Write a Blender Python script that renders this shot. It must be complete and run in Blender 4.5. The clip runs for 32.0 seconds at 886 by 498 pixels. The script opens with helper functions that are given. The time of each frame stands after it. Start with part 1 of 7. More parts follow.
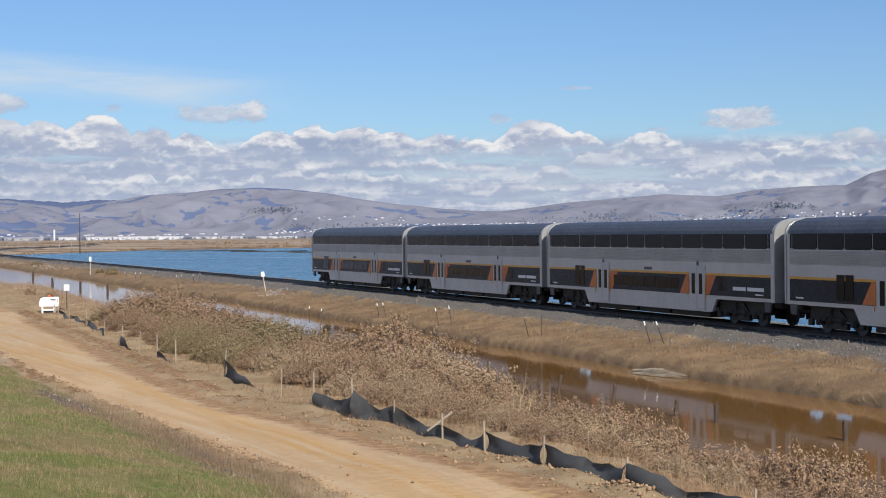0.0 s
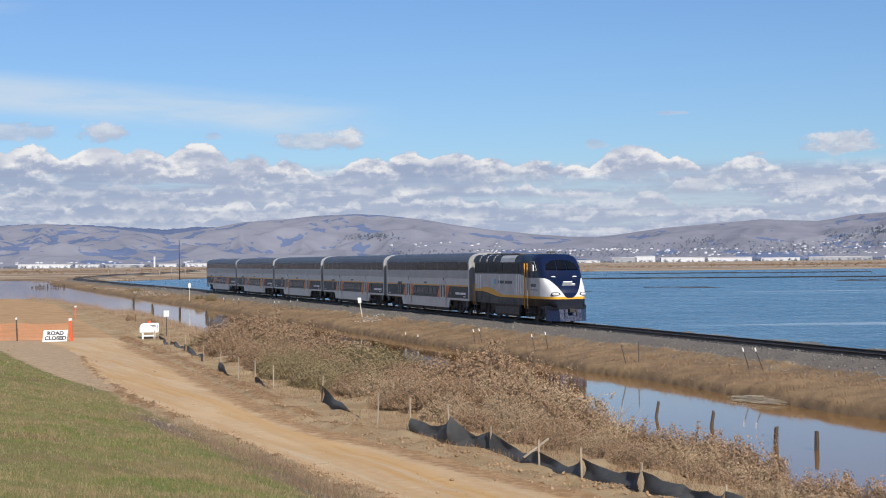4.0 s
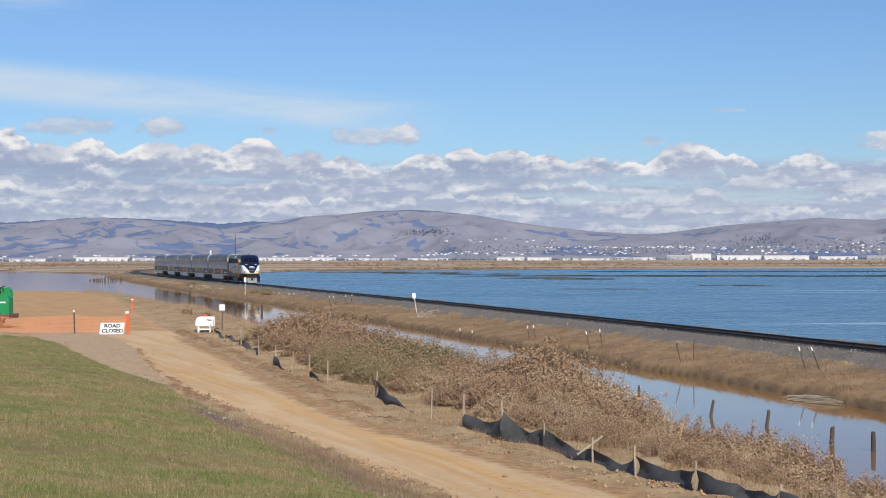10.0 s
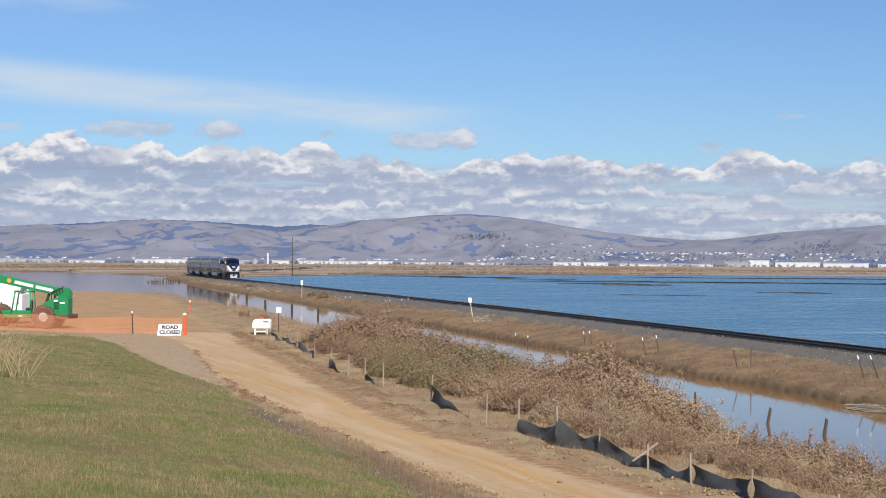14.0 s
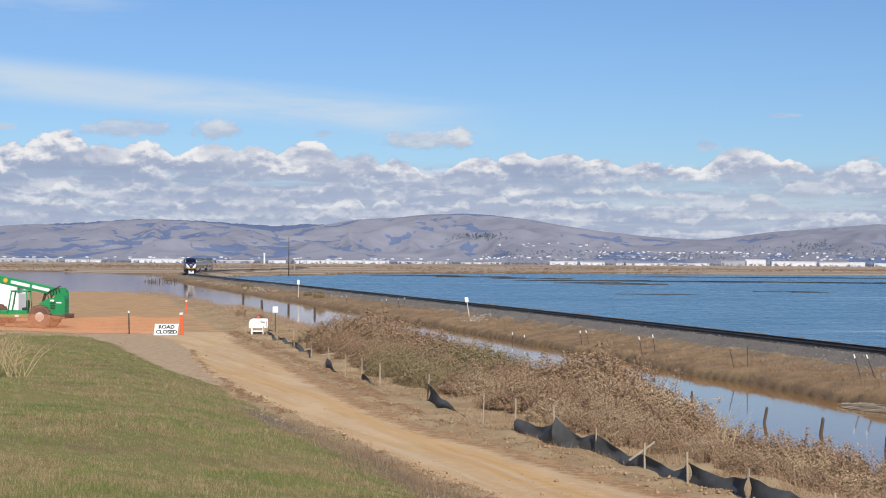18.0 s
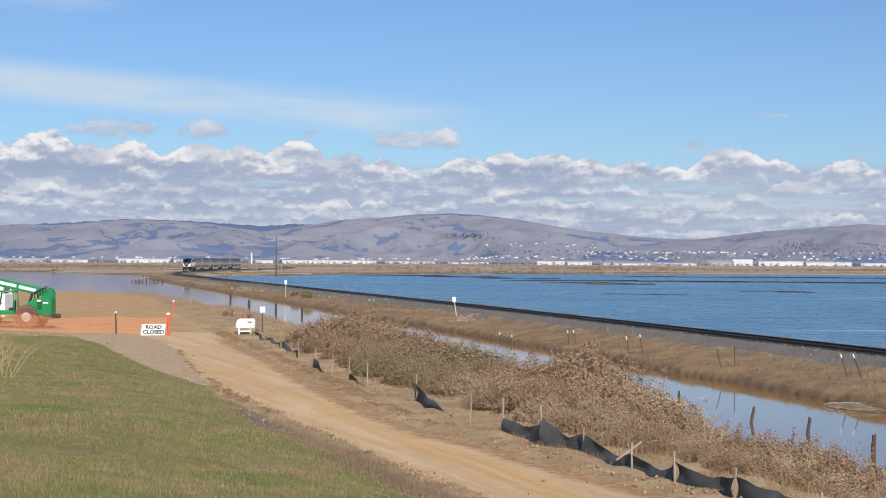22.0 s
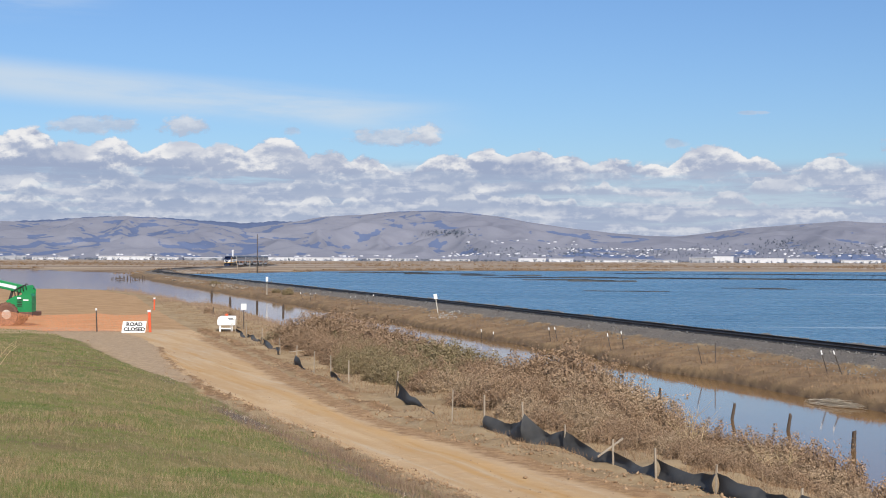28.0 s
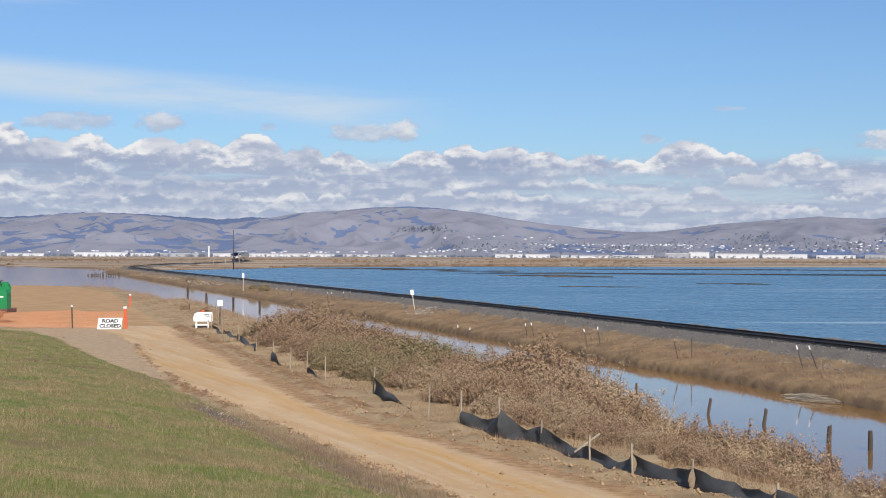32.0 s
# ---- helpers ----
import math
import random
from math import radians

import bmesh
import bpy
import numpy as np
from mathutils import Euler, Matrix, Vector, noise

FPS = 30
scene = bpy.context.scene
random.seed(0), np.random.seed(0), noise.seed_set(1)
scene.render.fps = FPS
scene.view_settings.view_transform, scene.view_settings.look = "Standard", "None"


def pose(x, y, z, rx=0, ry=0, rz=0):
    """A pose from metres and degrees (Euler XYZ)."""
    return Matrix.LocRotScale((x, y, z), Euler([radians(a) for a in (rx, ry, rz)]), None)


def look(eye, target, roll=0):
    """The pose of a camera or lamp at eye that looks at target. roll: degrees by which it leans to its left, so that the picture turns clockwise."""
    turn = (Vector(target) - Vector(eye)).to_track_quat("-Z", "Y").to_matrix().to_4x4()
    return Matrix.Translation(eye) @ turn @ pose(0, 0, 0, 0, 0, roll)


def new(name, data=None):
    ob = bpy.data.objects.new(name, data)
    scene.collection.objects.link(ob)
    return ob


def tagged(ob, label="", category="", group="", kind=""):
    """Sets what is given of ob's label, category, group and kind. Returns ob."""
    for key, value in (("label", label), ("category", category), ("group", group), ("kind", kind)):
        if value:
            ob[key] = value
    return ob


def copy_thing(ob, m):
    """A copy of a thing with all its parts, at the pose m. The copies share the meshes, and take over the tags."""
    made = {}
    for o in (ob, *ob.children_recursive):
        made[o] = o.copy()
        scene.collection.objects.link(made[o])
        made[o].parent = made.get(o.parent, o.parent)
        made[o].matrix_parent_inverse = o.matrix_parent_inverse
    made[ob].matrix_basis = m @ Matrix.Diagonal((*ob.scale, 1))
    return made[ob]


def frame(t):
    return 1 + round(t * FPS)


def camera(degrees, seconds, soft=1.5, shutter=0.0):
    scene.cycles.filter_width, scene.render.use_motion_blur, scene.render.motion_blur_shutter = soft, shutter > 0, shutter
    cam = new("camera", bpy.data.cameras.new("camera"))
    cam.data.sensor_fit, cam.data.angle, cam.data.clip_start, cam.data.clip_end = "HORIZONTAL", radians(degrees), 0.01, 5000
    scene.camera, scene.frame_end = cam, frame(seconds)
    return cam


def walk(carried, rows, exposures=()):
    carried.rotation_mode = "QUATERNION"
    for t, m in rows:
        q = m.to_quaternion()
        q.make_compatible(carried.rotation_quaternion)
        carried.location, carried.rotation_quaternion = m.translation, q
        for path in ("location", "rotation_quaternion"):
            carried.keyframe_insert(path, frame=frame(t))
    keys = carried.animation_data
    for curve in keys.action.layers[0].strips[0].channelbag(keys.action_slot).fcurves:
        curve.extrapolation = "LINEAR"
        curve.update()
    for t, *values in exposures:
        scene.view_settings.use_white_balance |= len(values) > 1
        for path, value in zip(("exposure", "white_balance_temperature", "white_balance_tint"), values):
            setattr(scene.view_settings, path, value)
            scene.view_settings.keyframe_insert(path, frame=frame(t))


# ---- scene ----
# Camera: it stands on the crest of a grassy levee and pans after the train.
EYE = Vector((0.0, 0.0, 6.0))
cam = camera(30.22, 32.0, soft=1.0)


def aim(yaw, pitch, roll):
    y, p = radians(yaw), radians(pitch)
    return look(EYE, EYE + Vector((math.sin(y) * math.cos(p), math.cos(y) * math.cos(p), math.sin(p))), roll)


PATH = [
    (0, 7.28, -0.53, -0.46), (0.5, 6.35, -0.36, -0.47), (1, 5.46, 0.05, -0.54), (1.5, 4.55, 0.29, -0.62),
    (2, 4.25, 0.38, -0.64), (2.5, 4.05, 0.42, -0.65), (3, 3.95, 0.43, -0.59), (3.5, 3.93, 0.42, -0.60),
    (5.5, 3.97, 0.38, -0.52), (6, 3.98, 0.36, -0.54), (6.5, 3.99, 0.32, -0.52), (7, 3.88, 0.32, -0.50),
    (7.5, 3.69, 0.33, -0.44), (8, 3.54, 0.30, -0.43), (8.5, 3.27, 0.33, -0.32), (9, 3.12, 0.34, -0.31),
    (9.5, 2.70, 0.36, -0.20), (10, 2.02, 0.28, -0.14), (10.5, 1.32, 0.27, 0.00), (11, 0.46, 0.43, 0.25),
    (11.5, 0.14, 0.46, 0.33), (12, 0.02, 0.46, 0.35), (12.5, -0.02, 0.46, 0.34), (13, -0.00, 0.45, 0.30),
    (13.5, 0.02, 0.43, 0.35), (14, 0.05, 0.43, 0.35), (14.5, 0.10, 0.47, 0.28), (16.5, 0.08, 0.38, 0.29),
    (17, 0.11, 0.40, 0.27), (17.5, 0.14, 0.39, 0.27), (18, 0.17, 0.41, 0.30), (18.5, 0.21, 0.42, 0.28),
    (19, 0.19, 0.38, 0.28), (19.5, 0.19, 0.38, 0.29), (20, 0.19, 0.38, 0.30), (20.5, 0.22, 0.40, 0.29),
    (21, 0.40, 0.41, 0.28), (21.5, 0.51, 0.41, 0.31), (22, 0.61, 0.41, 0.28), (22.5, 0.75, 0.39, 0.26),
    (23, 0.79, 0.40, 0.29), (23.5, 0.79, 0.39, 0.26), (24, 0.81, 0.38, 0.23), (24.5, 0.84, 0.38, 0.20),
    (25, 0.88, 0.36, 0.22), (25.5, 0.90, 0.35, 0.21), (27.5, 1.23, 0.31, 0.25), (28, 1.26, 0.31, 0.26),
    (28.5, 1.30, 0.28, 0.22), (29, 1.29, 0.28, 0.24), (29.5, 1.38, 0.26, 0.26), (30, 1.49, 0.28, 0.24),
    (30.5, 1.75, 0.25, 0.22), (31, 1.97, 0.22, 0.13), (31.5, 2.08, 0.19, 0.13), (32, 2.08, 0.17, 0.17),
]
walk(cam, [(t, aim(y, p, r)) for t, y, p, r in PATH], [(0, 0.15), (32, 0.15)])

# ---- light ----
SUN_AZ, SUN_EL = 165.0, 37.0      # degrees clockwise from +Y, and above the horizon
sun = new("sun", bpy.data.lights.new("sun", "SUN"))
sun.data.energy, sun.data.angle, sun.data.color = 5.0, radians(0.55), (1.0, 0.94, 0.85)
a, e = radians(SUN_AZ), radians(SUN_EL)
sun.matrix_world = look((0, 0, 0), (-math.sin(a) * math.cos(e), -math.cos(a) * math.cos(e), -math.sin(e)))

world = bpy.data.worlds.new("world")
scene.world = world
world.use_nodes = True
WN, WL = world.node_tree.nodes, world.node_tree.links
WN.clear()


def wnode(kind, **sets):
    n = WN.new(kind)
    for k, v in sets.items():
        n.inputs[k].default_value = v
    return n


def wmath(op, a, b=0.0, c=0.0, clamp=False):
    n = WN.new("ShaderNodeMath")
    n.operation, n.use_clamp = op, clamp
    for i, v in enumerate((a, b, c)):
        if isinstance(v, (int, float)):
            n.inputs[i].default_value = v
        else:
            WL.new(v, n.inputs[i])
    return n.outputs[0]


def wmix(fac, a, b):
    n = WN.new("ShaderNodeMix")
    n.data_type = "RGBA"
    for i, v in ((0, fac), (6, a), (7, b)):
        if isinstance(v, (int, float)):
            n.inputs[i].default_value = v
        elif isinstance(v, tuple):
            n.inputs[i].default_value = (*v, 1)
        else:
            WL.new(v, n.inputs[i])
    return n.outputs[2]


def wrange(v, a, b, lo=0.0, hi=1.0):
    n = WN.new("ShaderNodeMapRange")
    n.interpolation_type = "SMOOTHSTEP"
    WL.new(v, n.inputs[0])
    for i, x in enumerate((a, b, lo, hi)):
        if isinstance(x, (int, float)):
            n.inputs[i + 1].default_value = x
        else:
            WL.new(x, n.inputs[i + 1])
    return n.outputs[0]


def build_sky():
    sky = WN.new("ShaderNodeTexSky")
    sky.sky_type, sky.sun_disc = "NISHITA", False
    sky.sun_elevation, sky.sun_rotation = radians(SUN_EL), radians(SUN_AZ)
    sky.air_density, sky.dust_density, sky.ozone_density, sky.altitude = 1.0, 0.3, 3.0, 0
    co = WN.new("ShaderNodeTexCoord")
    sep = WN.new("ShaderNodeSeparateXYZ")
    WL.new(co.outputs["Generated"], sep.inputs[0])
    x, y, z = sep.outputs
    el = wmath("MULTIPLY", wmath("ARCSINE", z), 57.2958)           # degrees above the horizon
    az = wmath("MULTIPLY", wmath("ARCTAN2", x, y), 57.2958)        # degrees clockwise from +Y

    def field(sx, sy, scale, detail, rough, seed, warp=0.0, da=0.0, de=0.0):
        c = WN.new("ShaderNodeCombineXYZ")
        WL.new(wmath("MULTIPLY", wmath("ADD", az, da), sx), c.inputs[0])
        WL.new(wmath("MULTIPLY", wmath("ADD", el, de), sy), c.inputs[1])
        c.inputs[2].default_value = seed
        n = wnode("ShaderNodeTexNoise", Scale=scale, Detail=detail, Roughness=rough, Distortion=warp)
        WL.new(c.outputs[0], n.inputs["Vector"])
        return n.outputs["Fac"]

    def heaps(da=0.0, de=0.0):
        """Rounded cloud heads: cells in three sizes, their outlines broken by a finer noise."""
        c = WN.new("ShaderNodeCombineXYZ")
        ruffle = field(1.0, 1.3, 1.1, 6.0, 0.6, 61.0, 0.0, da, de)
        WL.new(wmath("ADD", wmath("ADD", az, da), wmath("MULTIPLY_ADD", ruffle, 1.1, -0.55)), c.inputs[0])
        WL.new(wmath("ADD", wmath("MULTIPLY", wmath("ADD", el, de), 1.9), wmath("MULTIPLY_ADD", ruffle, 0.8, -0.4)), c.inputs[1])
        c.inputs[2].default_value = 3.7
        v = WN.new("ShaderNodeTexVoronoi")
        v.feature, v.voronoi_dimensions, v.normalize = "SMOOTH_F1", "3D", True
        for k, q in (("Scale", 0.75), ("Detail", 3.0), ("Roughness", 0.5), ("Lacunarity", 2.3), ("Smoothness", 0.3)):
            v.inputs[k].default_value = q
        WL.new(c.outputs[0], v.inputs["Vector"])
        n = field(1.0, 1.6, 0.8, 8.0, 0.55, 9.7, 0.0, da, de)
        return wmath("ADD", wmath("MULTIPLY_ADD", v.outputs["Distance"], -0.75, 0.55), wmath("MULTIPLY", n, 0.35))

    lumps, fine = heaps(), field(1.0, 1.6, 2.4, 7.0, 0.62, 4.4)
    slope = wmath("SUBTRACT", lumps, heaps(0.10, 0.22))
    ragged = wmath("ADD", wmath("MULTIPLY_ADD", lumps, 1.1, -0.55), wmath("MULTIPLY_ADD", fine, 0.30, -0.15))
    mottle = wmath("ADD", wmath("MULTIPLY", slope, 3.7), wmath("MULTIPLY_ADD", fine, 0.9, -0.45))
    shade = wmix(wrange(field(0.2, 1.0, 0.6, 4.0, 0.5, 12.0), 0.35, 0.65), (3.95, 4.7, 6.5), (4.9, 5.55, 7.1))

    patchy = wrange(field(0.55, 1.2, 0.6, 4.0, 0.55, 17.0), 0.38, 0.56, 0.38, 1.0)      # heads shaded by others
    # the deck of far clouds, run together low over the hills
    wisps = field(0.22, 2.4, 0.9, 8.0, 0.64, 21.0, 0.3)
    broad = field(0.16, 1.0, 0.7, 4.0, 0.5, 29.0, 0.2)
    cover = wmath("MULTIPLY", wrange(el, 3.5, 2.9), wrange(wmath("ADD", wisps, wmath("MULTIPLY", broad, 0.6)), 0.56, 0.80, 0.35, 0.95))
    cloud = wmix(wrange(wmath("ADD", wmath("ADD", wisps, wmath("MULTIPLY", slope, 0.9)), wmath("MULTIPLY_ADD", fine, 0.4, -0.2)), 0.42, 0.66), (4.35, 5.05, 6.8), (7.4, 7.7, 8.6))

    def rank(cover, cloud, base, top, soft, gain, gaps=None):
        """One street of heaped clouds: flat grey feet at base, bright heads up to top; laid over what lies behind."""
        depth = wmath("SUBTRACT", top, el)
        k = wmath("MULTIPLY", wrange(depth, 0.0, soft), wrange(wmath("ADD", wmath("SUBTRACT", el, base), wmath("MULTIPLY_ADD", wisps, 0.7, -0.35)), -0.30, 0.16))
        if gaps is not None:
            k = wmath("MULTIPLY", k, gaps)
        u = wmath("DIVIDE", wmath("SUBTRACT", el, base), wmath("MAXIMUM", wmath("SUBTRACT", top, base), 0.12))
        lit = wrange(wmath("ADD", wmath("MULTIPLY", u, 0.85), mottle), 0.10, 0.86)
        c = wmix(wmath("MULTIPLY", wmath("MULTIPLY", lit, gain), patchy), shade, (9.9, 9.85, 9.95))
        return wmath("MAXIMUM", cover, k), wmix(k, cloud, c)

    # far streets, low over the hills: height of the feet, height of the heads
    for i, (b, h, g, f) in enumerate(((1.36, 0.30, 0.66, 0.62), (1.75, 0.40, 0.76, 0.52), (2.2, 0.50, 0.84, 0.45), (2.65, 0.58, 0.9, 0.40))):
        row = field(1.0, 0.0, f, 3.0, 0.55, 40.0 + 7 * i)
        base = wmath("MULTIPLY_ADD", field(1.0, 0.0, 0.25, 2.0, 0.5, 70.0 + i), 0.5, b - 0.25)
        top = wmath("ADD", base, wmath("ADD", wmath("MULTIPLY", wrange(row, 0.36, 0.66), h * 1.5), wmath("MULTIPLY", ragged, 0.30 + 0.15 * i)))
        cover, cloud = rank(cover, cloud, base, top, 0.10, g + 0.1, wrange(row, 0.36, 0.54, 0.0, 0.95))
    # the nearest street: its heads one by one, as bearing, height and half width
    top = None
    for a, e, w in ((-20.5, 4.0, 1.3), (-17.5, 4.2, 1.1), (-14.7, 3.95, 0.9), (-13.1, 4.40, 0.9), (-11.5, 3.95, 1.0), (-10.2, 4.15, 0.8), (-9.1, 3.55, 0.8), (-7.8, 4.05, 1.0), (-6.4, 4.0, 0.9), (-4.6, 4.15, 0.9), (-2.7, 3.75, 0.9),
                    (-1.5, 3.65, 0.8), (1.5, 3.70, 1.0), (2.7, 3.80, 0.9), (4.4, 3.86, 1.0), (5.6, 3.75, 0.8), (7.0, 3.50, 1.0), (8.5, 3.40, 0.9), (10.5, 3.98, 1.05), (12.1, 3.50, 0.9), (13.7, 3.30, 1.0), (15.5, 3.10, 1.1), (18.0, 2.95, 1.3), (20.7, 3.05, 1.2), (23.5, 3.0, 1.4)):
        d = wmath("SUBTRACT", e, wmath("MULTIPLY", wmath("POWER", wmath("MULTIPLY_ADD", az, 1 / w, -a / w), 2.0), 0.38))
        top = d if top is None else wmath("MAXIMUM", top, d)
    top = wmath("ADD", wmath("MAXIMUM", top, 2.9), wmath("MULTIPLY", ragged, 0.95))
    base = wmath("MULTIPLY_ADD", field(1.0, 0.0, 0.3, 2.0, 0.5, 3.1), 0.9, 2.42)
    cover, cloud = rank(cover, cloud, base, top, 0.12, 1.0)
    # single clouds adrift above: bearing, height, half width, half height, how bright
    rag = wmath("MULTIPLY_ADD", field(1.0, 1.5, 1.5, 8.0, 0.66, 88.0), 3.2, -1.6)
    for a, e, w, h, g in ((-10.9, 4.48, 1.9, 0.34, 0.45), (-7.7, 4.5, 0.95, 0.38, 0.8), (-0.7, 4.20, 1.6, 0.34, 0.6), (0.55, 4.30, 0.8, 0.48, 0.95), (-4.05, 4.36, 0.35, 0.17, 0.1), (12.0, 5.02, 0.6, 0.09, 0.0), (9.3, 4.0, 0.5, 0.18, 0.1),
                          (14.7, 3.55, 0.45, 0.09, 0.2), (17.6, 3.85, 1.4, 0.46, 0.9), (24.3, 4.0, 1.1, 0.36, 0.8), (-14.8, 4.45, 0.5, 0.14, 0.2), (-19.0, 4.6, 1.8, 0.3, 0.6), (21.6, 3.2, 1.0, 0.3, 0.7)):
        q = wmath("ADD", wmath("POWER", wmath("MULTIPLY_ADD", az, 1 / w, -a / w), 2.0), wmath("POWER", wmath("MULTIPLY_ADD", el, 1 / h, -e / h), 2.0))
        k = wmath("MULTIPLY", wrange(wmath("ADD", wmath("SUBTRACT", 1.05, q), rag), 0.0, 0.8), 0.5 + 0.42 * g)
        up = wrange(wmath("ADD", wmath("MULTIPLY_ADD", el, 0.5 / h, -0.5 * e / h), mottle), -0.5, 0.6, 0.1, g)
        cover, cloud = wmath("MAXIMUM", cover, k), wmix(k, cloud, wmix(up, (5.4, 5.9, 7.2), (9.0, 9.05, 9.3)))
    # thin veil above the bank
    strand = wrange(field(0.13, 1.0, 0.7, 6.0, 0.6, 55.0, 0.4), 0.34, 0.62)
    band = wrange(wmath("ABSOLUTE", wmath("ADD", wmath("MULTIPLY_ADD", az, 0.075, -4.95), el)), 0.95, 0.15)
    veil = wmath("MULTIPLY", wmath("MULTIPLY", band, wrange(az, 3.5, -3.0)), wmath("MULTIPLY_ADD", strand, 0.6, 0.15))
    high = wmath("MULTIPLY", wrange(el, 7.6, 8.8), wmath("MULTIPLY", wrange(az, -9.0, -13.0), wmath("MULTIPLY", strand, 0.4)))
    veil = wmath("MAXIMUM", veil, high)
    veil = wmath("MAXIMUM", veil, wrange(el, 3.4, 1.6, 0.0, 0.6))
    tint = WN.new("ShaderNodeMix")
    tint.data_type, tint.blend_type = "RGBA", "MULTIPLY"
    tint.inputs[0].default_value = 1.0
    WL.new(sky.outputs[0], tint.inputs[6])
    tint.inputs[7].default_value = (0.73, 0.915, 1.205, 1)
    base = wmix(veil, tint.outputs[2], (7.2, 8.2, 9.2))
    colour = wmix(cover, base, cloud)
    # below the horizon
    colour = wmix(wrange(el, -0.6, 0.0), (1.5, 1.5, 1.5), colour)
    bg = wnode("ShaderNodeBackground", Strength=0.078)
    WL.new(colour, bg.inputs[0])
    out = WN.new("ShaderNodeOutputWorld")
    WL.new(bg.outputs[0], out.inputs[0])


build_sky()


# ---- materials ----
class Nodes:
    """A node material: the shader, and short ways to add nodes to it."""

    def __init__(self, name, rough=0.8, metal=0.0, spec=0.5):
        self.m = bpy.data.materials.new(name)
        self.m.use_nodes = True
        self.t = self.m.node_tree
        self.b = self.t.nodes["Principled BSDF"]
        self.b.inputs["Roughness"].default_value = rough
        self.b.inputs["Metallic"].default_value = metal
        self.b.inputs["Specular IOR Level"].default_value = spec
        self.co = self.t.nodes.new("ShaderNodeTexCoord")

    def put(self, v, socket):
        if isinstance(v, (int, float)):
            socket.default_value = v
        elif isinstance(v, tuple):
            socket.default_value = (*v, 1) if len(v) == 3 and socket.type == "RGBA" else v
        else:
            self.t.links.new(v, socket)

    def noise(self, scale, detail=4.0, rough=0.55, stretch=(1, 1, 1), where="Object", warp=0.0):
        mp = self.t.nodes.new("ShaderNodeMapping")
        mp.inputs["Scale"].default_value = stretch
        self.t.links.new(self.co.outputs[where], mp.inputs[0])
        n = self.t.nodes.new("ShaderNodeTexNoise")
        n.inputs["Scale"].default_value, n.inputs["Detail"].default_value = scale, detail
        n.inputs["Roughness"].default_value, n.inputs["Distortion"].default_value = rough, warp
        self.t.links.new(mp.outputs[0], n.inputs["Vector"])
        return n.outputs["Fac"]

    def attr(self, name):
        n = self.t.nodes.new("ShaderNodeAttribute")
        n.attribute_name = name
        return n.outputs["Fac"]

    def rand(self, island=False):
        if island:
            return self.t.nodes.new("ShaderNodeNewGeometry").outputs["Random Per Island"]
        return self.t.nodes.new("ShaderNodeObjectInfo").outputs["Random"]

    def math(self, op, a, b=0.0, c=0.0):
        n = self.t.nodes.new("ShaderNodeMath")
        n.operation = op
        for i, v in enumerate((a, b, c)):
            self.put(v, n.inputs[i])
        return n.outputs[0]

    def span(self, v, a, b, lo=0.0, hi=1.0):
        n = self.t.nodes.new("ShaderNodeMapRange")
        n.interpolation_type = "SMOOTHSTEP"
        for i, x in enumerate((v, a, b, lo, hi)):
            self.put(x, n.inputs[i])
        return n.outputs[0]

    def mix(self, fac, a, b):
        n = self.t.nodes.new("ShaderNodeMix")
        n.data_type = "RGBA"
        for i, v in ((0, fac), (6, a), (7, b)):
            self.put(v, n.inputs[i])
        return n.outputs[2]

    def bump(self, height, strength=0.3, distance=0.05):
        n = self.t.nodes.new("ShaderNodeBump")
        n.inputs["Strength"].default_value, n.inputs["Distance"].default_value = strength, distance
        self.put(height, n.inputs["Height"])
        self.t.links.new(n.outputs[0], self.b.inputs["Normal"])

    def colour(self, c):
        self.put(c, self.b.inputs["Base Color"])
        return self

    def rough(self, r):
        self.put(r, self.b.inputs["Roughness"])


def surface(name, c, c2=None, rough=0.7, metal=0.0, scale=6.0, bump=0.1, stretch=(1, 1, 1), spec=0.5, fleck=0.0):
    """A worn surface: two tones by a coarse and a fine noise, and a fine relief."""
    n = Nodes(name, rough, metal, spec)
    c2 = c2 or tuple(v * 0.72 for v in c)
    big, small = n.noise(scale * 0.25, 4, 0.6, stretch), n.noise(scale * 4, 3, 0.6, stretch)
    k = n.math("ADD", n.math("MULTIPLY", big, 0.65), n.math("MULTIPLY", small, 0.35))
    n.colour(n.mix(n.span(k, 0.36, 0.64), c, c2))
    n.rough(n.span(small, 0.3, 0.7, max(0.03, rough - 0.12), min(1, rough + 0.12)))
    if bump:
        n.bump(small, bump, 0.02)
    return n.m


def leafy(name, tones, rough=0.75, spec=0.25):
    """Foliage: a tone for each leaf, by its island."""
    n = Nodes(name, rough, 0, spec)
    r = n.rand(True)
    c = n.mix(n.span(r, 0.0, 0.5), tones[0], tones[1])
    c = n.mix(n.span(r, 0.55, 0.95), c, tones[2])
    big = n.noise(0.35, 3, 0.6)
    c = n.mix(n.span(big, 0.35, 0.65, 0.0, 0.6), c, tones[3])
    n.colour(c)
    return n.m


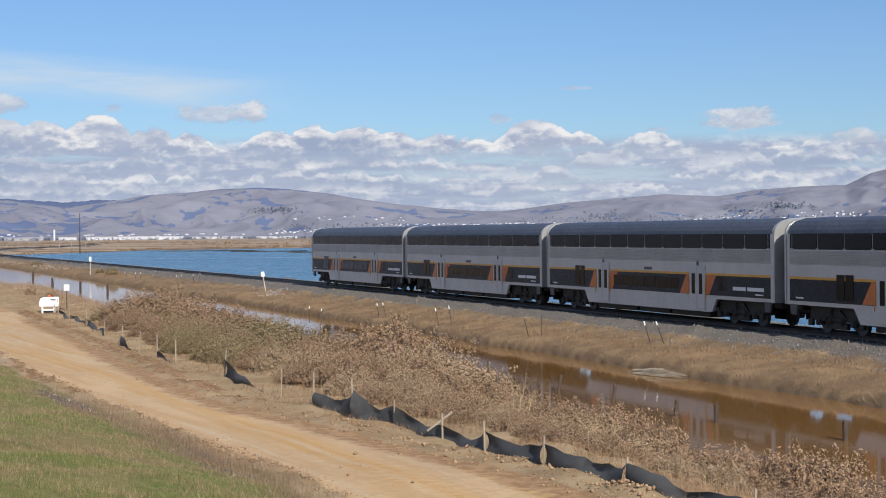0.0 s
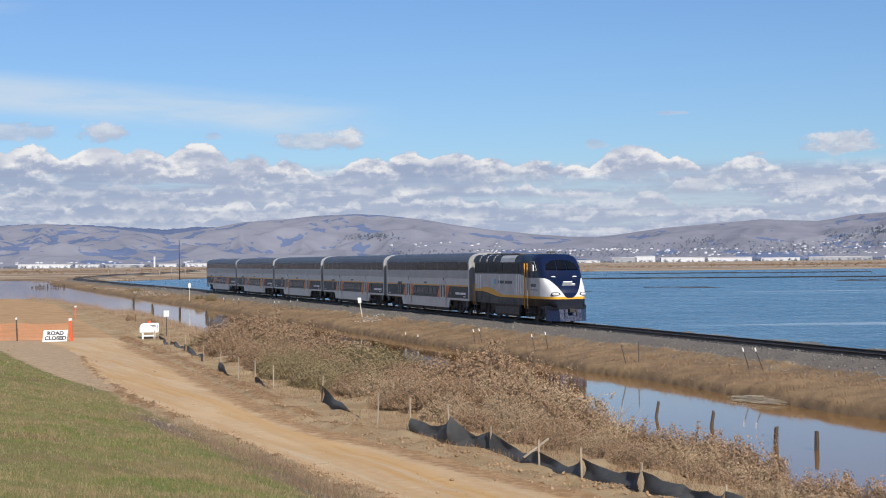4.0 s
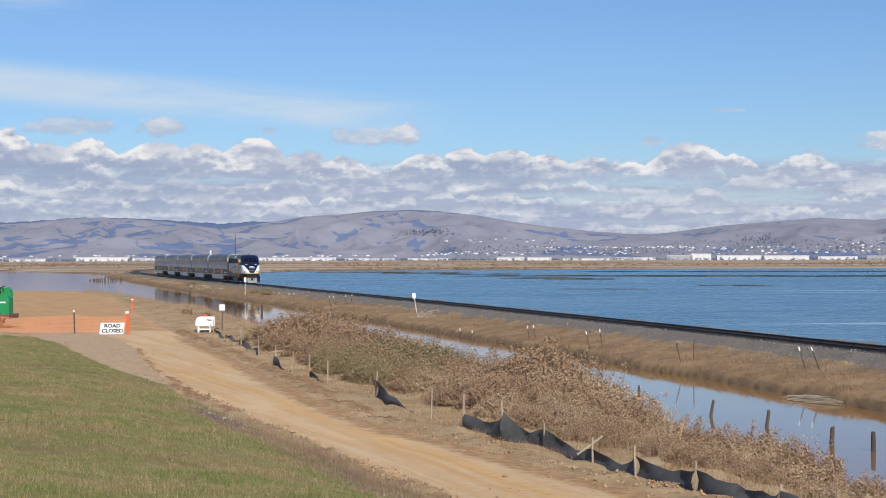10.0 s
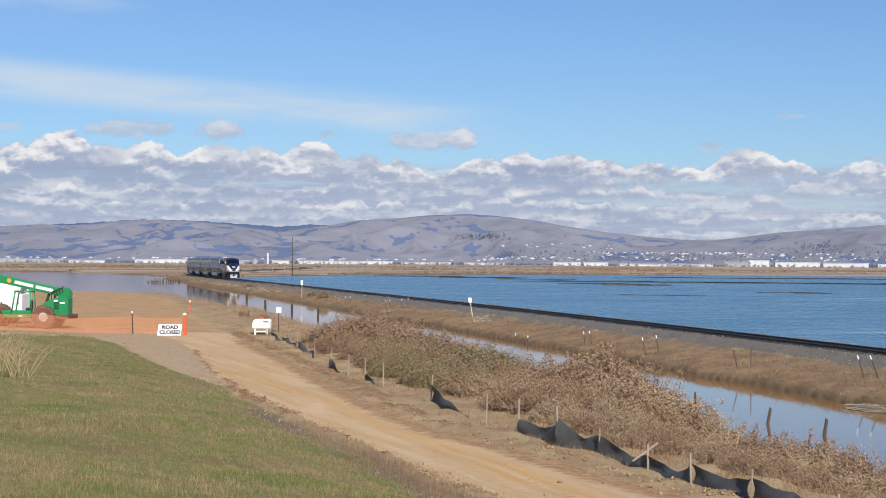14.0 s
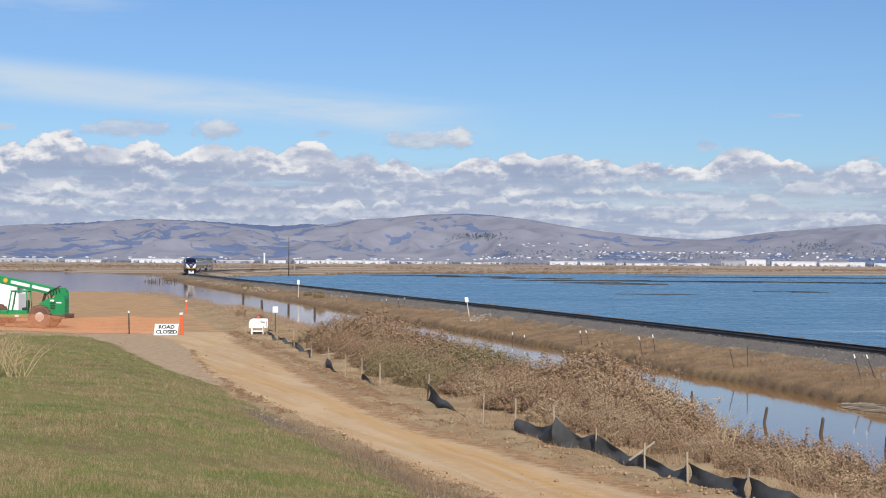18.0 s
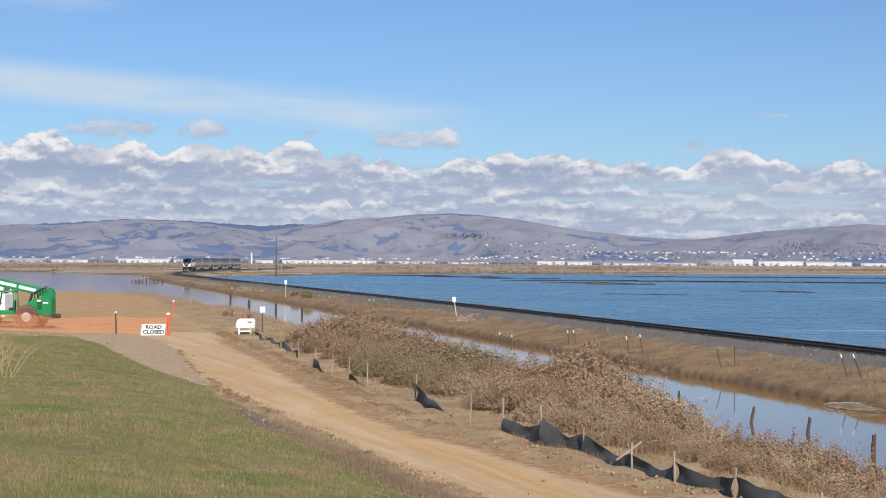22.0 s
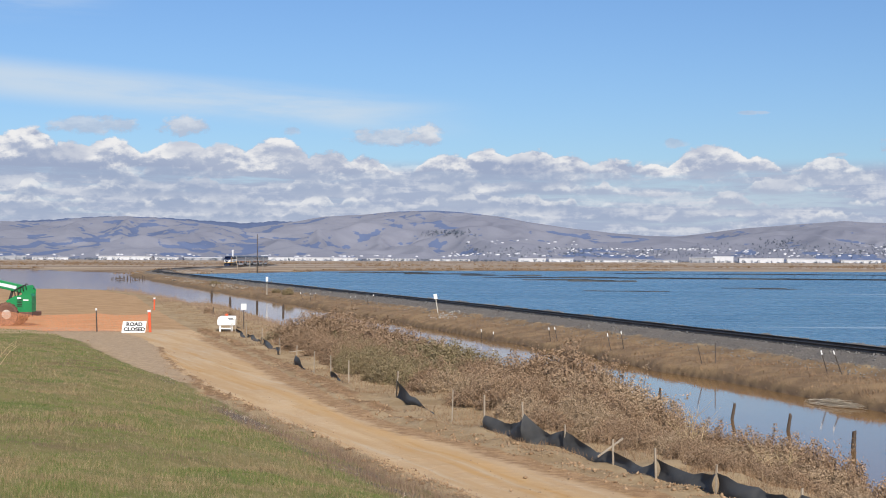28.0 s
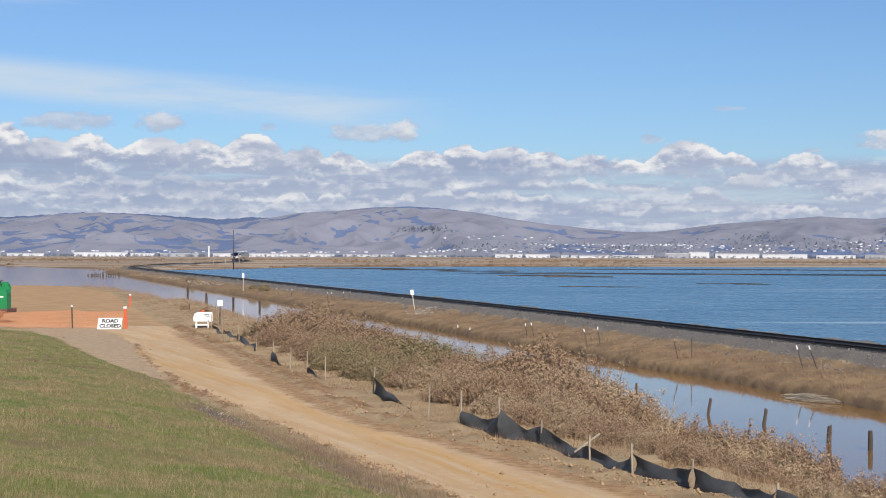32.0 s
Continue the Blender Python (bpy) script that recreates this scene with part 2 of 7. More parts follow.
def ground_material():
    n = Nodes("ground", 0.95, 0, 0.2)
    big, mid, fine, grit = n.noise(0.09, 5, 0.6), n.noise(0.6, 5, 0.6), n.noise(4.0, 5, 0.65), n.noise(22.0, 3, 0.7)
    wob = n.math("MULTIPLY_ADD", n.math("ADD", mid, fine), 0.5, -0.5)

    def zone(name, a=0.35, b=0.65, k=0.9):
        return n.span(n.math("MULTIPLY_ADD", wob, k, n.attr(name)), a, b)

    dry = n.mix(n.span(mid, 0.35, 0.65), (0.36, 0.265, 0.155), (0.26, 0.18, 0.10))
    dry = n.mix(n.span(fine, 0.5, 0.75, 0.0, 0.5), dry, (0.42, 0.33, 0.20))
    far = n.mix(n.span(n.noise(0.024, 7, 0.7, (0.14, 1.0, 1), warp=0.8), 0.42, 0.56), (0.40, 0.315, 0.225), (0.19, 0.12, 0.07))
    far = n.mix(n.span(n.noise(0.006, 5, 0.6, (0.2, 1.3, 1), warp=0.6), 0.5, 0.62, 0, 0.8), far, (0.36, 0.315, 0.265))
    c = n.mix(n.attr("far"), dry, far)
    green = n.mix(n.span(mid, 0.3, 0.62), (0.105, 0.135, 0.03), (0.19, 0.155, 0.065))
    green = n.mix(n.span(fine, 0.45, 0.7, 0, 0.6), green, (0.29, 0.225, 0.12))
    green = n.mix(n.span(n.noise(0.16, 5, 0.65, (1, 1.6, 1), warp=0.8), 0.55, 0.68, 0, 0.8), green, (0.155, 0.105, 0.06))
    c = n.mix(zone("grass"), c, green)
    dirt = n.mix(n.span(big, 0.35, 0.65), (0.55, 0.38, 0.215), (0.46, 0.32, 0.19))
    dirt = n.mix(n.span(fine, 0.45, 0.75, 0, 0.6), dirt, (0.58, 0.445, 0.29))
    dirt = n.mix(n.span(n.noise(1.4, 6, 0.7, warp=0.6), 0.60, 0.70, 0, 0.45), dirt, (0.40, 0.265, 0.14))
    dirt = n.mix(n.span(streaked(n, "across", 1.3), 0.42, 0.60, 0, 0.75), dirt, (0.46, 0.295, 0.145))
    dirt = n.mix(n.span(streaked(n, "across", 3.1), 0.5, 0.7, 0, 0.6), dirt, (0.50, 0.41, 0.30))
    dirt = n.mix(n.span(n.math("MULTIPLY_ADD", wob, 0.35, n.attr("rut")), 0.4, 0.95, 0, 0.55), dirt, (0.50, 0.30, 0.12))
    for at, wide in ((1.35, 0.20), (1.75, 0.10), (3.0, 0.22)):      # wheel tracks pressed into the damp dirt
        line = n.math("ABSOLUTE", n.math("ADD", n.math("MULTIPLY_ADD", n.noise(0.12, 3, 0.5), 0.9, n.attr("across")), at - 0.45))
        worn = n.math("MULTIPLY", n.span(line, wide, wide * 0.3), n.span(n.noise(0.35, 4, 0.6), 0.36, 0.56, 0, 0.6))
        dirt = n.mix(worn, dirt, (0.46, 0.265, 0.095))
    edge = n.span(n.math("MULTIPLY_ADD", wob, 1.3, n.attr("verge")), 0.32, 0.7, 0, 0.95)
    dirt = n.mix(edge, dirt, n.mix(n.span(fine, 0.4, 0.6), (0.36, 0.225, 0.12), (0.26, 0.155, 0.078)))
    c = n.mix(zone("bank", 0.4, 0.6), c, n.mix(n.span(mid, 0.35, 0.65), (0.27, 0.182, 0.10), (0.17, 0.112, 0.066)))
    c = n.mix(zone("mulch", 0.4, 0.75, 1.0), c, n.mix(n.span(grit, 0.45, 0.6), (0.10, 0.075, 0.062), (0.21, 0.165, 0.125)))
    dirt = n.mix(zone("site", 0.3, 0.8, 1.2), dirt, n.mix(n.span(mid, 0.4, 0.6), (0.43, 0.275, 0.145), (0.35, 0.215, 0.11)))
    c = n.mix(zone("road", 0.4, 0.6, 0.7), c, dirt)
    c = n.mix(zone("spoil", 0.42, 0.66, 1.1), c, n.mix(n.span(fine, 0.4, 0.6), (0.30, 0.185, 0.10), (0.20, 0.12, 0.062)))
    grey = n.mix(n.span(fine, 0.4, 0.6), (0.42, 0.305, 0.195), (0.34, 0.245, 0.155))
    c = n.mix(zone("pad", 0.4, 0.6), c, grey)
    stone = n.mix(n.span(grit, 0.35, 0.65), (0.215, 0.19, 0.165), (0.095, 0.083, 0.072))
    c = n.mix(zone("ballast", 0.4, 0.6, 1.0), c, stone)
    # oil-stained ballast, darkened further for the shade under the train
    c = n.mix(n.span(n.math("MULTIPLY_ADD", wob, 0.5, n.attr("oil")), 0.35, 0.7, 0, 0.9), c, n.mix(n.span(grit, 0.4, 0.6), (0.045, 0.038, 0.033), (0.022, 0.019, 0.017)))
    mud = n.mix(n.span(mid, 0.4, 0.6), (0.075, 0.053, 0.034), (0.12, 0.085, 0.055))
    c = n.mix(n.attr("mud"), c, mud)
    n.colour(c)
    n.bump(n.math("ADD", n.math("MULTIPLY", fine, 1.0), n.math("MULTIPLY", grit, 0.35)), 0.7, 0.08)
    return n.m


def streaked(n, name, k):
    """Noise drawn out along a line: by the distance across it and, slowly, along it."""
    c = n.t.nodes.new("ShaderNodeCombineXYZ")
    n.put(n.math("MULTIPLY", n.attr(name), k), c.inputs[0])
    sp = n.t.nodes.new("ShaderNodeSeparateXYZ")
    n.t.links.new(n.co.outputs["Object"], sp.inputs[0])
    n.put(n.math("MULTIPLY", sp.outputs[1], 0.10), c.inputs[1])
    t = n.t.nodes.new("ShaderNodeTexNoise")
    t.inputs["Scale"].default_value, t.inputs["Detail"].default_value, t.inputs["Roughness"].default_value, t.inputs["Distortion"].default_value = 1.0, 5.0, 0.6, 0.4
    n.t.links.new(c.outputs[0], t.inputs["Vector"])
    return t.outputs["Fac"]


def water_material(name, base, rough, waves, big, spec=0.5, lanes=None):
    n = Nodes(name, rough, 0, spec)
    n.b.inputs["IOR"].default_value = 1.333
    n.colour(base)
    h = n.math("ADD", n.noise(waves[0], 3, 0.6, (1, 0.45, 1)), n.math("MULTIPLY", n.noise(waves[1], 3, 0.6, (1, 0.35, 1)), big))
    n.bump(h, waves[2], waves[3])
    if lanes:
        # light and dark of the ripples, painted as colour tones
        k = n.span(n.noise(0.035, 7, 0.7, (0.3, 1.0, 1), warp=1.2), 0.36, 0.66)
        ripple_tone = n.noise(0.5, 6, 0.75, (0.22, 1.0, 1), warp=0.5)
        k = n.math("ADD", n.math("MULTIPLY", k, 0.6), n.span(ripple_tone, 0.40, 0.62, -0.25, 0.55))
        # pale streaks: the sky's reflection on smooth water, put into the base colour
        sky_gleam = n.span(n.noise(0.03, 6, 0.65, (0.05, 1.0, 1), warp=0.6), 0.58, 0.66, 0, 0.75)
        glint = n.span(n.noise(0.055, 5, 0.6, (0.07, 1.0, 1), warp=0.4), 0.625, 0.66, 0, 0.5)
        n.colour(n.mix(glint, n.mix(sky_gleam, n.mix(k, base, lanes), (0.14, 0.25, 0.34)), (0.42, 0.50, 0.56)))
        n.rough(n.span(k, 0, 1, rough, rough * 0.8))
    return n.m


M_GROUND = ground_material()
M_DITCH = water_material("ditch_water", (0.20, 0.105, 0.035), 0.055, (1.6, 0.2, 0.09, 0.02), 0.6)
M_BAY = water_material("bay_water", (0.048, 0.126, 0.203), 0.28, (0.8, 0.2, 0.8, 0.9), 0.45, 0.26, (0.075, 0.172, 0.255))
M_STEEL = surface("rail_steel", (0.10, 0.075, 0.06), (0.05, 0.038, 0.03), 0.55, 0.3)
M_TIE = surface("creosoted_wood", (0.055, 0.045, 0.036), (0.03, 0.025, 0.02), 0.9, scale=3)
M_SILVER = surface("brushed_steel", (0.50, 0.50, 0.50), (0.43, 0.43, 0.43), 0.42, 0.35, scale=3, bump=0.03)
M_ROOF = surface("roof_steel", (0.085, 0.095, 0.12), (0.06, 0.07, 0.09), 0.5, 0.3, scale=2, bump=0.03)
M_DARKGLASS = surface("tinted_glass", (0.007, 0.009, 0.013), (0.005, 0.006, 0.009), 0.12, 0, bump=0, spec=0.12)
M_DARKGLASS.node_tree.nodes["Principled BSDF"].inputs["Specular Tint"].default_value = (0.5, 0.72, 1.0, 1)
M_NAVY = surface("navy_paint", (0.010, 0.018, 0.055), (0.008, 0.013, 0.04), 0.3, 0, scale=2, bump=0.02)
M_CHAR = surface("charcoal_paint", (0.014, 0.016, 0.023), (0.010, 0.012, 0.018), 0.45, 0, scale=2, bump=0.02, spec=0.22)
M_ORANGE = surface("orange_paint", (0.60, 0.16, 0.03), (0.5, 0.12, 0.025), 0.45, 0, bump=0.02)
M_YELLOW = surface("amber_paint", (0.68, 0.36, 0.04), (0.6, 0.3, 0.035), 0.45, 0, bump=0.02)
M_BLACK = surface("black_running_gear", (0.02, 0.019, 0.018), (0.035, 0.03, 0.026), 0.75, 0.1)
M_WHITE = surface("white_paint", (0.80, 0.80, 0.78), (0.70, 0.69, 0.66), 0.5, 0, scale=3, bump=0.03)


# ---- mesh helpers ----
def part(name, bm, material, parent=None, label=""):
    """Links a bmesh as one mesh object, under a thing or a part."""
    me = bpy.data.meshes.new(name)
    bm.to_mesh(me)
    bm.free()
    for m in (material if isinstance(material, (list, tuple)) else (material,)):
        me.materials.append(m)
    ob = new(name, me)
    if parent:
        ob.parent = parent
    if label:
        ob["label"] = label
    return ob


def share(name, ob, parent, m=None):
    """A further object on the mesh of ob, under parent."""
    o = new(name, ob.data)
    o.parent = parent
    if m is not None:
        o.matrix_basis = m
    return o


def thing(name, label, category, group="", kind="", at=None):
    ob = new(name)
    ob.empty_display_size = 0.2
    if at is not None:
        ob.matrix_basis = at
    return tagged(ob, label, category, group, kind)


def block(bm, x0, x1, y0, y1, z0, z1, bevel=0.0, m=None, mi=0):
    """A box between two corners, its edges rounded."""
    r = bmesh.ops.create_cube(bm, size=1.0)
    vs = r["verts"]
    for v in vs:
        v.co = Vector((x0 + (v.co.x + 0.5) * (x1 - x0), y0 + (v.co.y + 0.5) * (y1 - y0), z0 + (v.co.z + 0.5) * (z1 - z0)))
    fs = {f for v in vs for f in v.link_faces}
    if bevel:
        es = {e for f in fs for e in f.edges}
        out = bmesh.ops.bevel(bm, geom=list(es), offset=bevel, segments=2, profile=0.5, affect="EDGES")
        vs = list({v for f in out["faces"] for v in f.verts} | {v for v in vs if v.is_valid})
    if m is not None:
        bmesh.ops.transform(bm, matrix=m, verts=[v for v in vs if v.is_valid])
    if mi:
        for v in vs:
            if v.is_valid:
                for f in v.link_faces:
                    f.material_index = mi
    return bm


def rod(bm, a, b, r0, r1=None, seg=8, cap=True):
    """A round rod from a to b."""
    a, b = Vector(a), Vector(b)
    r1 = r0 if r1 is None else r1
    d = b - a
    q = d.to_track_quat("Z", "Y")
    rings = []
    for c, r in ((a, r0), (b, r1)):
        rings.append([bm.verts.new(c + q @ Vector((r * math.cos(i * math.tau / seg), r * math.sin(i * math.tau / seg), 0))) for i in range(seg)])
    for i in range(seg):
        j = (i + 1) % seg
        bm.faces.new((rings[0][i], rings[0][j], rings[1][j], rings[1][i])).smooth = True
    if cap:
        bm.faces.new(rings[0][::-1])
        bm.faces.new(rings[1])
    return bm


def loft(bm, sections, close=True, smooth=False, mi=None):
    """Skins a row of closed sections, each a list of points."""
    rings = [[bm.verts.new(p) for p in s] for s in sections]
    n = len(rings[0])
    for a, b in zip(rings, rings[1:]):
        for i in range(n):
            j = (i + 1) % n
            f = bm.faces.new((a[i], a[j], b[j], b[i]))
            f.smooth = smooth
    if close:
        bm.faces.new(rings[0][::-1])
        bm.faces.new(rings[-1])
    bmesh.ops.recalc_face_normals(bm, faces=bm.faces[:])
    return bm


def mesh_object(name, verts, faces, material, smooth=False):
    """An object from arrays; faces all with the same number of corners."""
    verts, faces = np.asarray(verts, dtype=np.float32), np.asarray(faces, dtype=np.int32)
    me = bpy.data.meshes.new(name)
    k = faces.shape[1]
    me.vertices.add(len(verts))
    me.vertices.foreach_set("co", verts.ravel())
    me.loops.add(faces.size)
    me.loops.foreach_set("vertex_index", faces.ravel())
    me.polygons.add(len(faces))
    me.polygons.foreach_set("loop_start", np.arange(0, faces.size, k, dtype=np.int32))
    if smooth:
        me.polygons.foreach_set("use_smooth", np.ones(len(faces), dtype=bool))
    me.update(calc_edges=True)
    me.validate()
    me.materials.append(material)
    return new(name, me)


# ---- the plan: lines on the ground, in metres ----
RAIL_Z = 1.65
HEADINGS = (-11.4, -12.41, -12.7, -13.52, -13.39, -13.75, -13.46, -13.42, -12.92, -7.25, -3.57, -0.44, 3.39, 4.43, 1.59, 1.1, -2.67, -5.82)  # every 60 m
STEP = 5.0


def track_line():
    """The line's middle, from behind the camera out to the far marsh."""
    s = np.arange(-120, 1160, STEP)
    h = np.radians(np.interp(s, np.arange(len(HEADINGS)) * 60.0, HEADINGS))
    x = np.concatenate([[0], np.cumsum(np.sin(h) * STEP)[:-1]])
    y = np.concatenate([[0], np.cumsum(np.cos(h) * STEP)[:-1]])
    i = int(120 / STEP)
    return s, x - x[i] + 38.02, y - y[i] + 10.0


TS, TX, TY = track_line()


def on_track(s):
    return float(np.interp(s, TS, TX)), float(np.interp(s, TS, TY))


def line_at(pts, y):
    """x of a line at y; the points are given by falling or rising y."""
    p = sorted((b, a) for a, b in pts)
    return np.interp(y, [q[0] for q in p], [q[1] for q in p])


ROAD_L = [(17.5, -30), (9.0, 0), (0.95, 29), (0, 32.2), (-1.3, 36), (-3.1, 41.5), (-5.5, 50.2), (-9.2, 60.8), (-13.9, 75.9), (-19.5, 91.7), (-30, 104), (-60, 125), (-200, 160)]
ROAD_R = [(21.5, -30), (12.6, 0), (4.6, 29.5), (3.0, 33.0), (1.8, 36.2), (0.0, 40.7), (-0.7, 43), (-2.1, 49), (-4.0, 57.4), (-6.3, 68.7), (-11.1, 88.7), (-21.8, 139.5), (-29, 176), (-41, 214), (-60, 260)]
SHORE = [(36, -60), (28, -20), (22, -5), (16.0, 15), (11.9, 30), (10.2, 38), (9.5, 45), (8, 54), (5, 68), (1.5, 80), (-3, 100), (-8, 125), (-12, 146), (-16, 155), (-27, 195), (-34, 212), (-44, 219), (-60, 222), (-200, 226), (-900, 235)]
STAKES = [(-9.4, 90.5), (-8.3, 85.4), (-6.9, 78.5), (-5.4, 70.5), (-4.3, 64.0), (-3.3, 58.8), (-2.6, 56.7), (-1.9, 54.3), (-0.3, 48.6), (1.2, 42.8), (1.9, 39.8), (2.7, 37.5), (3.5, 36.0), (4.25, 33.6), (4.75, 31.1), (5.5, 29.0), (6.3, 26.0), (7.3, 22.5)]
FAR_SHORE = [(-3000, 800), (-400, 775), (-180, 765), (-125, 640), (-104, 560), (-78, 548), (-62, 575), (-50, 620), (-35, 700), (36, 762), (193, 783), (600, 800), (3000, 830)]


def side_of(pts, x, y):
    """Signed distance of points to a line: positive on its left, going along it."""
    x, y = np.asarray(x, float), np.asarray(y, float)
    best, sign = np.full(x.shape, 1e9), np.ones(x.shape)
    for (ax, ay), (bx, by) in zip(pts, pts[1:]):
        dx, dy = bx - ax, by - ay
        k = np.clip(((x - ax) * dx + (y - ay) * dy) / (dx * dx + dy * dy), 0, 1)
        d = np.hypot(x - ax - k * dx, y - ay - k * dy)
        s = np.sign(dx * (y - ay) - dy * (x - ax))
        m = d < best - 1e-9
        best[m], sign[m] = d[m], s[m]
    return best * np.where(sign == 0, 1, sign)


def ease(a, b, v):
    k = np.clip((v - a) / (b - a), 0, 1)
    return k * k * (3 - 2 * k)


def wave(x, y, f, seed):
    """A cheap smooth unevenness, about -1 to 1."""
    rs = np.random.RandomState(seed)
    out = np.zeros(np.shape(x))
    for i in range(6):
        a, p = rs.uniform(0, math.tau), rs.uniform(0, math.tau)
        k = f * rs.uniform(0.6, 1.7)
        out = out + np.sin((x * math.cos(a) + y * math.sin(a)) * k + p + 1.3 * np.sin((x * math.sin(a) - y * math.cos(a)) * k * 0.6 + p * 2))
    return out / 3.2


TRACK_PTS = [(a, b) for a, b in zip(TX[::2], TY[::2])]


def apron(dl, y):
    """The trodden grey strip between grass and road that widens towards the closed end, and the line of clods along it."""
    w = np.interp(y, [50, 53, 66, 85], [-0.6, 0.0, 1.2, 3.4])
    return ease(-w - 0.35, -w + 0.35, dl) * ease(1.0, 0.1, dl) * ease(50, 56, y) * ease(101, 95, y), np.exp(-((dl + w) / 0.28) ** 2) * ease(48, 53, y) * ease(82, 72, y)


def mulch_bed(dl, y):
    """The bed of dark mulch on the levee's foot."""
    return np.exp(-((dl - 1.35) / 0.65) ** 2) * np.exp(-((y - 39.3) / 3.4) ** 2)


def ground_height(x, y):
    """Height of the ground, and how much each point belongs to which kind of ground."""
    x, y = np.asarray(x, float), np.asarray(y, float)
    z = np.full(x.shape, -0.9)
    near = y < 420
    shore, dl, dr = (np.full(x.shape, v) for v in (-50.0, 99.0, 99.0))
    n = near & (np.abs(x) < 1200)
    shore[n] = side_of(SHORE, x[n], y[n]) + 0.5 * wave(x[n], y[n], 0.35, 5)
    dl[n], dr[n] = side_of(ROAD_L, x[n], y[n]), side_of(ROAD_R, x[n], y[n])
    # the bank that carries road and levee
    bank = -0.9 + 2.7 * ease(-3.2, 6.0, shore)
    levee = np.clip(dl - 0.6, 0, None) * 0.386
    cap = 2.55 * np.clip(1 - np.clip(y, 0, None) / 95.0, 0, 1)
    levee = np.where(dl > 0, cap * (1 - np.exp(-levee / np.maximum(cap, 0.05))), 0) * 1.0
    land = bank + np.where(shore > 2, levee, 0)
    road = ease(-0.5, 0.5, -dl) * ease(-0.5, 0.5, dr)
    # spoil graded up along both edges of the road
    crumb = 0.5 + 0.5 * wave(x, y, 1.5, 17) + 0.35 * wave(x, y, 4.0, 18)
    spoil = 0.15 * np.exp(-((dr + 0.45) / 0.38) ** 2) * ease(104, 88, y) + 0.10 * np.exp(-((dl - 0.1) / 0.28) ** 2) * ease(60, 50, y) + 0.13 * apron(dl, y)[1]
    land = land + spoil * np.clip(crumb, 0, 1.5) + np.where((dr < -0.3) & (shore > 1), 0.05 * wave(x, y, 1.7, 19), 0)
    land = land + 0.07 * wave(x, y, 0.9, 7) * (1 - 0.7 * road) + 0.05 * wave(x, y, 2.6, 8) * (1 - 0.8 * road)
    z = np.maximum(z, land)
    # railway bank
    d = side_of(TRACK_PTS, x, y)
    w = 0.55 * wave(x, y, 0.16, 9) + 0.35 * wave(x, y, 0.6, 10)
    left = np.interp(d, [0, 1.75, 3.3, 4.2, 5.6], [1.47, 1.47, 0.90, 0.76, 0.72])
    left = np.where(d > 5.2, np.interp(d + 0.7 * w, [5.2, 6.6, 7.5, 7.8, 11.0], [0.74, 0.60, 0.38, -0.24, -0.9]), left)
    right = np.interp(-d, [0, 3.2, 4.8, 8.0], [1.47, 1.42, 0.5, -0.9])
    rail = np.where(d > 0, left, right) + np.where(np.abs(d) > 1.8, 0.07 * wave(x, y, 1.9, 11) + 0.06 * wave(x, y, 0.8, 16), 0)
    z = np.maximum(z, rail)
    # far marsh and plain
    fs = side_of(FAR_SHORE, x, y) + 6 * wave(x, y, 0.02, 12)
    plain = -0.9 + 1.35 * ease(-8, 14, fs) + 0.35 * ease(20, 120, fs) * (0.5 + 0.5 * wave(x, y, 0.01, 13))
    dyke = 0.9 * np.exp(-((y - 905 - 0.04 * x) / 7.0) ** 2) + 0.8 * np.exp(-((y - 1180 + 0.05 * x) / 9.0) ** 2)
    plain = plain + np.where(fs > 30, dyke, 0)
    z = np.maximum(z, plain)
    trodden, clods = apron(dl, y)
    kinds = {
        "road": np.maximum(road * ease(-1.2, 0.4, y + 60), ease(0.3, 1.2, dl) * ease(88, 97, y) * ease(1.0, 3.0, shore)) * (fs < 0),
        "grass": ease(0.0, 1.2, dl) * ease(97, 90, y),
        "site": ease(92, 98, y) * (fs < 0),
        "across": np.clip(dl, -9, 9),
        "spoil": (0.35 + 0.65 * ease(34, 50, y)) * np.clip(np.exp(-((dr + 0.55) / 0.6) ** 2) * ease(104, 92, y) + np.exp(-((dl - 0.15) / 0.28) ** 2) * ease(60, 50, y) + 0.9 * clods, 0, 1) * (0.55 + 0.45 * np.clip(crumb, 0, 1)),
        "verge": (0.35 + 0.4 * ease(1.0, 0.2, dr)) * ease(1.5, 0.7, dr) * ease(96, 80, y),
        "rut": np.exp(-((dl + 1.8) / 0.42) ** 2) * ease(75, 55, y),
        "mulch": np.exp(-((dl - 1.5) / 0.9) ** 2) * ease(60, 45, y) * ease(-0.35, 0.5, wave(x, y, 0.35, 15)) + 1.2 * mulch_bed(dl, y),
        "pad": np.maximum(0.75 * trodden, ease(-4.2, -1.8, dl + 0.03 * (y - 80)) * ease(80, 86, y) * ease(101, 95, y) * 0.9),
        "ballast": ease(4.6, 2.2, np.abs(d + 0.5)) * 1.0,
        "oil": ease(1.75, 1.15, np.abs(d)),
        "bank": ease(2.2, 3.6, np.abs(d)) * ease(12, 10, np.abs(d)) * (fs < 0),
        "mud": ease(0.22, 0.0, z),
        "far": ease(-20, 10, fs),
    }
    return z, kinds


def ground_at(x, y):
    return float(ground_height(np.array([x]), np.array([y]))[0][0])


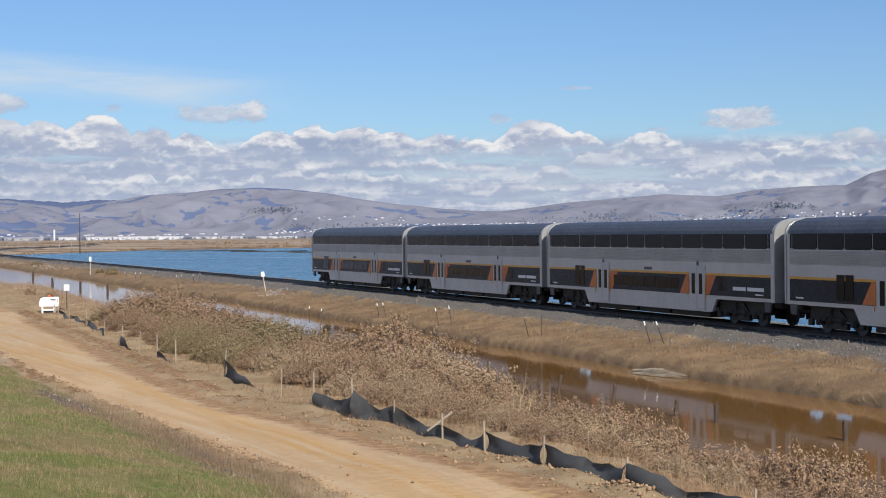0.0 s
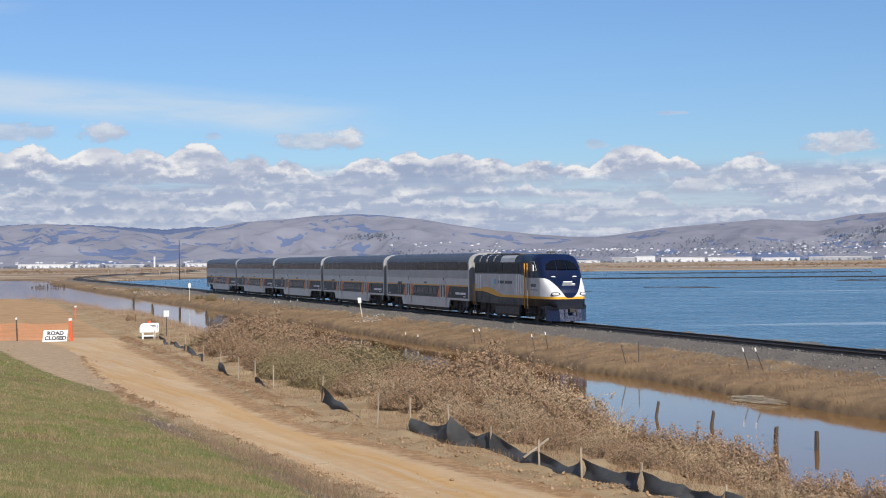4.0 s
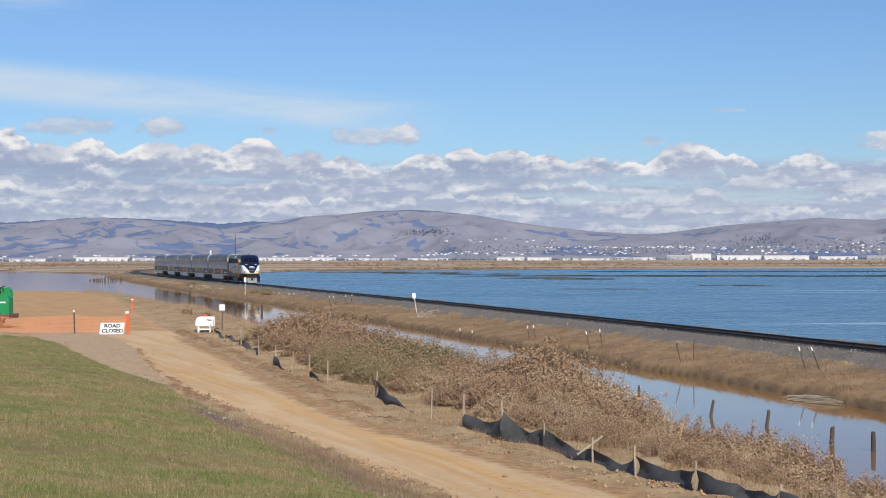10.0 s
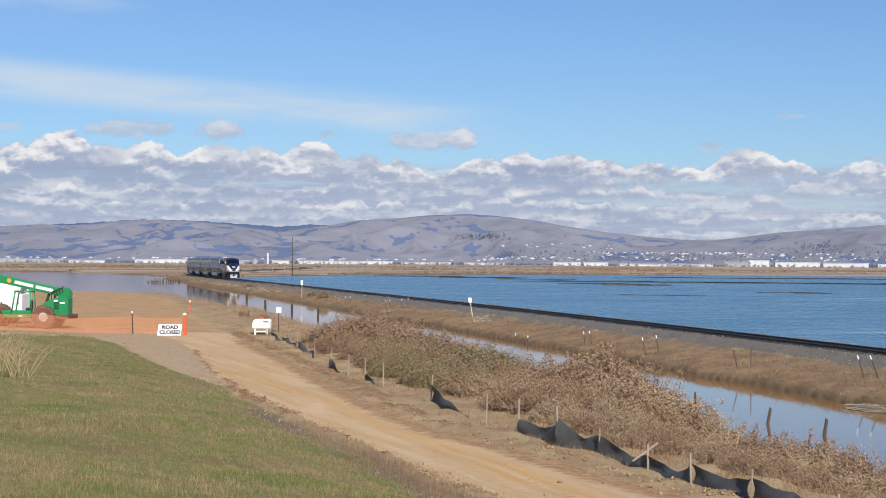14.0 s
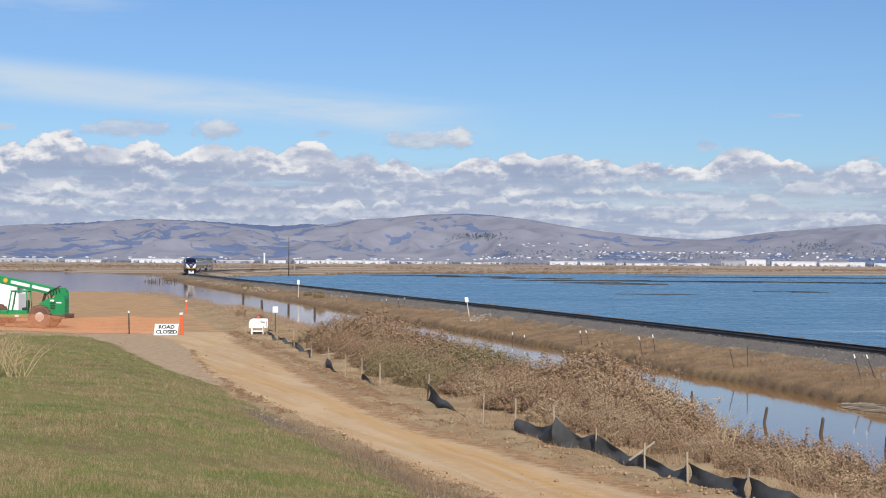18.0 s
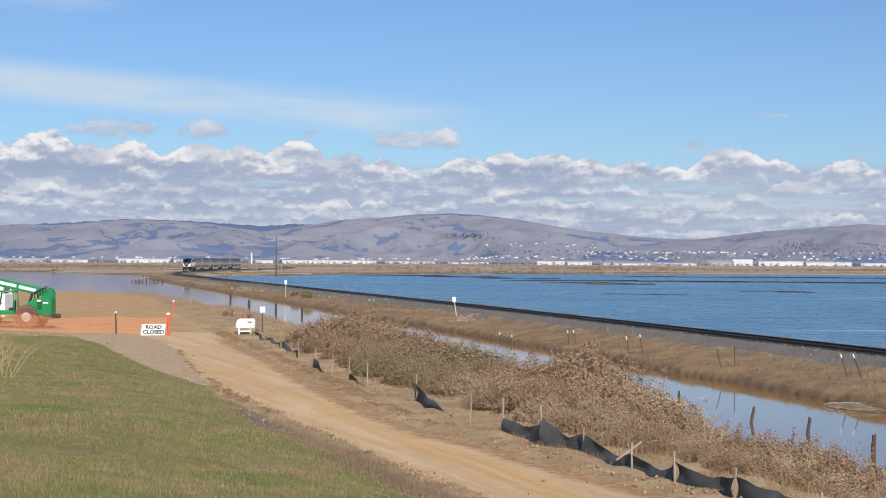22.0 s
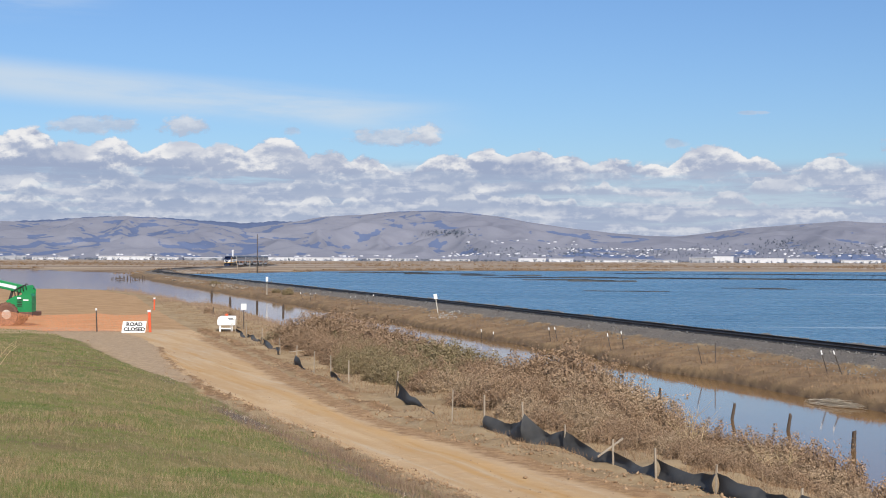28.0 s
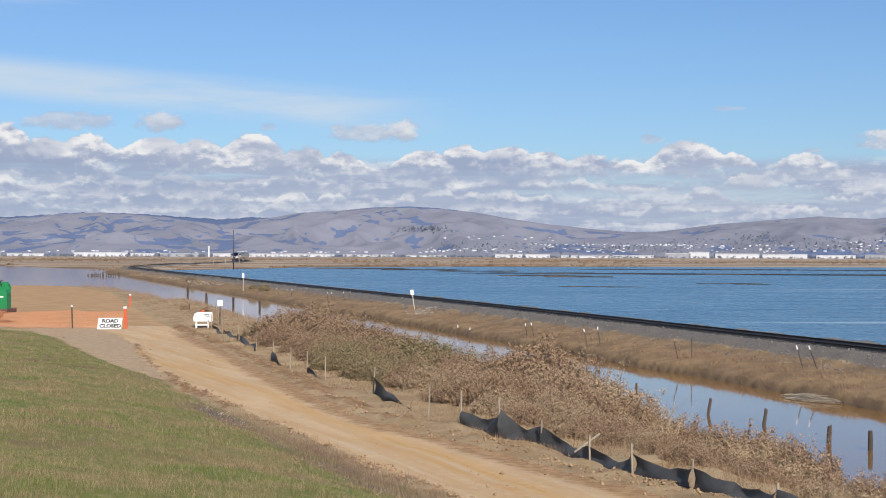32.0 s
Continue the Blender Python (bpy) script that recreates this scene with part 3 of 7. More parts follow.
def spread(lo, hi, fine_lo, fine_hi, step, grow):
    """Grid lines: close together in the middle, wider and wider outwards."""
    mid = list(np.arange(fine_lo, fine_hi + 1e-6, step))
    out, s, v = [], step, fine_hi
    while v < hi:
        s *= grow
        v += s
        out.append(min(v, hi))
    low, s, v = [], step, fine_lo
    while v > lo:
        s *= grow
        v -= s
        low.append(max(v, lo))
    return np.array(low[::-1] + mid + out)


def build_ground():
    gx, gy = spread(-3500, 3500, -30, 34, 0.28, 1.07), spread(-400, 4950, 10, 130, 0.38, 1.022)
    X, Y = np.meshgrid(gx, gy)
    z, kinds = ground_height(X.ravel(), Y.ravel())
    v = np.stack([X.ravel(), Y.ravel(), z], 1)
    nx, ny = len(gx), len(gy)
    i = (np.arange(ny - 1)[:, None] * nx + np.arange(nx - 1)).ravel()
    ob = mesh_object("ground", v, np.stack([i, i + 1, i + nx + 1, i + nx], 1), M_GROUND, True)
    for k, val in kinds.items():
        ob.data.attributes.new(k, "FLOAT", "POINT").data.foreach_set("value", np.asarray(val, dtype=np.float32))
    tagged(ob, "grassy levee, tan dirt road, dry banks and flat marsh", "ground", kind="structure")


def build_water():
    n = len(TX)
    for name, far, m, label in (("water_ditch", -1600, M_DITCH, "still brown ditch water mirroring the sky"), ("water_bay", 3200, M_BAY, "wind-ruffled blue pond water with painted glints")):
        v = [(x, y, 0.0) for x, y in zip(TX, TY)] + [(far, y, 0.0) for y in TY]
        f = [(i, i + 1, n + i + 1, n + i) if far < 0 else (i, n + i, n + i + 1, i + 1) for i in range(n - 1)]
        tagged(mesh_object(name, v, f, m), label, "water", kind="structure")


build_ground()
build_water()


# ---- hills ----
SKYLINE = [(-40, 0.9), (-25, 1.0), (-15.1, 1.08), (-13.7, 1.17), (-12.7, 1.13), (-11.4, 1.28), (-9.7, 1.37), (-8.3, 1.32), (-7.2, 1.2), (-5.6, 0.99),
           (-3.8, 1.24), (-2.8, 1.42), (-1.7, 1.47), (-0.3, 1.60), (0.9, 1.64), (1.9, 1.59), (3.3, 1.42), (4.3, 1.24), (5.8, 1.03), (7.2, 0.88),
           (8.3, 0.79), (9.3, 0.77), (10.1, 0.85), (11.6, 1.05), (12.9, 1.14), (15.0, 1.30), (16.8, 1.21), (18.1, 1.41), (19.6, 1.50), (21.1, 1.54),
           (21.9, 1.91), (22.6, 2.1), (27, 2.0), (45, 1.5)]


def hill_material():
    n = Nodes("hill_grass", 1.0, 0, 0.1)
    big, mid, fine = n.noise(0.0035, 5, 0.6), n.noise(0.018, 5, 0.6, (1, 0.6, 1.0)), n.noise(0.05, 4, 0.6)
    # distance haze is tinted into the grass as blue-grey
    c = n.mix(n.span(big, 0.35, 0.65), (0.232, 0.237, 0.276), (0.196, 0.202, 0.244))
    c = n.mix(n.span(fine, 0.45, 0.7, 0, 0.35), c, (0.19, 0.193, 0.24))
    # one dark blue for woods, slope shade and cloud shadow, haze included
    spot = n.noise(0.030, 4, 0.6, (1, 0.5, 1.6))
    wood_and_shade = n.math("ADD", n.math("MULTIPLY", n.attr("gully"), 0.42), n.math("MULTIPLY_ADD", mid, 0.75, n.attr("wood")))
    trees = n.span(n.math("MULTIPLY_ADD", spot, 0.6, wood_and_shade), 0.885, 0.93, 0, 0.85)
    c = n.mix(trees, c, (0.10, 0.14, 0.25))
    n.colour(c)
    n.bump(n.math("ADD", mid, n.math("MULTIPLY", fine, 0.4)), 0.2, 8.0)
    return n.m


HILL = []


def build_hills():
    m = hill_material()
    az = np.radians(np.arange(-38, 42, 0.09))
    E = np.interp(np.degrees(az), [p[0] for p in SKYLINE], [p[1] for p in SKYLINE])
    R0, R1 = 2900.0, 4550.0
    rows = np.linspace(0, 1, 120)
    A, K = np.meshgrid(az, rows)
    R = R0 + (R1 - R0) * K
    x, y = R * np.sin(A), R * np.cos(A)
    top = np.tan(np.radians(E))[None, :] * R1 + 6.0
    spur = 1 - np.abs(wave(x, y * 0.45, 0.011, 31))
    spur2 = 1 - np.abs(wave(x, y * 0.6, 0.021, 32))
    spur3 = 1 - np.abs(wave(x, y * 0.7, 0.045, 34))
    rise = 0.30 * ease(0.0, 0.35, K) + 0.70 * ease(0.25, 1.0, K)
    relief = (0.30 * (spur - 0.6) + 0.18 * (spur2 - 0.6) + 0.04 * (spur3 - 0.6)) * np.sin(np.pi * np.clip(K, 0, 1)) ** 0.7
    z = top * np.clip(rise + relief * 0.9, 0, None)
    limit = (R / R1) * (top - 6.0) * 0.985 + 6.0
    z = np.where(K < 0.97, np.minimum(z, limit), top * (1 + 0.006 * wave(x, y, 0.05, 33))) - 2.0 * (1 - K)
    ny, nx = A.shape
    v = np.stack([x.ravel(), y.ravel(), z.ravel()], 1)
    i = (np.arange(ny - 1)[:, None] * nx + np.arange(nx - 1)).ravel()
    HILL.extend((az, R[:, 0], z))
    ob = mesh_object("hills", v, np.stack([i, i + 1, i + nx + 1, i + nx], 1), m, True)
    # dark strips along the flanks of the spurs: woods with slope shade painted in
    strip = lambda k, at, wide: np.clip(1 - np.abs(k - at) / wide, 0, 1)
    g = 0.6 * strip(spur, 0.42, 0.20) + 0.45 * strip(spur2, 0.30, 0.22) + 0.3 * strip(spur3, 0.3, 0.3)
    B = np.degrees(A)
    wood = 0.075 * ease(-2, -6, B) + 0.07 * np.exp(-((B - 0.3) / 2.4) ** 2) * ease(0.45, 0.8, K) - 0.05 * ease(4, 8, B) + 0.10 * ease(12, 16, B) * ease(0.8, 0.4, K)
    ob.data.attributes.new("wood", "FLOAT", "POINT").data.foreach_set("value", wood.astype(np.float32).ravel())
    ob.data.attributes.new("gully", "FLOAT", "POINT").data.foreach_set("value", np.clip(g, 0, 1).astype(np.float32).ravel())
    tagged(ob, "bare dry hills in haze-blue tones, dark wooded and shaded gullies", "hills", kind="structure")


build_hills()


def build_far_ridge():
    """The range behind, seen in the saddles of the nearer hills; cloud shadow and haze are in its dark blue."""
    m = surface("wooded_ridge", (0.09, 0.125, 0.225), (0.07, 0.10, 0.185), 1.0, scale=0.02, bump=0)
    az = np.radians(np.arange(-24, 26, 0.1))
    E = np.interp(np.degrees(az), [-24, -12.2, -10.5, -8.5, -6.8, -5.6, -4.5, -3.6, -2.0, 8, 11, 14, 26], [0.6, 1.24, 1.37, 1.35, 1.24, 1.17, 1.26, 1.20, 0.9, 0.6, 0.8, 0.7, 0.6])
    v, f = [], []
    n = len(az)
    for r, k in ((4560.0, 0.3), (4700.0, 0.8), (4800.0, 1.0), (4880.0, 0.9)):
        z = 6 + np.tan(np.radians(E)) * 4800 * k + (0.9 * np.sin(np.degrees(az) * 9) + 0.7 * np.sin(np.degrees(az) * 23)) * k
        v += list(zip(r * np.sin(az), r * np.cos(az), z))
    for j in range(3):
        f += [(j * n + i, j * n + i + 1, (j + 1) * n + i + 1, (j + 1) * n + i) for i in range(n - 1)]
    tagged(mesh_object("far_ridge", v, f, m, True), "far range behind the bare hills, cloud shadow and haze painted in", "hills", kind="structure")


build_far_ridge()


# ---- railway ----
def sweep_track(name, profile, offset, material, s0, s1):
    """A profile (across, up) swept along the line."""
    s = np.arange(s0, s1, STEP)
    pts = np.array([on_track(v) for v in s])
    d = np.gradient(pts, axis=0)
    d /= np.hypot(d[:, 0], d[:, 1])[:, None]
    nrm = np.stack([d[:, 1], -d[:, 0]], 1)
    k = len(profile)
    v = [(p[0] + n[0] * (offset + a), p[1] + n[1] * (offset + a), RAIL_Z + b) for p, n in zip(pts, nrm) for a, b in profile]
    f = [(i * k + j, i * k + (j + 1) % k, (i + 1) * k + (j + 1) % k, (i + 1) * k + j) for i in range(len(s) - 1) for j in range(k)]
    return mesh_object(name, v, f, material)


RAIL_PROFILE = [(-0.075, -0.185), (0.075, -0.185), (0.075, -0.17), (0.012, -0.15), (0.012, -0.045), (0.037, -0.035), (0.037, 0.0), (-0.037, 0.0), (-0.037, -0.035), (-0.012, -0.045), (-0.012, -0.15), (-0.075, -0.17)]
track = thing("railway_track", "single railway track on grey ballast", "railway track", kind="structure")
for off in (-0.755, 0.755):
    o = sweep_track("rail", RAIL_PROFILE, off, M_STEEL, -100, 1100)
    o.parent = track




def build_ties():
    """Sleepers: those the camera sees best one by one, the rest in one piece."""
    bm = bmesh.new()
    block(bm, -1.3, 1.3, -0.115, 0.115, -0.36, -0.185, 0.012)
    first = None
    verts, faces = [], []
    corner = [(a, b, c) for a in (-1.3, 1.3) for b in (-0.115, 0.115) for c in (-0.36, -0.185)]
    quads = [(0, 1, 3, 2), (4, 6, 7, 5), (0, 4, 5, 1), (2, 3, 7, 6), (0, 2, 6, 4), (1, 5, 7, 3)]
    s, i = 20.0, 0
    while s < 700:
        m = pose_on_track(s, 2.0)
        if 60 <= s < 60 + 240 * 0.56:
            if first is None:
                first = part("sleeper", bm, M_TIE, track)
                first.matrix_basis = m
            else:
                share("sleeper", first, track, m)
        else:
            k = len(verts)
            verts += [m @ Vector(c) for c in corner]
            faces += [tuple(k + j for j in q) for q in quads]
        s += 0.56
        i += 1
    o = mesh_object("far_sleepers", verts, faces, M_TIE)
    o.parent = track
    o["kind"] = "stuff"
# ---- train ----
CAR, LOCO, SPEED, S0 = 25.91, 17.9, 28.0, -7.61
SLACK = (1.2, 0.8, 0.5, 0.3, 0.3)      # the couplings stretched a little


def livery_material():
    """Locomotive paint: silver sides, navy top and nose, an amber sweep over a charcoal base."""
    n = Nodes("locomotive_livery", 0.38, 0, 0.14)
    sp = n.t.nodes.new("ShaderNodeSeparateXYZ")
    n.t.links.new(n.co.outputs["Object"], sp.inputs[0])
    x, y, z = sp.outputs
    ax = n.math("ABSOLUTE", x)
    step = lambda v, at: n.span(v, at - 0.012 if isinstance(at, float) else at, at + 0.012 if isinstance(at, float) else at)
    low = n.math("MULTIPLY_ADD", n.span(y, 1.5, 6.5), 0.36, 1.64)                    # lower edge of the amber sweep
    over_low = n.span(n.math("SUBTRACT", z, low), -0.012, 0.012)
    band = n.math("MULTIPLY_ADD", n.math("MULTIPLY", n.span(y, 1.0, 4.0), n.span(y, 7.6, 4.5)), 0.26, 0.17)
    over_high = n.span(n.math("SUBTRACT", n.math("SUBTRACT", z, low), band), -0.012, 0.012)
    dirt = n.noise(1.2, 5, 0.65)
    silver = n.mix(n.span(dirt, 0.35, 0.65), (0.49, 0.495, 0.51), (0.42, 0.425, 0.44))
    navy = n.mix(n.span(dirt, 0.35, 0.65), (0.007, 0.014, 0.047), (0.006, 0.011, 0.036))
    side_top = n.math("MULTIPLY_ADD", n.span(y, -2.6, -4.2), -0.25, 3.34)            # navy comes down behind the cab
    nose_top = n.math("MULTIPLY_ADD", n.span(ax, 0.12, 1.40), 1.35, 1.72)            # and dips between the white cheeks
    nose = n.span(y, -6.85, -7.1)
    split = n.math("ADD", n.math("MULTIPLY", side_top, n.math("SUBTRACT", 1.0, nose)), n.math("MULTIPLY", nose_top, nose))
    top = n.span(n.math("SUBTRACT", z, split), -0.015, 0.015)
    c = n.mix(over_low, (0.014, 0.016, 0.024), (0.66, 0.36, 0.045))
    c = n.mix(over_high, c, n.mix(n.span(y, -6.4, -6.9), silver, (0.74, 0.74, 0.73)))
    navy = n.mix(n.span(y, -3.0, -2.6), navy, (0.012, 0.013, 0.017))
    c = n.mix(top, c, navy)
    hatch = n.math("MULTIPLY", n.span(z, 4.16, 4.2), n.math("MULTIPLY", n.span(y, -1.55, -1.5), n.span(y, 1.75, 1.7)))
    c = n.mix(n.math("MULTIPLY", hatch, 0.8), c, silver)                             # bare silver roof panels
    n.colour(c)
    n.rough(n.span(dirt, 0.3, 0.7, 0.3, 0.48))
    return n.m


M_LIVERY = livery_material()
M_FLUTE = surface("fluted_steel", (0.37, 0.37, 0.373), (0.31, 0.31, 0.313), 0.38, 0.5, scale=3, bump=0.02)
M_RUBBER = surface("black_rubber", (0.025, 0.025, 0.026), (0.04, 0.04, 0.04), 0.85)
M_LAMP = surface("lamp_glass", (0.75, 0.75, 0.72), (0.6, 0.6, 0.58), 0.12, 0.2, bump=0)
M_MARK = surface("white_lettering", (0.72, 0.73, 0.74), (0.66, 0.67, 0.68), 0.5, bump=0)
M_DARKMARK = surface("dark_lettering", (0.05, 0.055, 0.07), (0.04, 0.045, 0.06), 0.5, bump=0)
M_CYAN = surface("sky_blue_mark", (0.12, 0.42, 0.60), (0.10, 0.36, 0.52), 0.5, bump=0)
M_EDGE = surface("polished_end_frame", (0.44, 0.435, 0.425), (0.36, 0.355, 0.345), 0.4, 0.45, bump=0.02)
M_GRIME = surface("grimy_grey_steel", (0.105, 0.105, 0.11), (0.07, 0.068, 0.066), 0.6, 0.2)


def bogie(parent, y, wheelbase, radius):
    """A two-axle truck: frame, springs and four wheels."""
    bm = bmesh.new()
    for sx in (-1, 1):
        block(bm, sx * 1.16 - 0.07, sx * 1.16 + 0.07, -wheelbase / 2 - 0.42, wheelbase / 2 + 0.42, 0.52, 0.72, 0.03)
        for sy in (-1, 1):
            block(bm, sx * 1.16 - 0.12, sx * 1.16 + 0.12, sy * wheelbase / 2 - 0.17, sy * wheelbase / 2 + 0.17, 0.34, 0.66, 0.04)
            rod(bm, (sx * 1.2, sy * 0.42, 0.4), (sx * 1.2, sy * 0.42, 0.86), 0.12)
        block(bm, sx * 1.12 - 0.1, sx * 1.12 + 0.1, -0.75, 0.75, 0.22, 0.5, 0.03)
        block(bm, sx * 1.05 - 0.14, sx * 1.05 + 0.14, -wheelbase / 2 - 0.75, wheelbase / 2 + 0.75, 0.55, 1.1, 0.05)
        for sy in (-1, 1):
            block(bm, sx * 1.22 - 0.08, sx * 1.22 + 0.08, sy * (wheelbase / 2 + 0.62) - 0.16, sy * (wheelbase / 2 + 0.62) + 0.16, 0.3, 0.6, 0.03)
            rod(bm, (sx * 1.25, sy * wheelbase / 2, 0.46), (sx * 1.33, sy * wheelbase / 2, 0.46), 0.13, seg=10)
            rod(bm, (sx * 1.24, sy * 0.75, 0.62), (sx * 1.24, sy * 0.3, 1.0), 0.06)
    block(bm, -1.1, 1.1, -0.22, 0.22, 0.5, 0.95, 0.04)
    fr = part("bogie", bm, M_BLACK, parent)
    fr.matrix_basis = pose(0, y, 0)
    bm = bmesh.new()
    rod(bm, (-0.065, 0, 0), (0.065, 0, 0), radius, seg=20)
    rod(bm, (-0.085, 0, 0), (-0.06, 0, 0), radius + 0.025, seg=20)
    rod(bm, (0.06, 0, 0), (0.11, 0, 0), 0.14, seg=10)
    wheel = None
    for sy in (-1, 1):
        for sx in (-1, 1):
            m = pose(sx * 0.77, sy * wheelbase / 2, radius) @ (Matrix.Rotation(math.pi, 4, "Z") if sx < 0 else Matrix())
            if wheel is None:
                wheel = part("wheel", bm, M_GRIME, fr)
                wheel.matrix_basis = m
            else:
                share("wheel", wheel, fr, m)
    return fr


SIDE = [(1.52, 1.16), (1.53, 1.7), (1.53, 4.18), (1.50, 4.38), (1.38, 4.58), (1.12, 4.77), (0.70, 4.89), (0.0, 4.93)]


def shell_ring(y, grow=0.0):
    right = [((x + grow) if x else 0.0, y, z + (grow if z > 4.3 else 0)) for x, z in SIDE]
    left = [(-p[0], y, p[2]) for p in right[-2::-1]]
    return right + left


def coach():
    t = thing("passenger_coach", "silver double-deck coach, dark windows and orange door panels", "railway coach", "coaches of the train")
    # body and roof
    bm = bmesh.new()
    ys = [-12.62, -12.5, 12.5, 12.62]
    loft(bm, [[(p[0] * (0.985 if abs(y) > 12.6 else 1), p[1], p[2]) for p in shell_ring(y)] for y in ys])
    part("body", bm, M_SILVER, t)
    bm = bmesh.new()
    top = [(1.545, 4.24), (1.515, 4.39), (1.39, 4.595), (1.13, 4.785), (0.70, 4.905), (0.0, 4.945)]
    ring = lambda y: [(x, y, z) for x, z in top] + [(-x, y, z) for x, z in top[-2::-1]] + [(-1.42, y, 4.2), (1.42, y, 4.2)]
    loft(bm, [ring(-12.42), ring(12.42)], smooth=False)
    part("roof", bm, M_ROOF, t, "dull grey curved steel roof")
    # bright frame round each end
    for sy in (-1, 1):
        bm = bmesh.new()
        loft(bm, [shell_ring(sy * 12.57, 0.03), shell_ring(sy * 12.69, 0.03)])
        part("end_frame", bm, M_EDGE, t, "bright steel end frame")
        bm = bmesh.new()
        block(bm, -0.62, 0.62, min(sy * 12.66, sy * 13.15), max(sy * 12.66, sy * 13.15), 1.35, 3.6, 0.08)
        part("gangway_bellows", bm, M_RUBBER, t, "black rubber gangway bellows")
        bm = bmesh.new()
        block(bm, -0.2, 0.2, min(sy * 12.5, sy * 13.15), max(sy * 12.5, sy * 13.15), 0.72, 1.02, 0.05)
        block(bm, -1.1, 1.1, sy * 12.2 - 0.3, sy * 12.2 + 0.3, 0.88, 1.22, 0.05)
        part("coupler", bm, M_BLACK, t)
    # lower skirt between the bogies, cut back over them
    bm = bmesh.new()
    for sx in (-1, 1):
        x0, x1 = sx * 1.40, sx * 1.525
        prof = [(-7.45, 1.2), (-6.95, 0.52), (6.95, 0.52), (7.45, 1.2)]
        loft(bm, [[(x0, y, z) for y, z in prof], [(x1, y, z) for y, z in prof]])
    block(bm, -1.42, 1.42, -6.6, 6.6, 0.56, 0.75)
    part("skirt", bm, M_SILVER, t, "silver lower side skirt")
    bm = bmesh.new()
    for a, b in ((-6.3, -2.4), (-2.1, 1.2), (1.5, 6.3)):
        block(bm, -1.25, 1.25, a, b, 0.24, 0.56, 0.03)
    part("underfloor_gear", bm, M_BLACK, t)
    for sx in (-1, 1):
        for sy in (-1, 1):
            bm = bmesh.new()
            prof = [(sy * 11.75, 1.18), (sy * 11.8, 0.72), (sy * 12.25, 0.72), (sy * 12.3, 1.18)]
            loft(bm, [[(sx * 1.42, y, z) for y, z in prof], [(sx * 1.525, y, z) for y, z in prof]])
            part("end_step", bm, M_GRIME, t, "grimy steel end step")
    for sy in (-1, 1):
        bogie(t, sy * 9.15, 2.6, 0.46)
        bm = bmesh.new()
        block(bm, -1.35, 1.35, sy * 9.2 - 1.9, sy * 9.2 + 1.9, 1.1, 1.3, 0.03)
        part("bogie_well", bm, M_BLACK, t)
    flute = pane = None
    for sx in (-1, 1):
        turn = Matrix.Rotation(math.pi, 4, "Z") if sx > 0 else Matrix()
        # built for the -x side, turned round for the other
        if sx < 0:
            bm = bmesh.new()
            prof = [(-1.50, 2.86)]
            for i in range(7):
                z = 2.92 + i * 0.088
                prof += [(-1.532, z - 0.012), (-1.55, z), (-1.55, z + 0.042), (-1.532, z + 0.054)]
            prof += [(-1.50, 3.52)]
            loft(bm, [[(x, y, z) for x, z in prof] for y in (-12.3, 12.3)])
            flute = part("fluted_panel", bm, M_FLUTE, t, "horizontally fluted steel side")
            bm = bmesh.new()
            block(bm, -1.542, -1.50, -12.28, 12.28, 3.55, 4.23, 0.01)
            band = part("upper_window_band", bm, M_DARKGLASS, t, "dark continuous upper window band")
            bm = bmesh.new()
            block(bm, -0.014, 0.0, -0.96, 0.96, 0.0, 0.53, 0.006)
            bmesh.ops.translate(bm, verts=bm.verts[:], vec=(-1.542, 0, 3.63))
            pane = part("window_pane", bm, M_DARKGLASS, band)
            pane.matrix_basis = pose(0, -11.1, 0)
            for i in range(1, 12):
                share("window_pane", pane, band, pose(0, -11.1 + i * 2.018, 0))
            mulls = []
            bm = bmesh.new()
            block(bm, -1.553, -1.54, -0.014, 0.014, 3.56, 4.2)
            for i in range(13):
                m = pose(0, -12.13 + i * 2.018, 0)
                if not mulls:
                    mulls.append(part("mullion", bm, M_FLUTE, t))
                    mulls[0].matrix_basis = m
                else:
                    mulls.append(share("mullion", mulls[0], t, m))
            # small blocks added in place of the highlights below the panes
            bm = bmesh.new()
            block(bm, -1.562, -1.54, -0.10, 0.10, 3.545, 3.60)
            for i in range(13):
                m = pose(0, -12.13 + i * 2.018, 0)
                mulls.append(share("sash_clip", mulls[13], t, m) if i else part("sash_clip", bm, M_FLUTE, t, "small steel block standing in for a window highlight"))
                mulls[-1].matrix_basis = m
            bm = bmesh.new()
            block(bm, -1.545, -1.52, -12.3, 12.3, 2.27, 2.38)
            stripe = part("amber_stripe", bm, M_YELLOW, t, "amber stripe")
            bm = bmesh.new()
            block(bm, -1.54, -1.50, -12.3, 12.3, 1.33, 2.27)
            lower = part("lower_band", bm, M_CHAR, t, "charcoal blue lower window band")
            low_parts = []
            for y0 in (-3.7, -2.45, -1.2, 0.05, 1.3, 2.55):
                bm = bmesh.new()
                block(bm, -1.55, -1.54, y0, y0 + 1.15, 1.55, 2.10, 0.004)
                low_parts.append(part("lower_window", bm, M_DARKGLASS, lower))
            for y0, y1, z0, z1 in ((7.4, 7.98, 1.45, 2.52), (8.06, 8.64, 1.45, 2.52), (-8.0, -7.6, 1.55, 2.2)):
                bm = bmesh.new()
                block(bm, -1.556, -1.54, y0, y1, z0, z1, 0.004)
                low_parts.append(part("end_window", bm, M_DARKGLASS, lower))
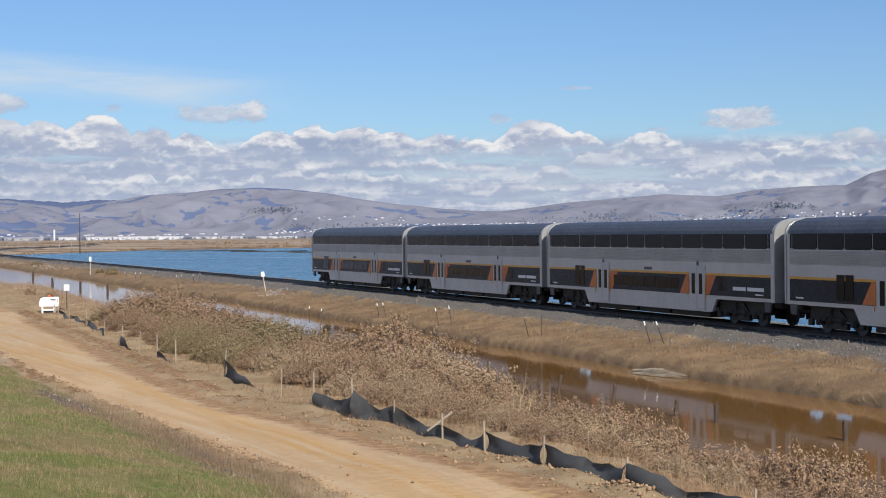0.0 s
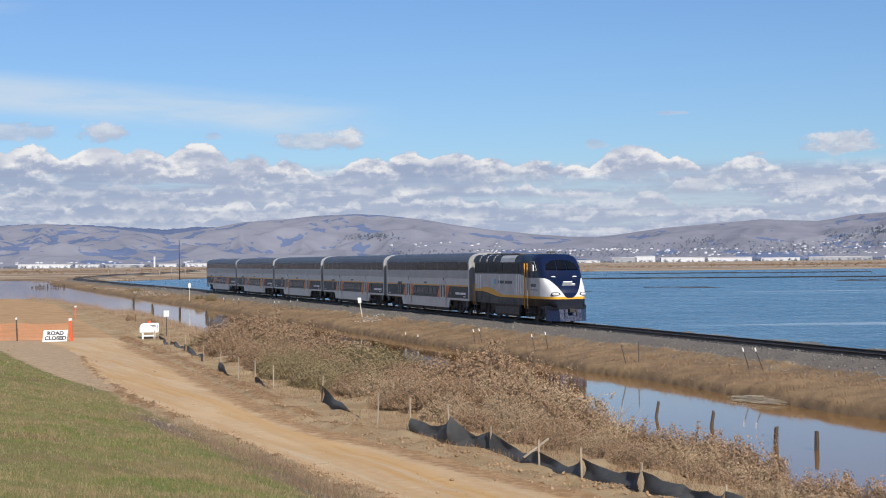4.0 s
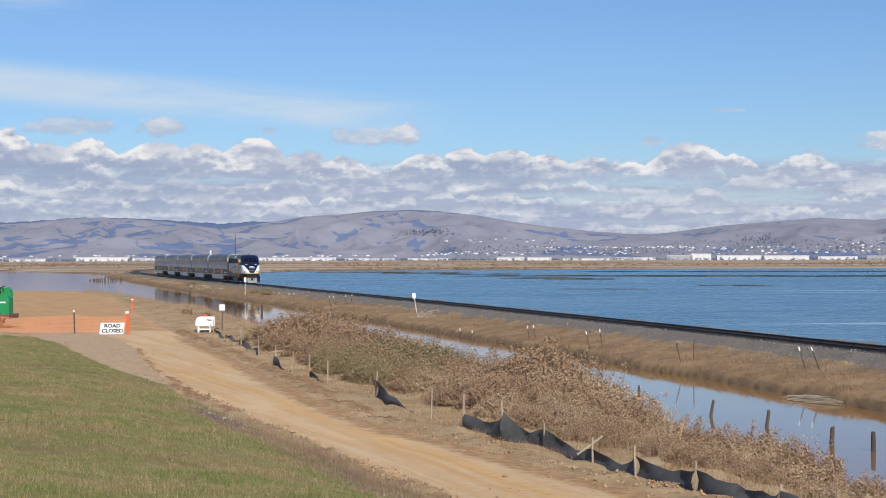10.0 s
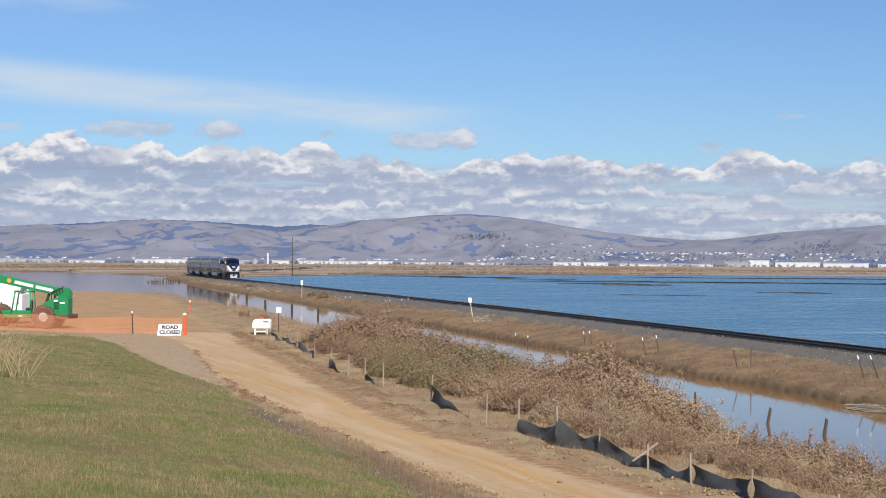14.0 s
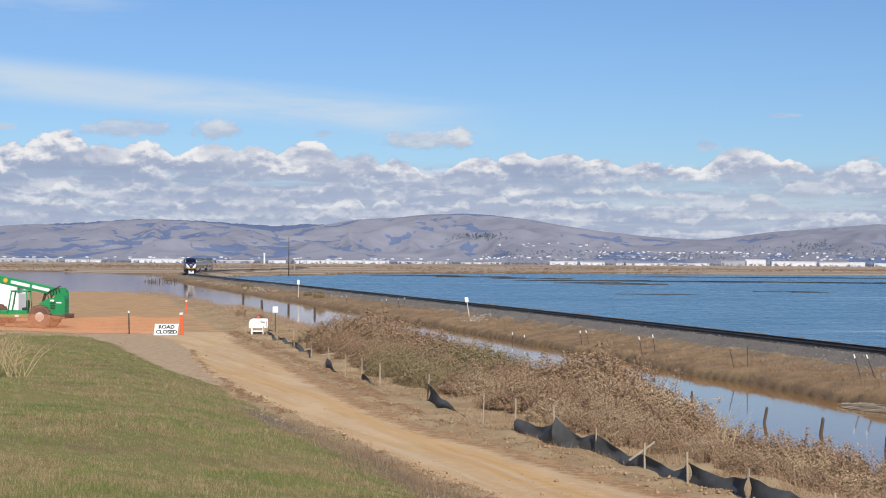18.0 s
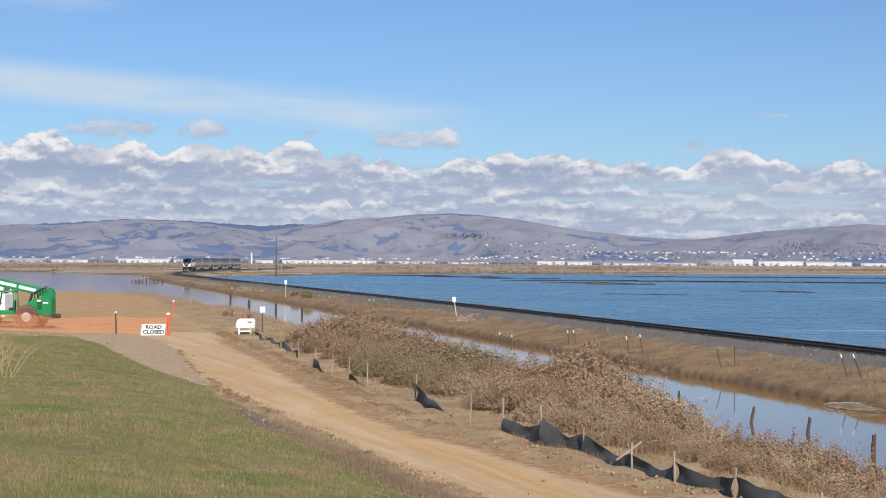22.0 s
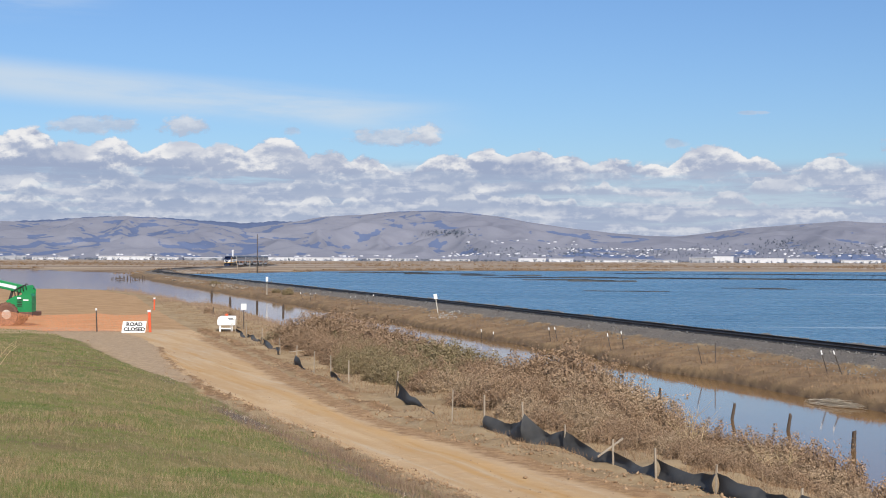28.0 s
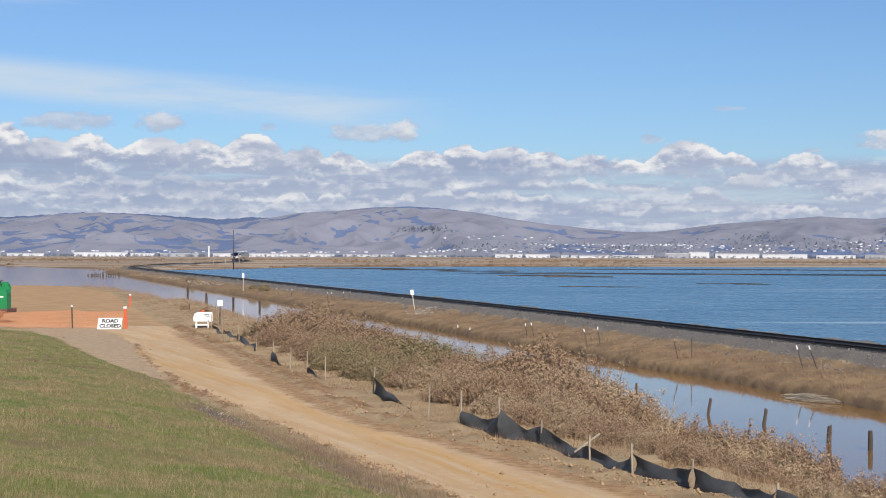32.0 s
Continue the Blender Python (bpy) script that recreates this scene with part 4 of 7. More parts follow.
            for y0, y1, z0, z1 in ((-10.15, -9.0, 1.62, 1.79), (-11.75, -10.3, 1.62, 1.79), (-11.7, -11.0, 1.44, 1.50), (11.2, 11.8, 1.44, 1.50)):
                bm = bmesh.new()
                block(bm, -1.548, -1.54, y0, y1, z0, z1)
                low_parts.append(part("lettering_bar", bm, M_MARK, lower, "white lettering bar"))
            bm = bmesh.new()
            block(bm, -1.556, -1.52, -0.75, 0.05, 2.44, 2.58, 0.005)
            for dy in (5.0, -5.6):
                block(bm, -1.545, -1.52, dy - 0.1, dy + 0.1, 2.72, 2.98, 0.005)
            vent = part("side_vent", bm, M_GRIME, t)
            patches = []
            for dy in (-5.6, 5.0):
                for d in (-1, 1):
                    bm = bmesh.new()
                    a, b, c = dy + d * 0.82, dy + d * 1.15, dy + d * 1.8
                    ring = [(a, 1.35), (c if d > 0 else b, 1.35), (b if d > 0 else c, 2.26), (a, 2.26)]
                    loft(bm, [[(-1.537, y, z) for y, z in ring], [(-1.546, y, z) for y, z in ring]])
                    patches.append(part("orange_panel", bm, M_ORANGE, t, "slanted orange panel"))
            doors = []
            for dy in (-5.6, 5.0):
                bm = bmesh.new()
                block(bm, -1.556, -1.46, dy - 0.80, dy + 0.80, 0.60, 2.72, 0.01)
                d0 = part("door_frame", bm, M_SILVER, t, "silver folding door frame")
                sub = []
                for k in (-1, 1):
                    bm = bmesh.new()
                    block(bm, -1.575, -1.55, dy + k * 0.36 - 0.33, dy + k * 0.36 + 0.33, 0.66, 2.62, 0.012)
                    sub.append(part("door_leaf", bm, M_SILVER, d0))
                    bm = bmesh.new()
                    block(bm, -1.585, -1.57, dy + k * 0.36 - 0.17, dy + k * 0.36 + 0.17, 1.35, 2.34, 0.006)
                    sub.append(part("door_window", bm, M_DARKGLASS, d0))
                for k in (-0.86, 0.86):
                    bm = bmesh.new()
                    rod(bm, (-1.60, dy + k, 1.1), (-1.60, dy + k, 2.1), 0.02, seg=6)
                    sub.append(part("grab_rail", bm, M_YELLOW, d0))
                doors.append((d0, sub))
            near_side = [flute, band, stripe, lower, vent] + patches + mulls
        else:
            for o in near_side:
                q = share(o.name.split(".")[0], o, t, turn @ o.matrix_basis)
                if "label" in o:
                    q["label"] = o["label"]
            lo2 = [o for o in t.children if o.name.startswith("lower_band")][-1]
            for o in low_parts:
                share(o.name.split(".")[0], o, lo2)
            for d0, sub in doors:
                q = share("door_frame", d0, t, turn)
                for o in sub:
                    share(o.name.split(".")[0], o, q)
    return t


def loco_ring(y, half, top, bottom, shoulder, lean=0.0):
    """A section of the locomotive's shell."""
    pts = [(half, bottom), (half + 0.0, bottom + (top - bottom) * 0.25), (half, bottom + (top - bottom) * 0.5), (half, top - shoulder * 1.15), (half - shoulder * 0.18, top - shoulder * 0.55),
           (half - shoulder * 0.55, top - shoulder * 0.18), (half - shoulder * 1.15, top), (0, top + 0.03)]
    r = [(x, y + lean * (z - bottom), z) for x, z in pts]
    return r + [(-p[0], p[1], p[2]) for p in r[-2::-1]]


def locomotive():
    t = thing("locomotive", "silver and navy diesel locomotive with amber sweep, trailing the train", "locomotive", "train")
    bm = bmesh.new()
    loft(bm, [loco_ring(y, h, tp, 1.12, s) for y, h, tp, s in ((8.10, 1.47, 4.62, 0.45), (8.0, 1.50, 4.68, 0.45), (7.6, 1.53, 4.74, 0.45), (-4.2, 1.53, 4.74, 0.45))])
    part("hull", bm, M_LIVERY, t, "silver hull with navy top and amber sweep")
    # cab and rounded nose
    bm = bmesh.new()
    secs = [(-4.2, 1.54, 4.74, 0.42), (-5.2, 1.54, 4.72, 0.45), (-6.0, 1.52, 4.64, 0.48), (-6.5, 1.50, 4.32, 0.5), (-6.92, 1.47, 3.72, 0.45), (-7.22, 1.44, 3.22, 0.42), (-7.6, 1.38, 3.0, 0.45), (-8.0, 1.28, 2.74, 0.5), (-8.35, 1.12, 2.40, 0.45), (-8.52, 0.92, 2.05, 0.35)]
    loft(bm, [loco_ring(y, h, tp, 1.12, s) for y, h, tp, s in secs], smooth=True)
    cab = part("cab", bm, M_LIVERY, t, "rounded cab with white cheeks and navy nose")
    # windscreen panes lie on the sloping front
    for sx in (-1, 1):
        bm = bmesh.new()
        q = [(sx * 0.38, -6.52, 4.26), (sx * 1.02, -6.45, 4.18), (sx * 1.18, -6.96, 3.62), (sx * 0.42, -7.03, 3.62)]
        nrm = Vector((0, -0.8, 0.6)) * 0.05
        loft(bm, [[Vector(p) + nrm * 0.2 for p in q], [Vector(p) + nrm * 1.5 for p in q]])
        part("windscreen", bm, M_DARKGLASS, cab, "dark windscreen pane")
        bm = bmesh.new()
        q = [(sx * 1.53, -6.2, 3.58), (sx * 1.53, -5.15, 3.58), (sx * 1.53, -5.15, 4.2), (sx * 1.53, -5.75, 4.2)]
        loft(bm, [[Vector(p) - Vector((sx * 0.05, 0, 0)) for p in q], [Vector(p) + Vector((sx * 0.03, 0, 0)) for p in q]])
        part("cab_window", bm, M_DARKGLASS, cab)
        bm = bmesh.new()
        for a, b in ((q[0], q[1]), (q[1], q[2]), (q[2], q[3]), (q[3], q[0])):
            rod(bm, Vector(a) + Vector((sx * 0.03, 0, 0)), Vector(b) + Vector((sx * 0.03, 0, 0)), 0.025, seg=6)
        part("window_frame", bm, M_EDGE, cab)
        bm = bmesh.new()
        block(bm, sx * 1.62 - 0.05, sx * 1.62 + 0.05, -5.75, -5.5, 3.55, 4.0, 0.03)
        part("mirror", bm, M_WHITE, cab)
        # headlight cluster in the cheek
        bm = bmesh.new()
        bmesh.ops.create_uvsphere(bm, u_segments=14, v_segments=8, radius=0.2, matrix=pose(sx * 1.0, -8.41, 1.97, 0, 0, sx * 32) @ Matrix.Diagonal((1.35, 0.6, 0.62, 1)))
        for f in bm.faces:
            f.smooth = True
        part("headlight", bm, M_LAMP, cab, "clear oval headlight")
        bm = bmesh.new()
        bmesh.ops.create_uvsphere(bm, u_segments=14, v_segments=8, radius=0.2, matrix=pose(sx * 0.97, -8.33, 1.97, 0, 0, sx * 32) @ Matrix.Diagonal((1.75, 0.6, 0.85, 1)))
        part("headlight_bezel", bm, M_CHAR, cab)
        bm = bmesh.new()
        block(bm, sx * 0.78 - 0.15, sx * 0.78 + 0.15, -7.40, -7.3, 3.14, 3.21, 0.01)
        part("number_board", bm, M_MARK, cab, "white number bar")
        # pairs of tall amber handrails
        for y0 in (-4.35, -3.75, 7.72, 8.14):
            bm = bmesh.new()
            z1 = 4.1 if y0 < 0 else 2.5
            rod(bm, (sx * 1.60, y0, 0.95), (sx * 1.60, y0, z1), 0.03, seg=6)
            for z in (1.0, z1 - 0.05):
                rod(bm, (sx * 1.50, y0, z), (sx * 1.60, y0, z), 0.02, seg=6)
            part("handrail", bm, M_YELLOW, t, "amber handrail")
        # bright vertical louvres on the sides
        for y0 in (7.3, 6.85, 6.4, 1.9, -1.9, -2.4, -2.9, -3.4):
            bm = bmesh.new()
            block(bm, min(sx * 1.52, sx * 1.585), max(sx * 1.52, sx * 1.585), y0 - 0.055, y0 + 0.055, 2.2 if y0 > 0 else 1.9, 3.25, 0.008)
            part("louvre", bm, M_WHITE, t)
        # dark grille panels under the roof
        for y0, y1 in ((4.9, 7.9), (1.2, 4.6), (-2.4, 0.9)):
            bm = bmesh.new()
            block(bm, min(sx * 1.51, sx * 1.545), max(sx * 1.51, sx * 1.545), y0, y1, 3.40, 4.12, 0.008)
            g = part("grille", bm, M_CHAR, t)
            bm = bmesh.new()
            k = int((y1 - y0) / 0.25)
            for i in range(k):
                block(bm, min(sx * 1.54, sx * 1.556), max(sx * 1.54, sx * 1.556), y0 + 0.1 + i * 0.25, y0 + 0.13 + i * 0.25, 3.45, 4.08)
            part("grille_slat", bm, M_CHAR, g)
        # lettering: plain bars in the colours of the writing
        bm = bmesh.new()
        block(bm, min(sx * 1.52, sx * 1.54), max(sx * 1.52, sx * 1.54), -0.9, 0.75, 2.62, 2.84)
        block(bm, min(sx * 1.52, sx * 1.54), max(sx * 1.52, sx * 1.54), 0.95, 2.3, 2.62, 2.84)
        part("lettering_bar", bm, M_DARKMARK, t)
        bm = bmesh.new()
        block(bm, min(sx * 1.52, sx * 1.54), max(sx * 1.52, sx * 1.54), 2.75, 3.25, 2.55, 2.95)
        part("blue_mark", bm, M_CYAN, t)
        bm = bmesh.new()
        block(bm, min(sx * 1.52, sx * 1.545), max(sx * 1.52, sx * 1.545), -5.9, -4.9, 2.45, 2.66)
        block(bm, min(sx * 1.52, sx * 1.545), max(sx * 1.52, sx * 1.545), -6.2, -4.9, 2.22, 2.27)
        part("number_bar", bm, M_DARKMARK, t)
        # steps
        for y0 in (-4.05, 7.9):
            bm = bmesh.new()
            for i in range(3):
                block(bm, min(sx * 1.25, sx * 1.52), max(sx * 1.25, sx * 1.52), y0 - 0.3, y0 + 0.3, 0.35 + i * 0.27, 0.39 + i * 0.27)
            for k in (-0.3, 0.3):
                block(bm, min(sx * 1.46, sx * 1.52), max(sx * 1.46, sx * 1.52), y0 + k - 0.02, y0 + k + 0.02, 0.33, 1.15)
            part("step_ladder", bm, M_GRIME, t)
    # arched radiator openings on the roof's edge, fans, horn
    for i, y0 in enumerate((7.4, 5.7, 4.0)):
        for sx in (-1, 1):
            q = [(sx * 1.54, 4.20), (sx * 1.50, 4.44), (sx * 1.36, 4.64), (sx * 1.10, 4.76)]
            for yy in (y0 - 0.74, y0 + 0.74):
                bm = bmesh.new()
                for a, b in zip(q, q[1:]):
                    rod(bm, (a[0], yy, a[1]), (b[0], yy, b[1]), 0.03, seg=6)
                part("radiator_rim", bm, M_FLUTE, t, "bright radiator opening rim")
            bm = bmesh.new()
            inner = [(x - sx * 0.10, z - 0.06) for x, z in q]
            loft(bm, [[(x, yy, z) for x, z in q] + [(x, yy, z) for x, z in inner[::-1]] for yy in (y0 - 0.66, y0 + 0.66)])
            bmesh.ops.translate(bm, verts=bm.verts[:], vec=(sx * 0.025, 0, 0.012))
            part("radiator_mesh", bm, M_CHAR, t)
        bm = bmesh.new()
        rod(bm, (0, y0, 4.74), (0, y0, 4.86), 0.66, seg=24)
        part("roof_fan", bm, M_GRIME, t)
    bm = bmesh.new()
    block(bm, -1.2, 1.2, -1.6, 2.4, 4.70, 4.84, 0.05)
    part("roof_hatch", bm, M_GRIME, t)
    bm = bmesh.new()
    block(bm, -0.95, 0.95, -7.3, 7.4, 0.34, 1.14, 0.05)
    part("drive_gear", bm, M_BLACK, t)
    bm = bmesh.new()
    for k in (-0.2, 0.0, 0.2):
        rod(bm, (k, -4.6, 4.86), (k, -5.05, 4.88), 0.04, 0.09, seg=8)
    part("horn", bm, M_GRIME, t)
    bm = bmesh.new()
    q = [(-0.30, -6.50, 4.29), (0.30, -6.50, 4.29), (0.33, -7.04, 3.62), (-0.33, -7.04, 3.62)]
    loft(bm, [[Vector(p) + Vector((0, -0.008, 0.006)) for p in q], [Vector(p) + Vector((0, -0.06, 0.045)) for p in q]])
    part("windscreen", bm, M_DARKGLASS, cab, "dark windscreen pane")
    # white shape on the nose, lower front, plough
    bm = bmesh.new()
    block(bm, -0.44, 0.24, -8.245, -8.14, 2.52, 2.90, 0.03, m=pose(0, -8.2, 2.62, 40, 0, 0) @ pose(0, 8.2, -2.62))
    block(bm, -0.14, 0.50, -8.24, -8.14, 2.32, 2.70, 0.03, m=pose(0, -8.2, 2.62, 40, 0, 0) @ pose(0, 8.2, -2.62))
    part("nose_mark", bm, M_MARK, cab, "plain white nose mark")
    bm = bmesh.new()
    prof = [(-1.42, -7.9), (-0.9, -8.55), (0.9, -8.55), (1.42, -7.9), (1.46, -6.6), (-1.46, -6.6)]
    loft(bm, [[(x, y, 0.98) for x, y in prof], [(x, y, 1.20) for x, y in prof]])
    part("front_sill", bm, M_CHAR, t)
    bm = bmesh.new()
    prof = lambda s, dy: [(-1.40 * s, -7.75), (-0.75 * s, -8.62 + dy), (0.75 * s, -8.62 + dy), (1.40 * s, -7.75), (1.36 * s, -7.55), (-1.36 * s, -7.55)]
    loft(bm, [[(x, y, 0.14) for x, y in prof(1.05, -0.12)], [(x, y, 1.08) for x, y in prof(1.05, 0.14)]])
    part("snowplough", bm, M_NAVY, t, "navy front plough")
    bm = bmesh.new()
    block(bm, -0.18, 0.18, -8.95, -8.4, 0.72, 1.0, 0.05)
    rod(bm, (0.4, -8.6, 0.95), (0.45, -8.7, 0.45), 0.03)
    rod(bm, (-0.4, -8.6, 0.95), (-0.45, -8.7, 0.45), 0.03)
    part("coupler", bm, M_BLACK, t)
    bm = bmesh.new()
    block(bm, -1.46, 1.46, -2.3, 3.3, 0.30, 1.14, 0.14)
    part("fuel_tank", bm, M_CHAR, t)
    bm = bmesh.new()
    for sx in (-1, 1):
        block(bm, sx * 1.43 - 0.06, sx * 1.43 + 0.06, -2.6, 3.6, 0.95, 1.16, 0.02)
        rod(bm, (sx * 1.3, -2.3, 0.62), (sx * 1.3, -2.3, 1.1), 0.2)
    part("underframe", bm, M_BLACK, t)
    bm = bmesh.new()
    block(bm, -0.62, 0.62, 8.05, 8.95, 1.35, 3.6, 0.08)
    part("gangway_bellows", bm, M_RUBBER, t)
    bogie(t, -5.6, 2.75, 0.51)
    bogie(t, 5.6, 2.75, 0.51)
    return t


loco = locomotive()
STRETCH = 1.005
for o in loco.children_recursive:
    if o.name.startswith("bogie"):
        o.matrix_basis = pose(0, o.matrix_basis.translation.y * STRETCH, 0)
    elif not o.name.startswith("wheel"):
        o.data.transform(Matrix.Diagonal((1, STRETCH, 1, 1)))
cars = [coach()]
for i in range(4):
    cars.append(copy_thing(cars[0], Matrix()))


def pose_on_track(s, half):
    a, b = on_track(s - half), on_track(s + half)
    yaw = math.degrees(math.atan2(b[1] - a[1], b[0] - a[0])) - 90
    return pose((a[0] + b[0]) / 2, (a[1] + b[1]) / 2, RAIL_Z, 0, 0, yaw)


build_ties()


# ---- plants ----
M_LEAF_BROWN = leafy("dry_bramble_leaves", [(0.325, 0.216, 0.135), (0.265, 0.172, 0.105), (0.375, 0.262, 0.168), (0.295, 0.195, 0.12)])
M_LEAF_RUST = leafy("rusty_bramble_leaves", [(0.285, 0.182, 0.112), (0.33, 0.225, 0.14), (0.22, 0.14, 0.085), (0.275, 0.178, 0.108)])
M_LEAF_GREEN = leafy("olive_bramble_leaves", [(0.16, 0.145, 0.065), (0.235, 0.185, 0.10), (0.30, 0.212, 0.128), (0.255, 0.19, 0.105)])
M_LEAF_PALE = leafy("bleached_weed", [(0.37, 0.265, 0.165), (0.32, 0.225, 0.14), (0.42, 0.31, 0.205), (0.34, 0.24, 0.15)])
M_TWIG = surface("dry_twigs", (0.19, 0.13, 0.085), (0.11, 0.075, 0.05), 0.9, scale=8)
M_STALK = surface("bleached_stalks", (0.48, 0.36, 0.20), (0.36, 0.26, 0.14), 0.85, scale=8)


def grass_material():
    """Short grass: green and straw in patches, a tone for each blade."""
    n = Nodes("levee_grass", 0.8, 0, 0.2)
    r, big, mid = n.rand(True), n.noise(0.30, 4, 0.6, (1, 1.3, 1), warp=1.0), n.noise(1.3, 5, 0.65)
    k = n.math("ADD", n.math("MULTIPLY", big, 0.62), n.math("MULTIPLY", mid, 0.38))
    green = n.mix(r, (0.095, 0.122, 0.030), (0.19, 0.208, 0.074))
    straw = n.mix(r, (0.155, 0.11, 0.058), (0.33, 0.255, 0.145))
    n.colour(n.mix(n.span(n.math("MULTIPLY_ADD", r, 0.12, k), 0.50, 0.62), green, straw))
    return n.m


M_GRASS = grass_material()
M_MAT = surface("bleached_reed_mat", (0.50, 0.43, 0.33), (0.40, 0.33, 0.24), 0.85, scale=8)
M_STRAW = leafy("dry_grass", [(0.36, 0.26, 0.135), (0.27, 0.185, 0.095), (0.44, 0.345, 0.20), (0.30, 0.20, 0.105)])
M_BANKGRASS = leafy("bank_grass", [(0.30, 0.19, 0.105), (0.25, 0.155, 0.086), (0.35, 0.235, 0.138), (0.18, 0.115, 0.072)])
M_REED = leafy("dead_reeds", [(0.30, 0.21, 0.145), (0.24, 0.165, 0.115), (0.36, 0.265, 0.185), (0.27, 0.185, 0.125)])
M_RUSTWEED = leafy("russet_weeds", [(0.175, 0.11, 0.074), (0.24, 0.16, 0.105), (0.32, 0.235, 0.155), (0.14, 0.09, 0.062)])


def leaves(points, normals, size, rs, spread_=0.9):
    """Small bent leaves at the points, facing roughly along the normals."""
    n = len(points)
    nr = normals + spread_ * rs.normal(size=(n, 3))
    nr /= np.linalg.norm(nr, axis=1)[:, None] + 1e-9
    a = np.cross(nr, rs.normal(size=(n, 3)))
    a /= np.linalg.norm(a, axis=1)[:, None] + 1e-9
    b = np.cross(nr, a)
    s = (size * rs.uniform(0.55, 1.35, n))[:, None]
    w = s * rs.uniform(0.35, 0.6, n)[:, None]
    v = np.stack([points - a * s, points + b * w + nr * s * 0.18 + a * s * 0.2, points + a * s * 0.9 - b * w], 1).reshape(-1, 3)
    return v, np.arange(n * 3).reshape(-1, 3)


def bramble(seed, material, count, leaf=0.030):
    """One bramble mound of unit size: arching shoots hung with clusters of leaves, dark between them. Returns its meshes."""
    rs = np.random.RandomState(seed)
    k = 420
    th, ph = rs.uniform(0, math.tau, k), np.arccos(rs.uniform(0.0, 1, k))
    swell = 0.80 + 0.13 * np.sin(th * 3 + seed) + 0.10 * np.sin(th * 5 + ph * 4 + seed * 2)
    rad = swell * rs.uniform(0.76, 1.08, k) * np.where(rs.uniform(size=k) < 0.10, 1.16, 1.0)
    tip = np.stack([np.sin(ph) * np.cos(th) * rad, np.sin(ph) * np.sin(th) * rad, np.cos(ph) * rad * 0.95 + 0.06], 1)
    root = tip * np.array([0.5, 0.5, 0.0]) + rs.normal(0, 0.06, (k, 3)) * np.array([1, 1, 0])
    mid = root * 0.35 + tip * 0.65 + np.array([0, 0, 0.10])
    pick = rs.randint(0, k, count)
    u = 1 - rs.uniform(0, 1, count) ** 1.4 * 0.6
    w = u[:, None]
    p = (1 - w) ** 2 * root[pick] + 2 * w * (1 - w) * mid[pick] + w * w * tip[pick]
    off = rs.normal(size=(count, 3)) * (0.036 + 0.05 * (1 - u))[:, None]
    p = p + off
    p[:, 2] = np.abs(p[:, 2])
    out = tip[pick] / (np.linalg.norm(tip[pick], axis=1)[:, None] + 1e-6)
    v, f = leaves(p, out * 0.7 + off * 12 + np.array([0, 0, 0.25]), leaf * (0.75 + 0.5 * u), rs)
    c = np.repeat(p, 3, axis=0)
    foliage = mesh_object("foliage", c + (v - c) * np.array([1, 1, 0.95]), f, material)
    bm = bmesh.new()
    for i in range(0, k, 2):
        e = Vector(tip[i]) * (0.99 if i % 6 else 1.07)
        rod(bm, root[i], mid[i], 0.008, 0.006, 3, False)
        rod(bm, mid[i], e, 0.006, 0.002, 3, False)
    canes = part("cane_tangle", bm, M_TWIG)
    return foliage, canes


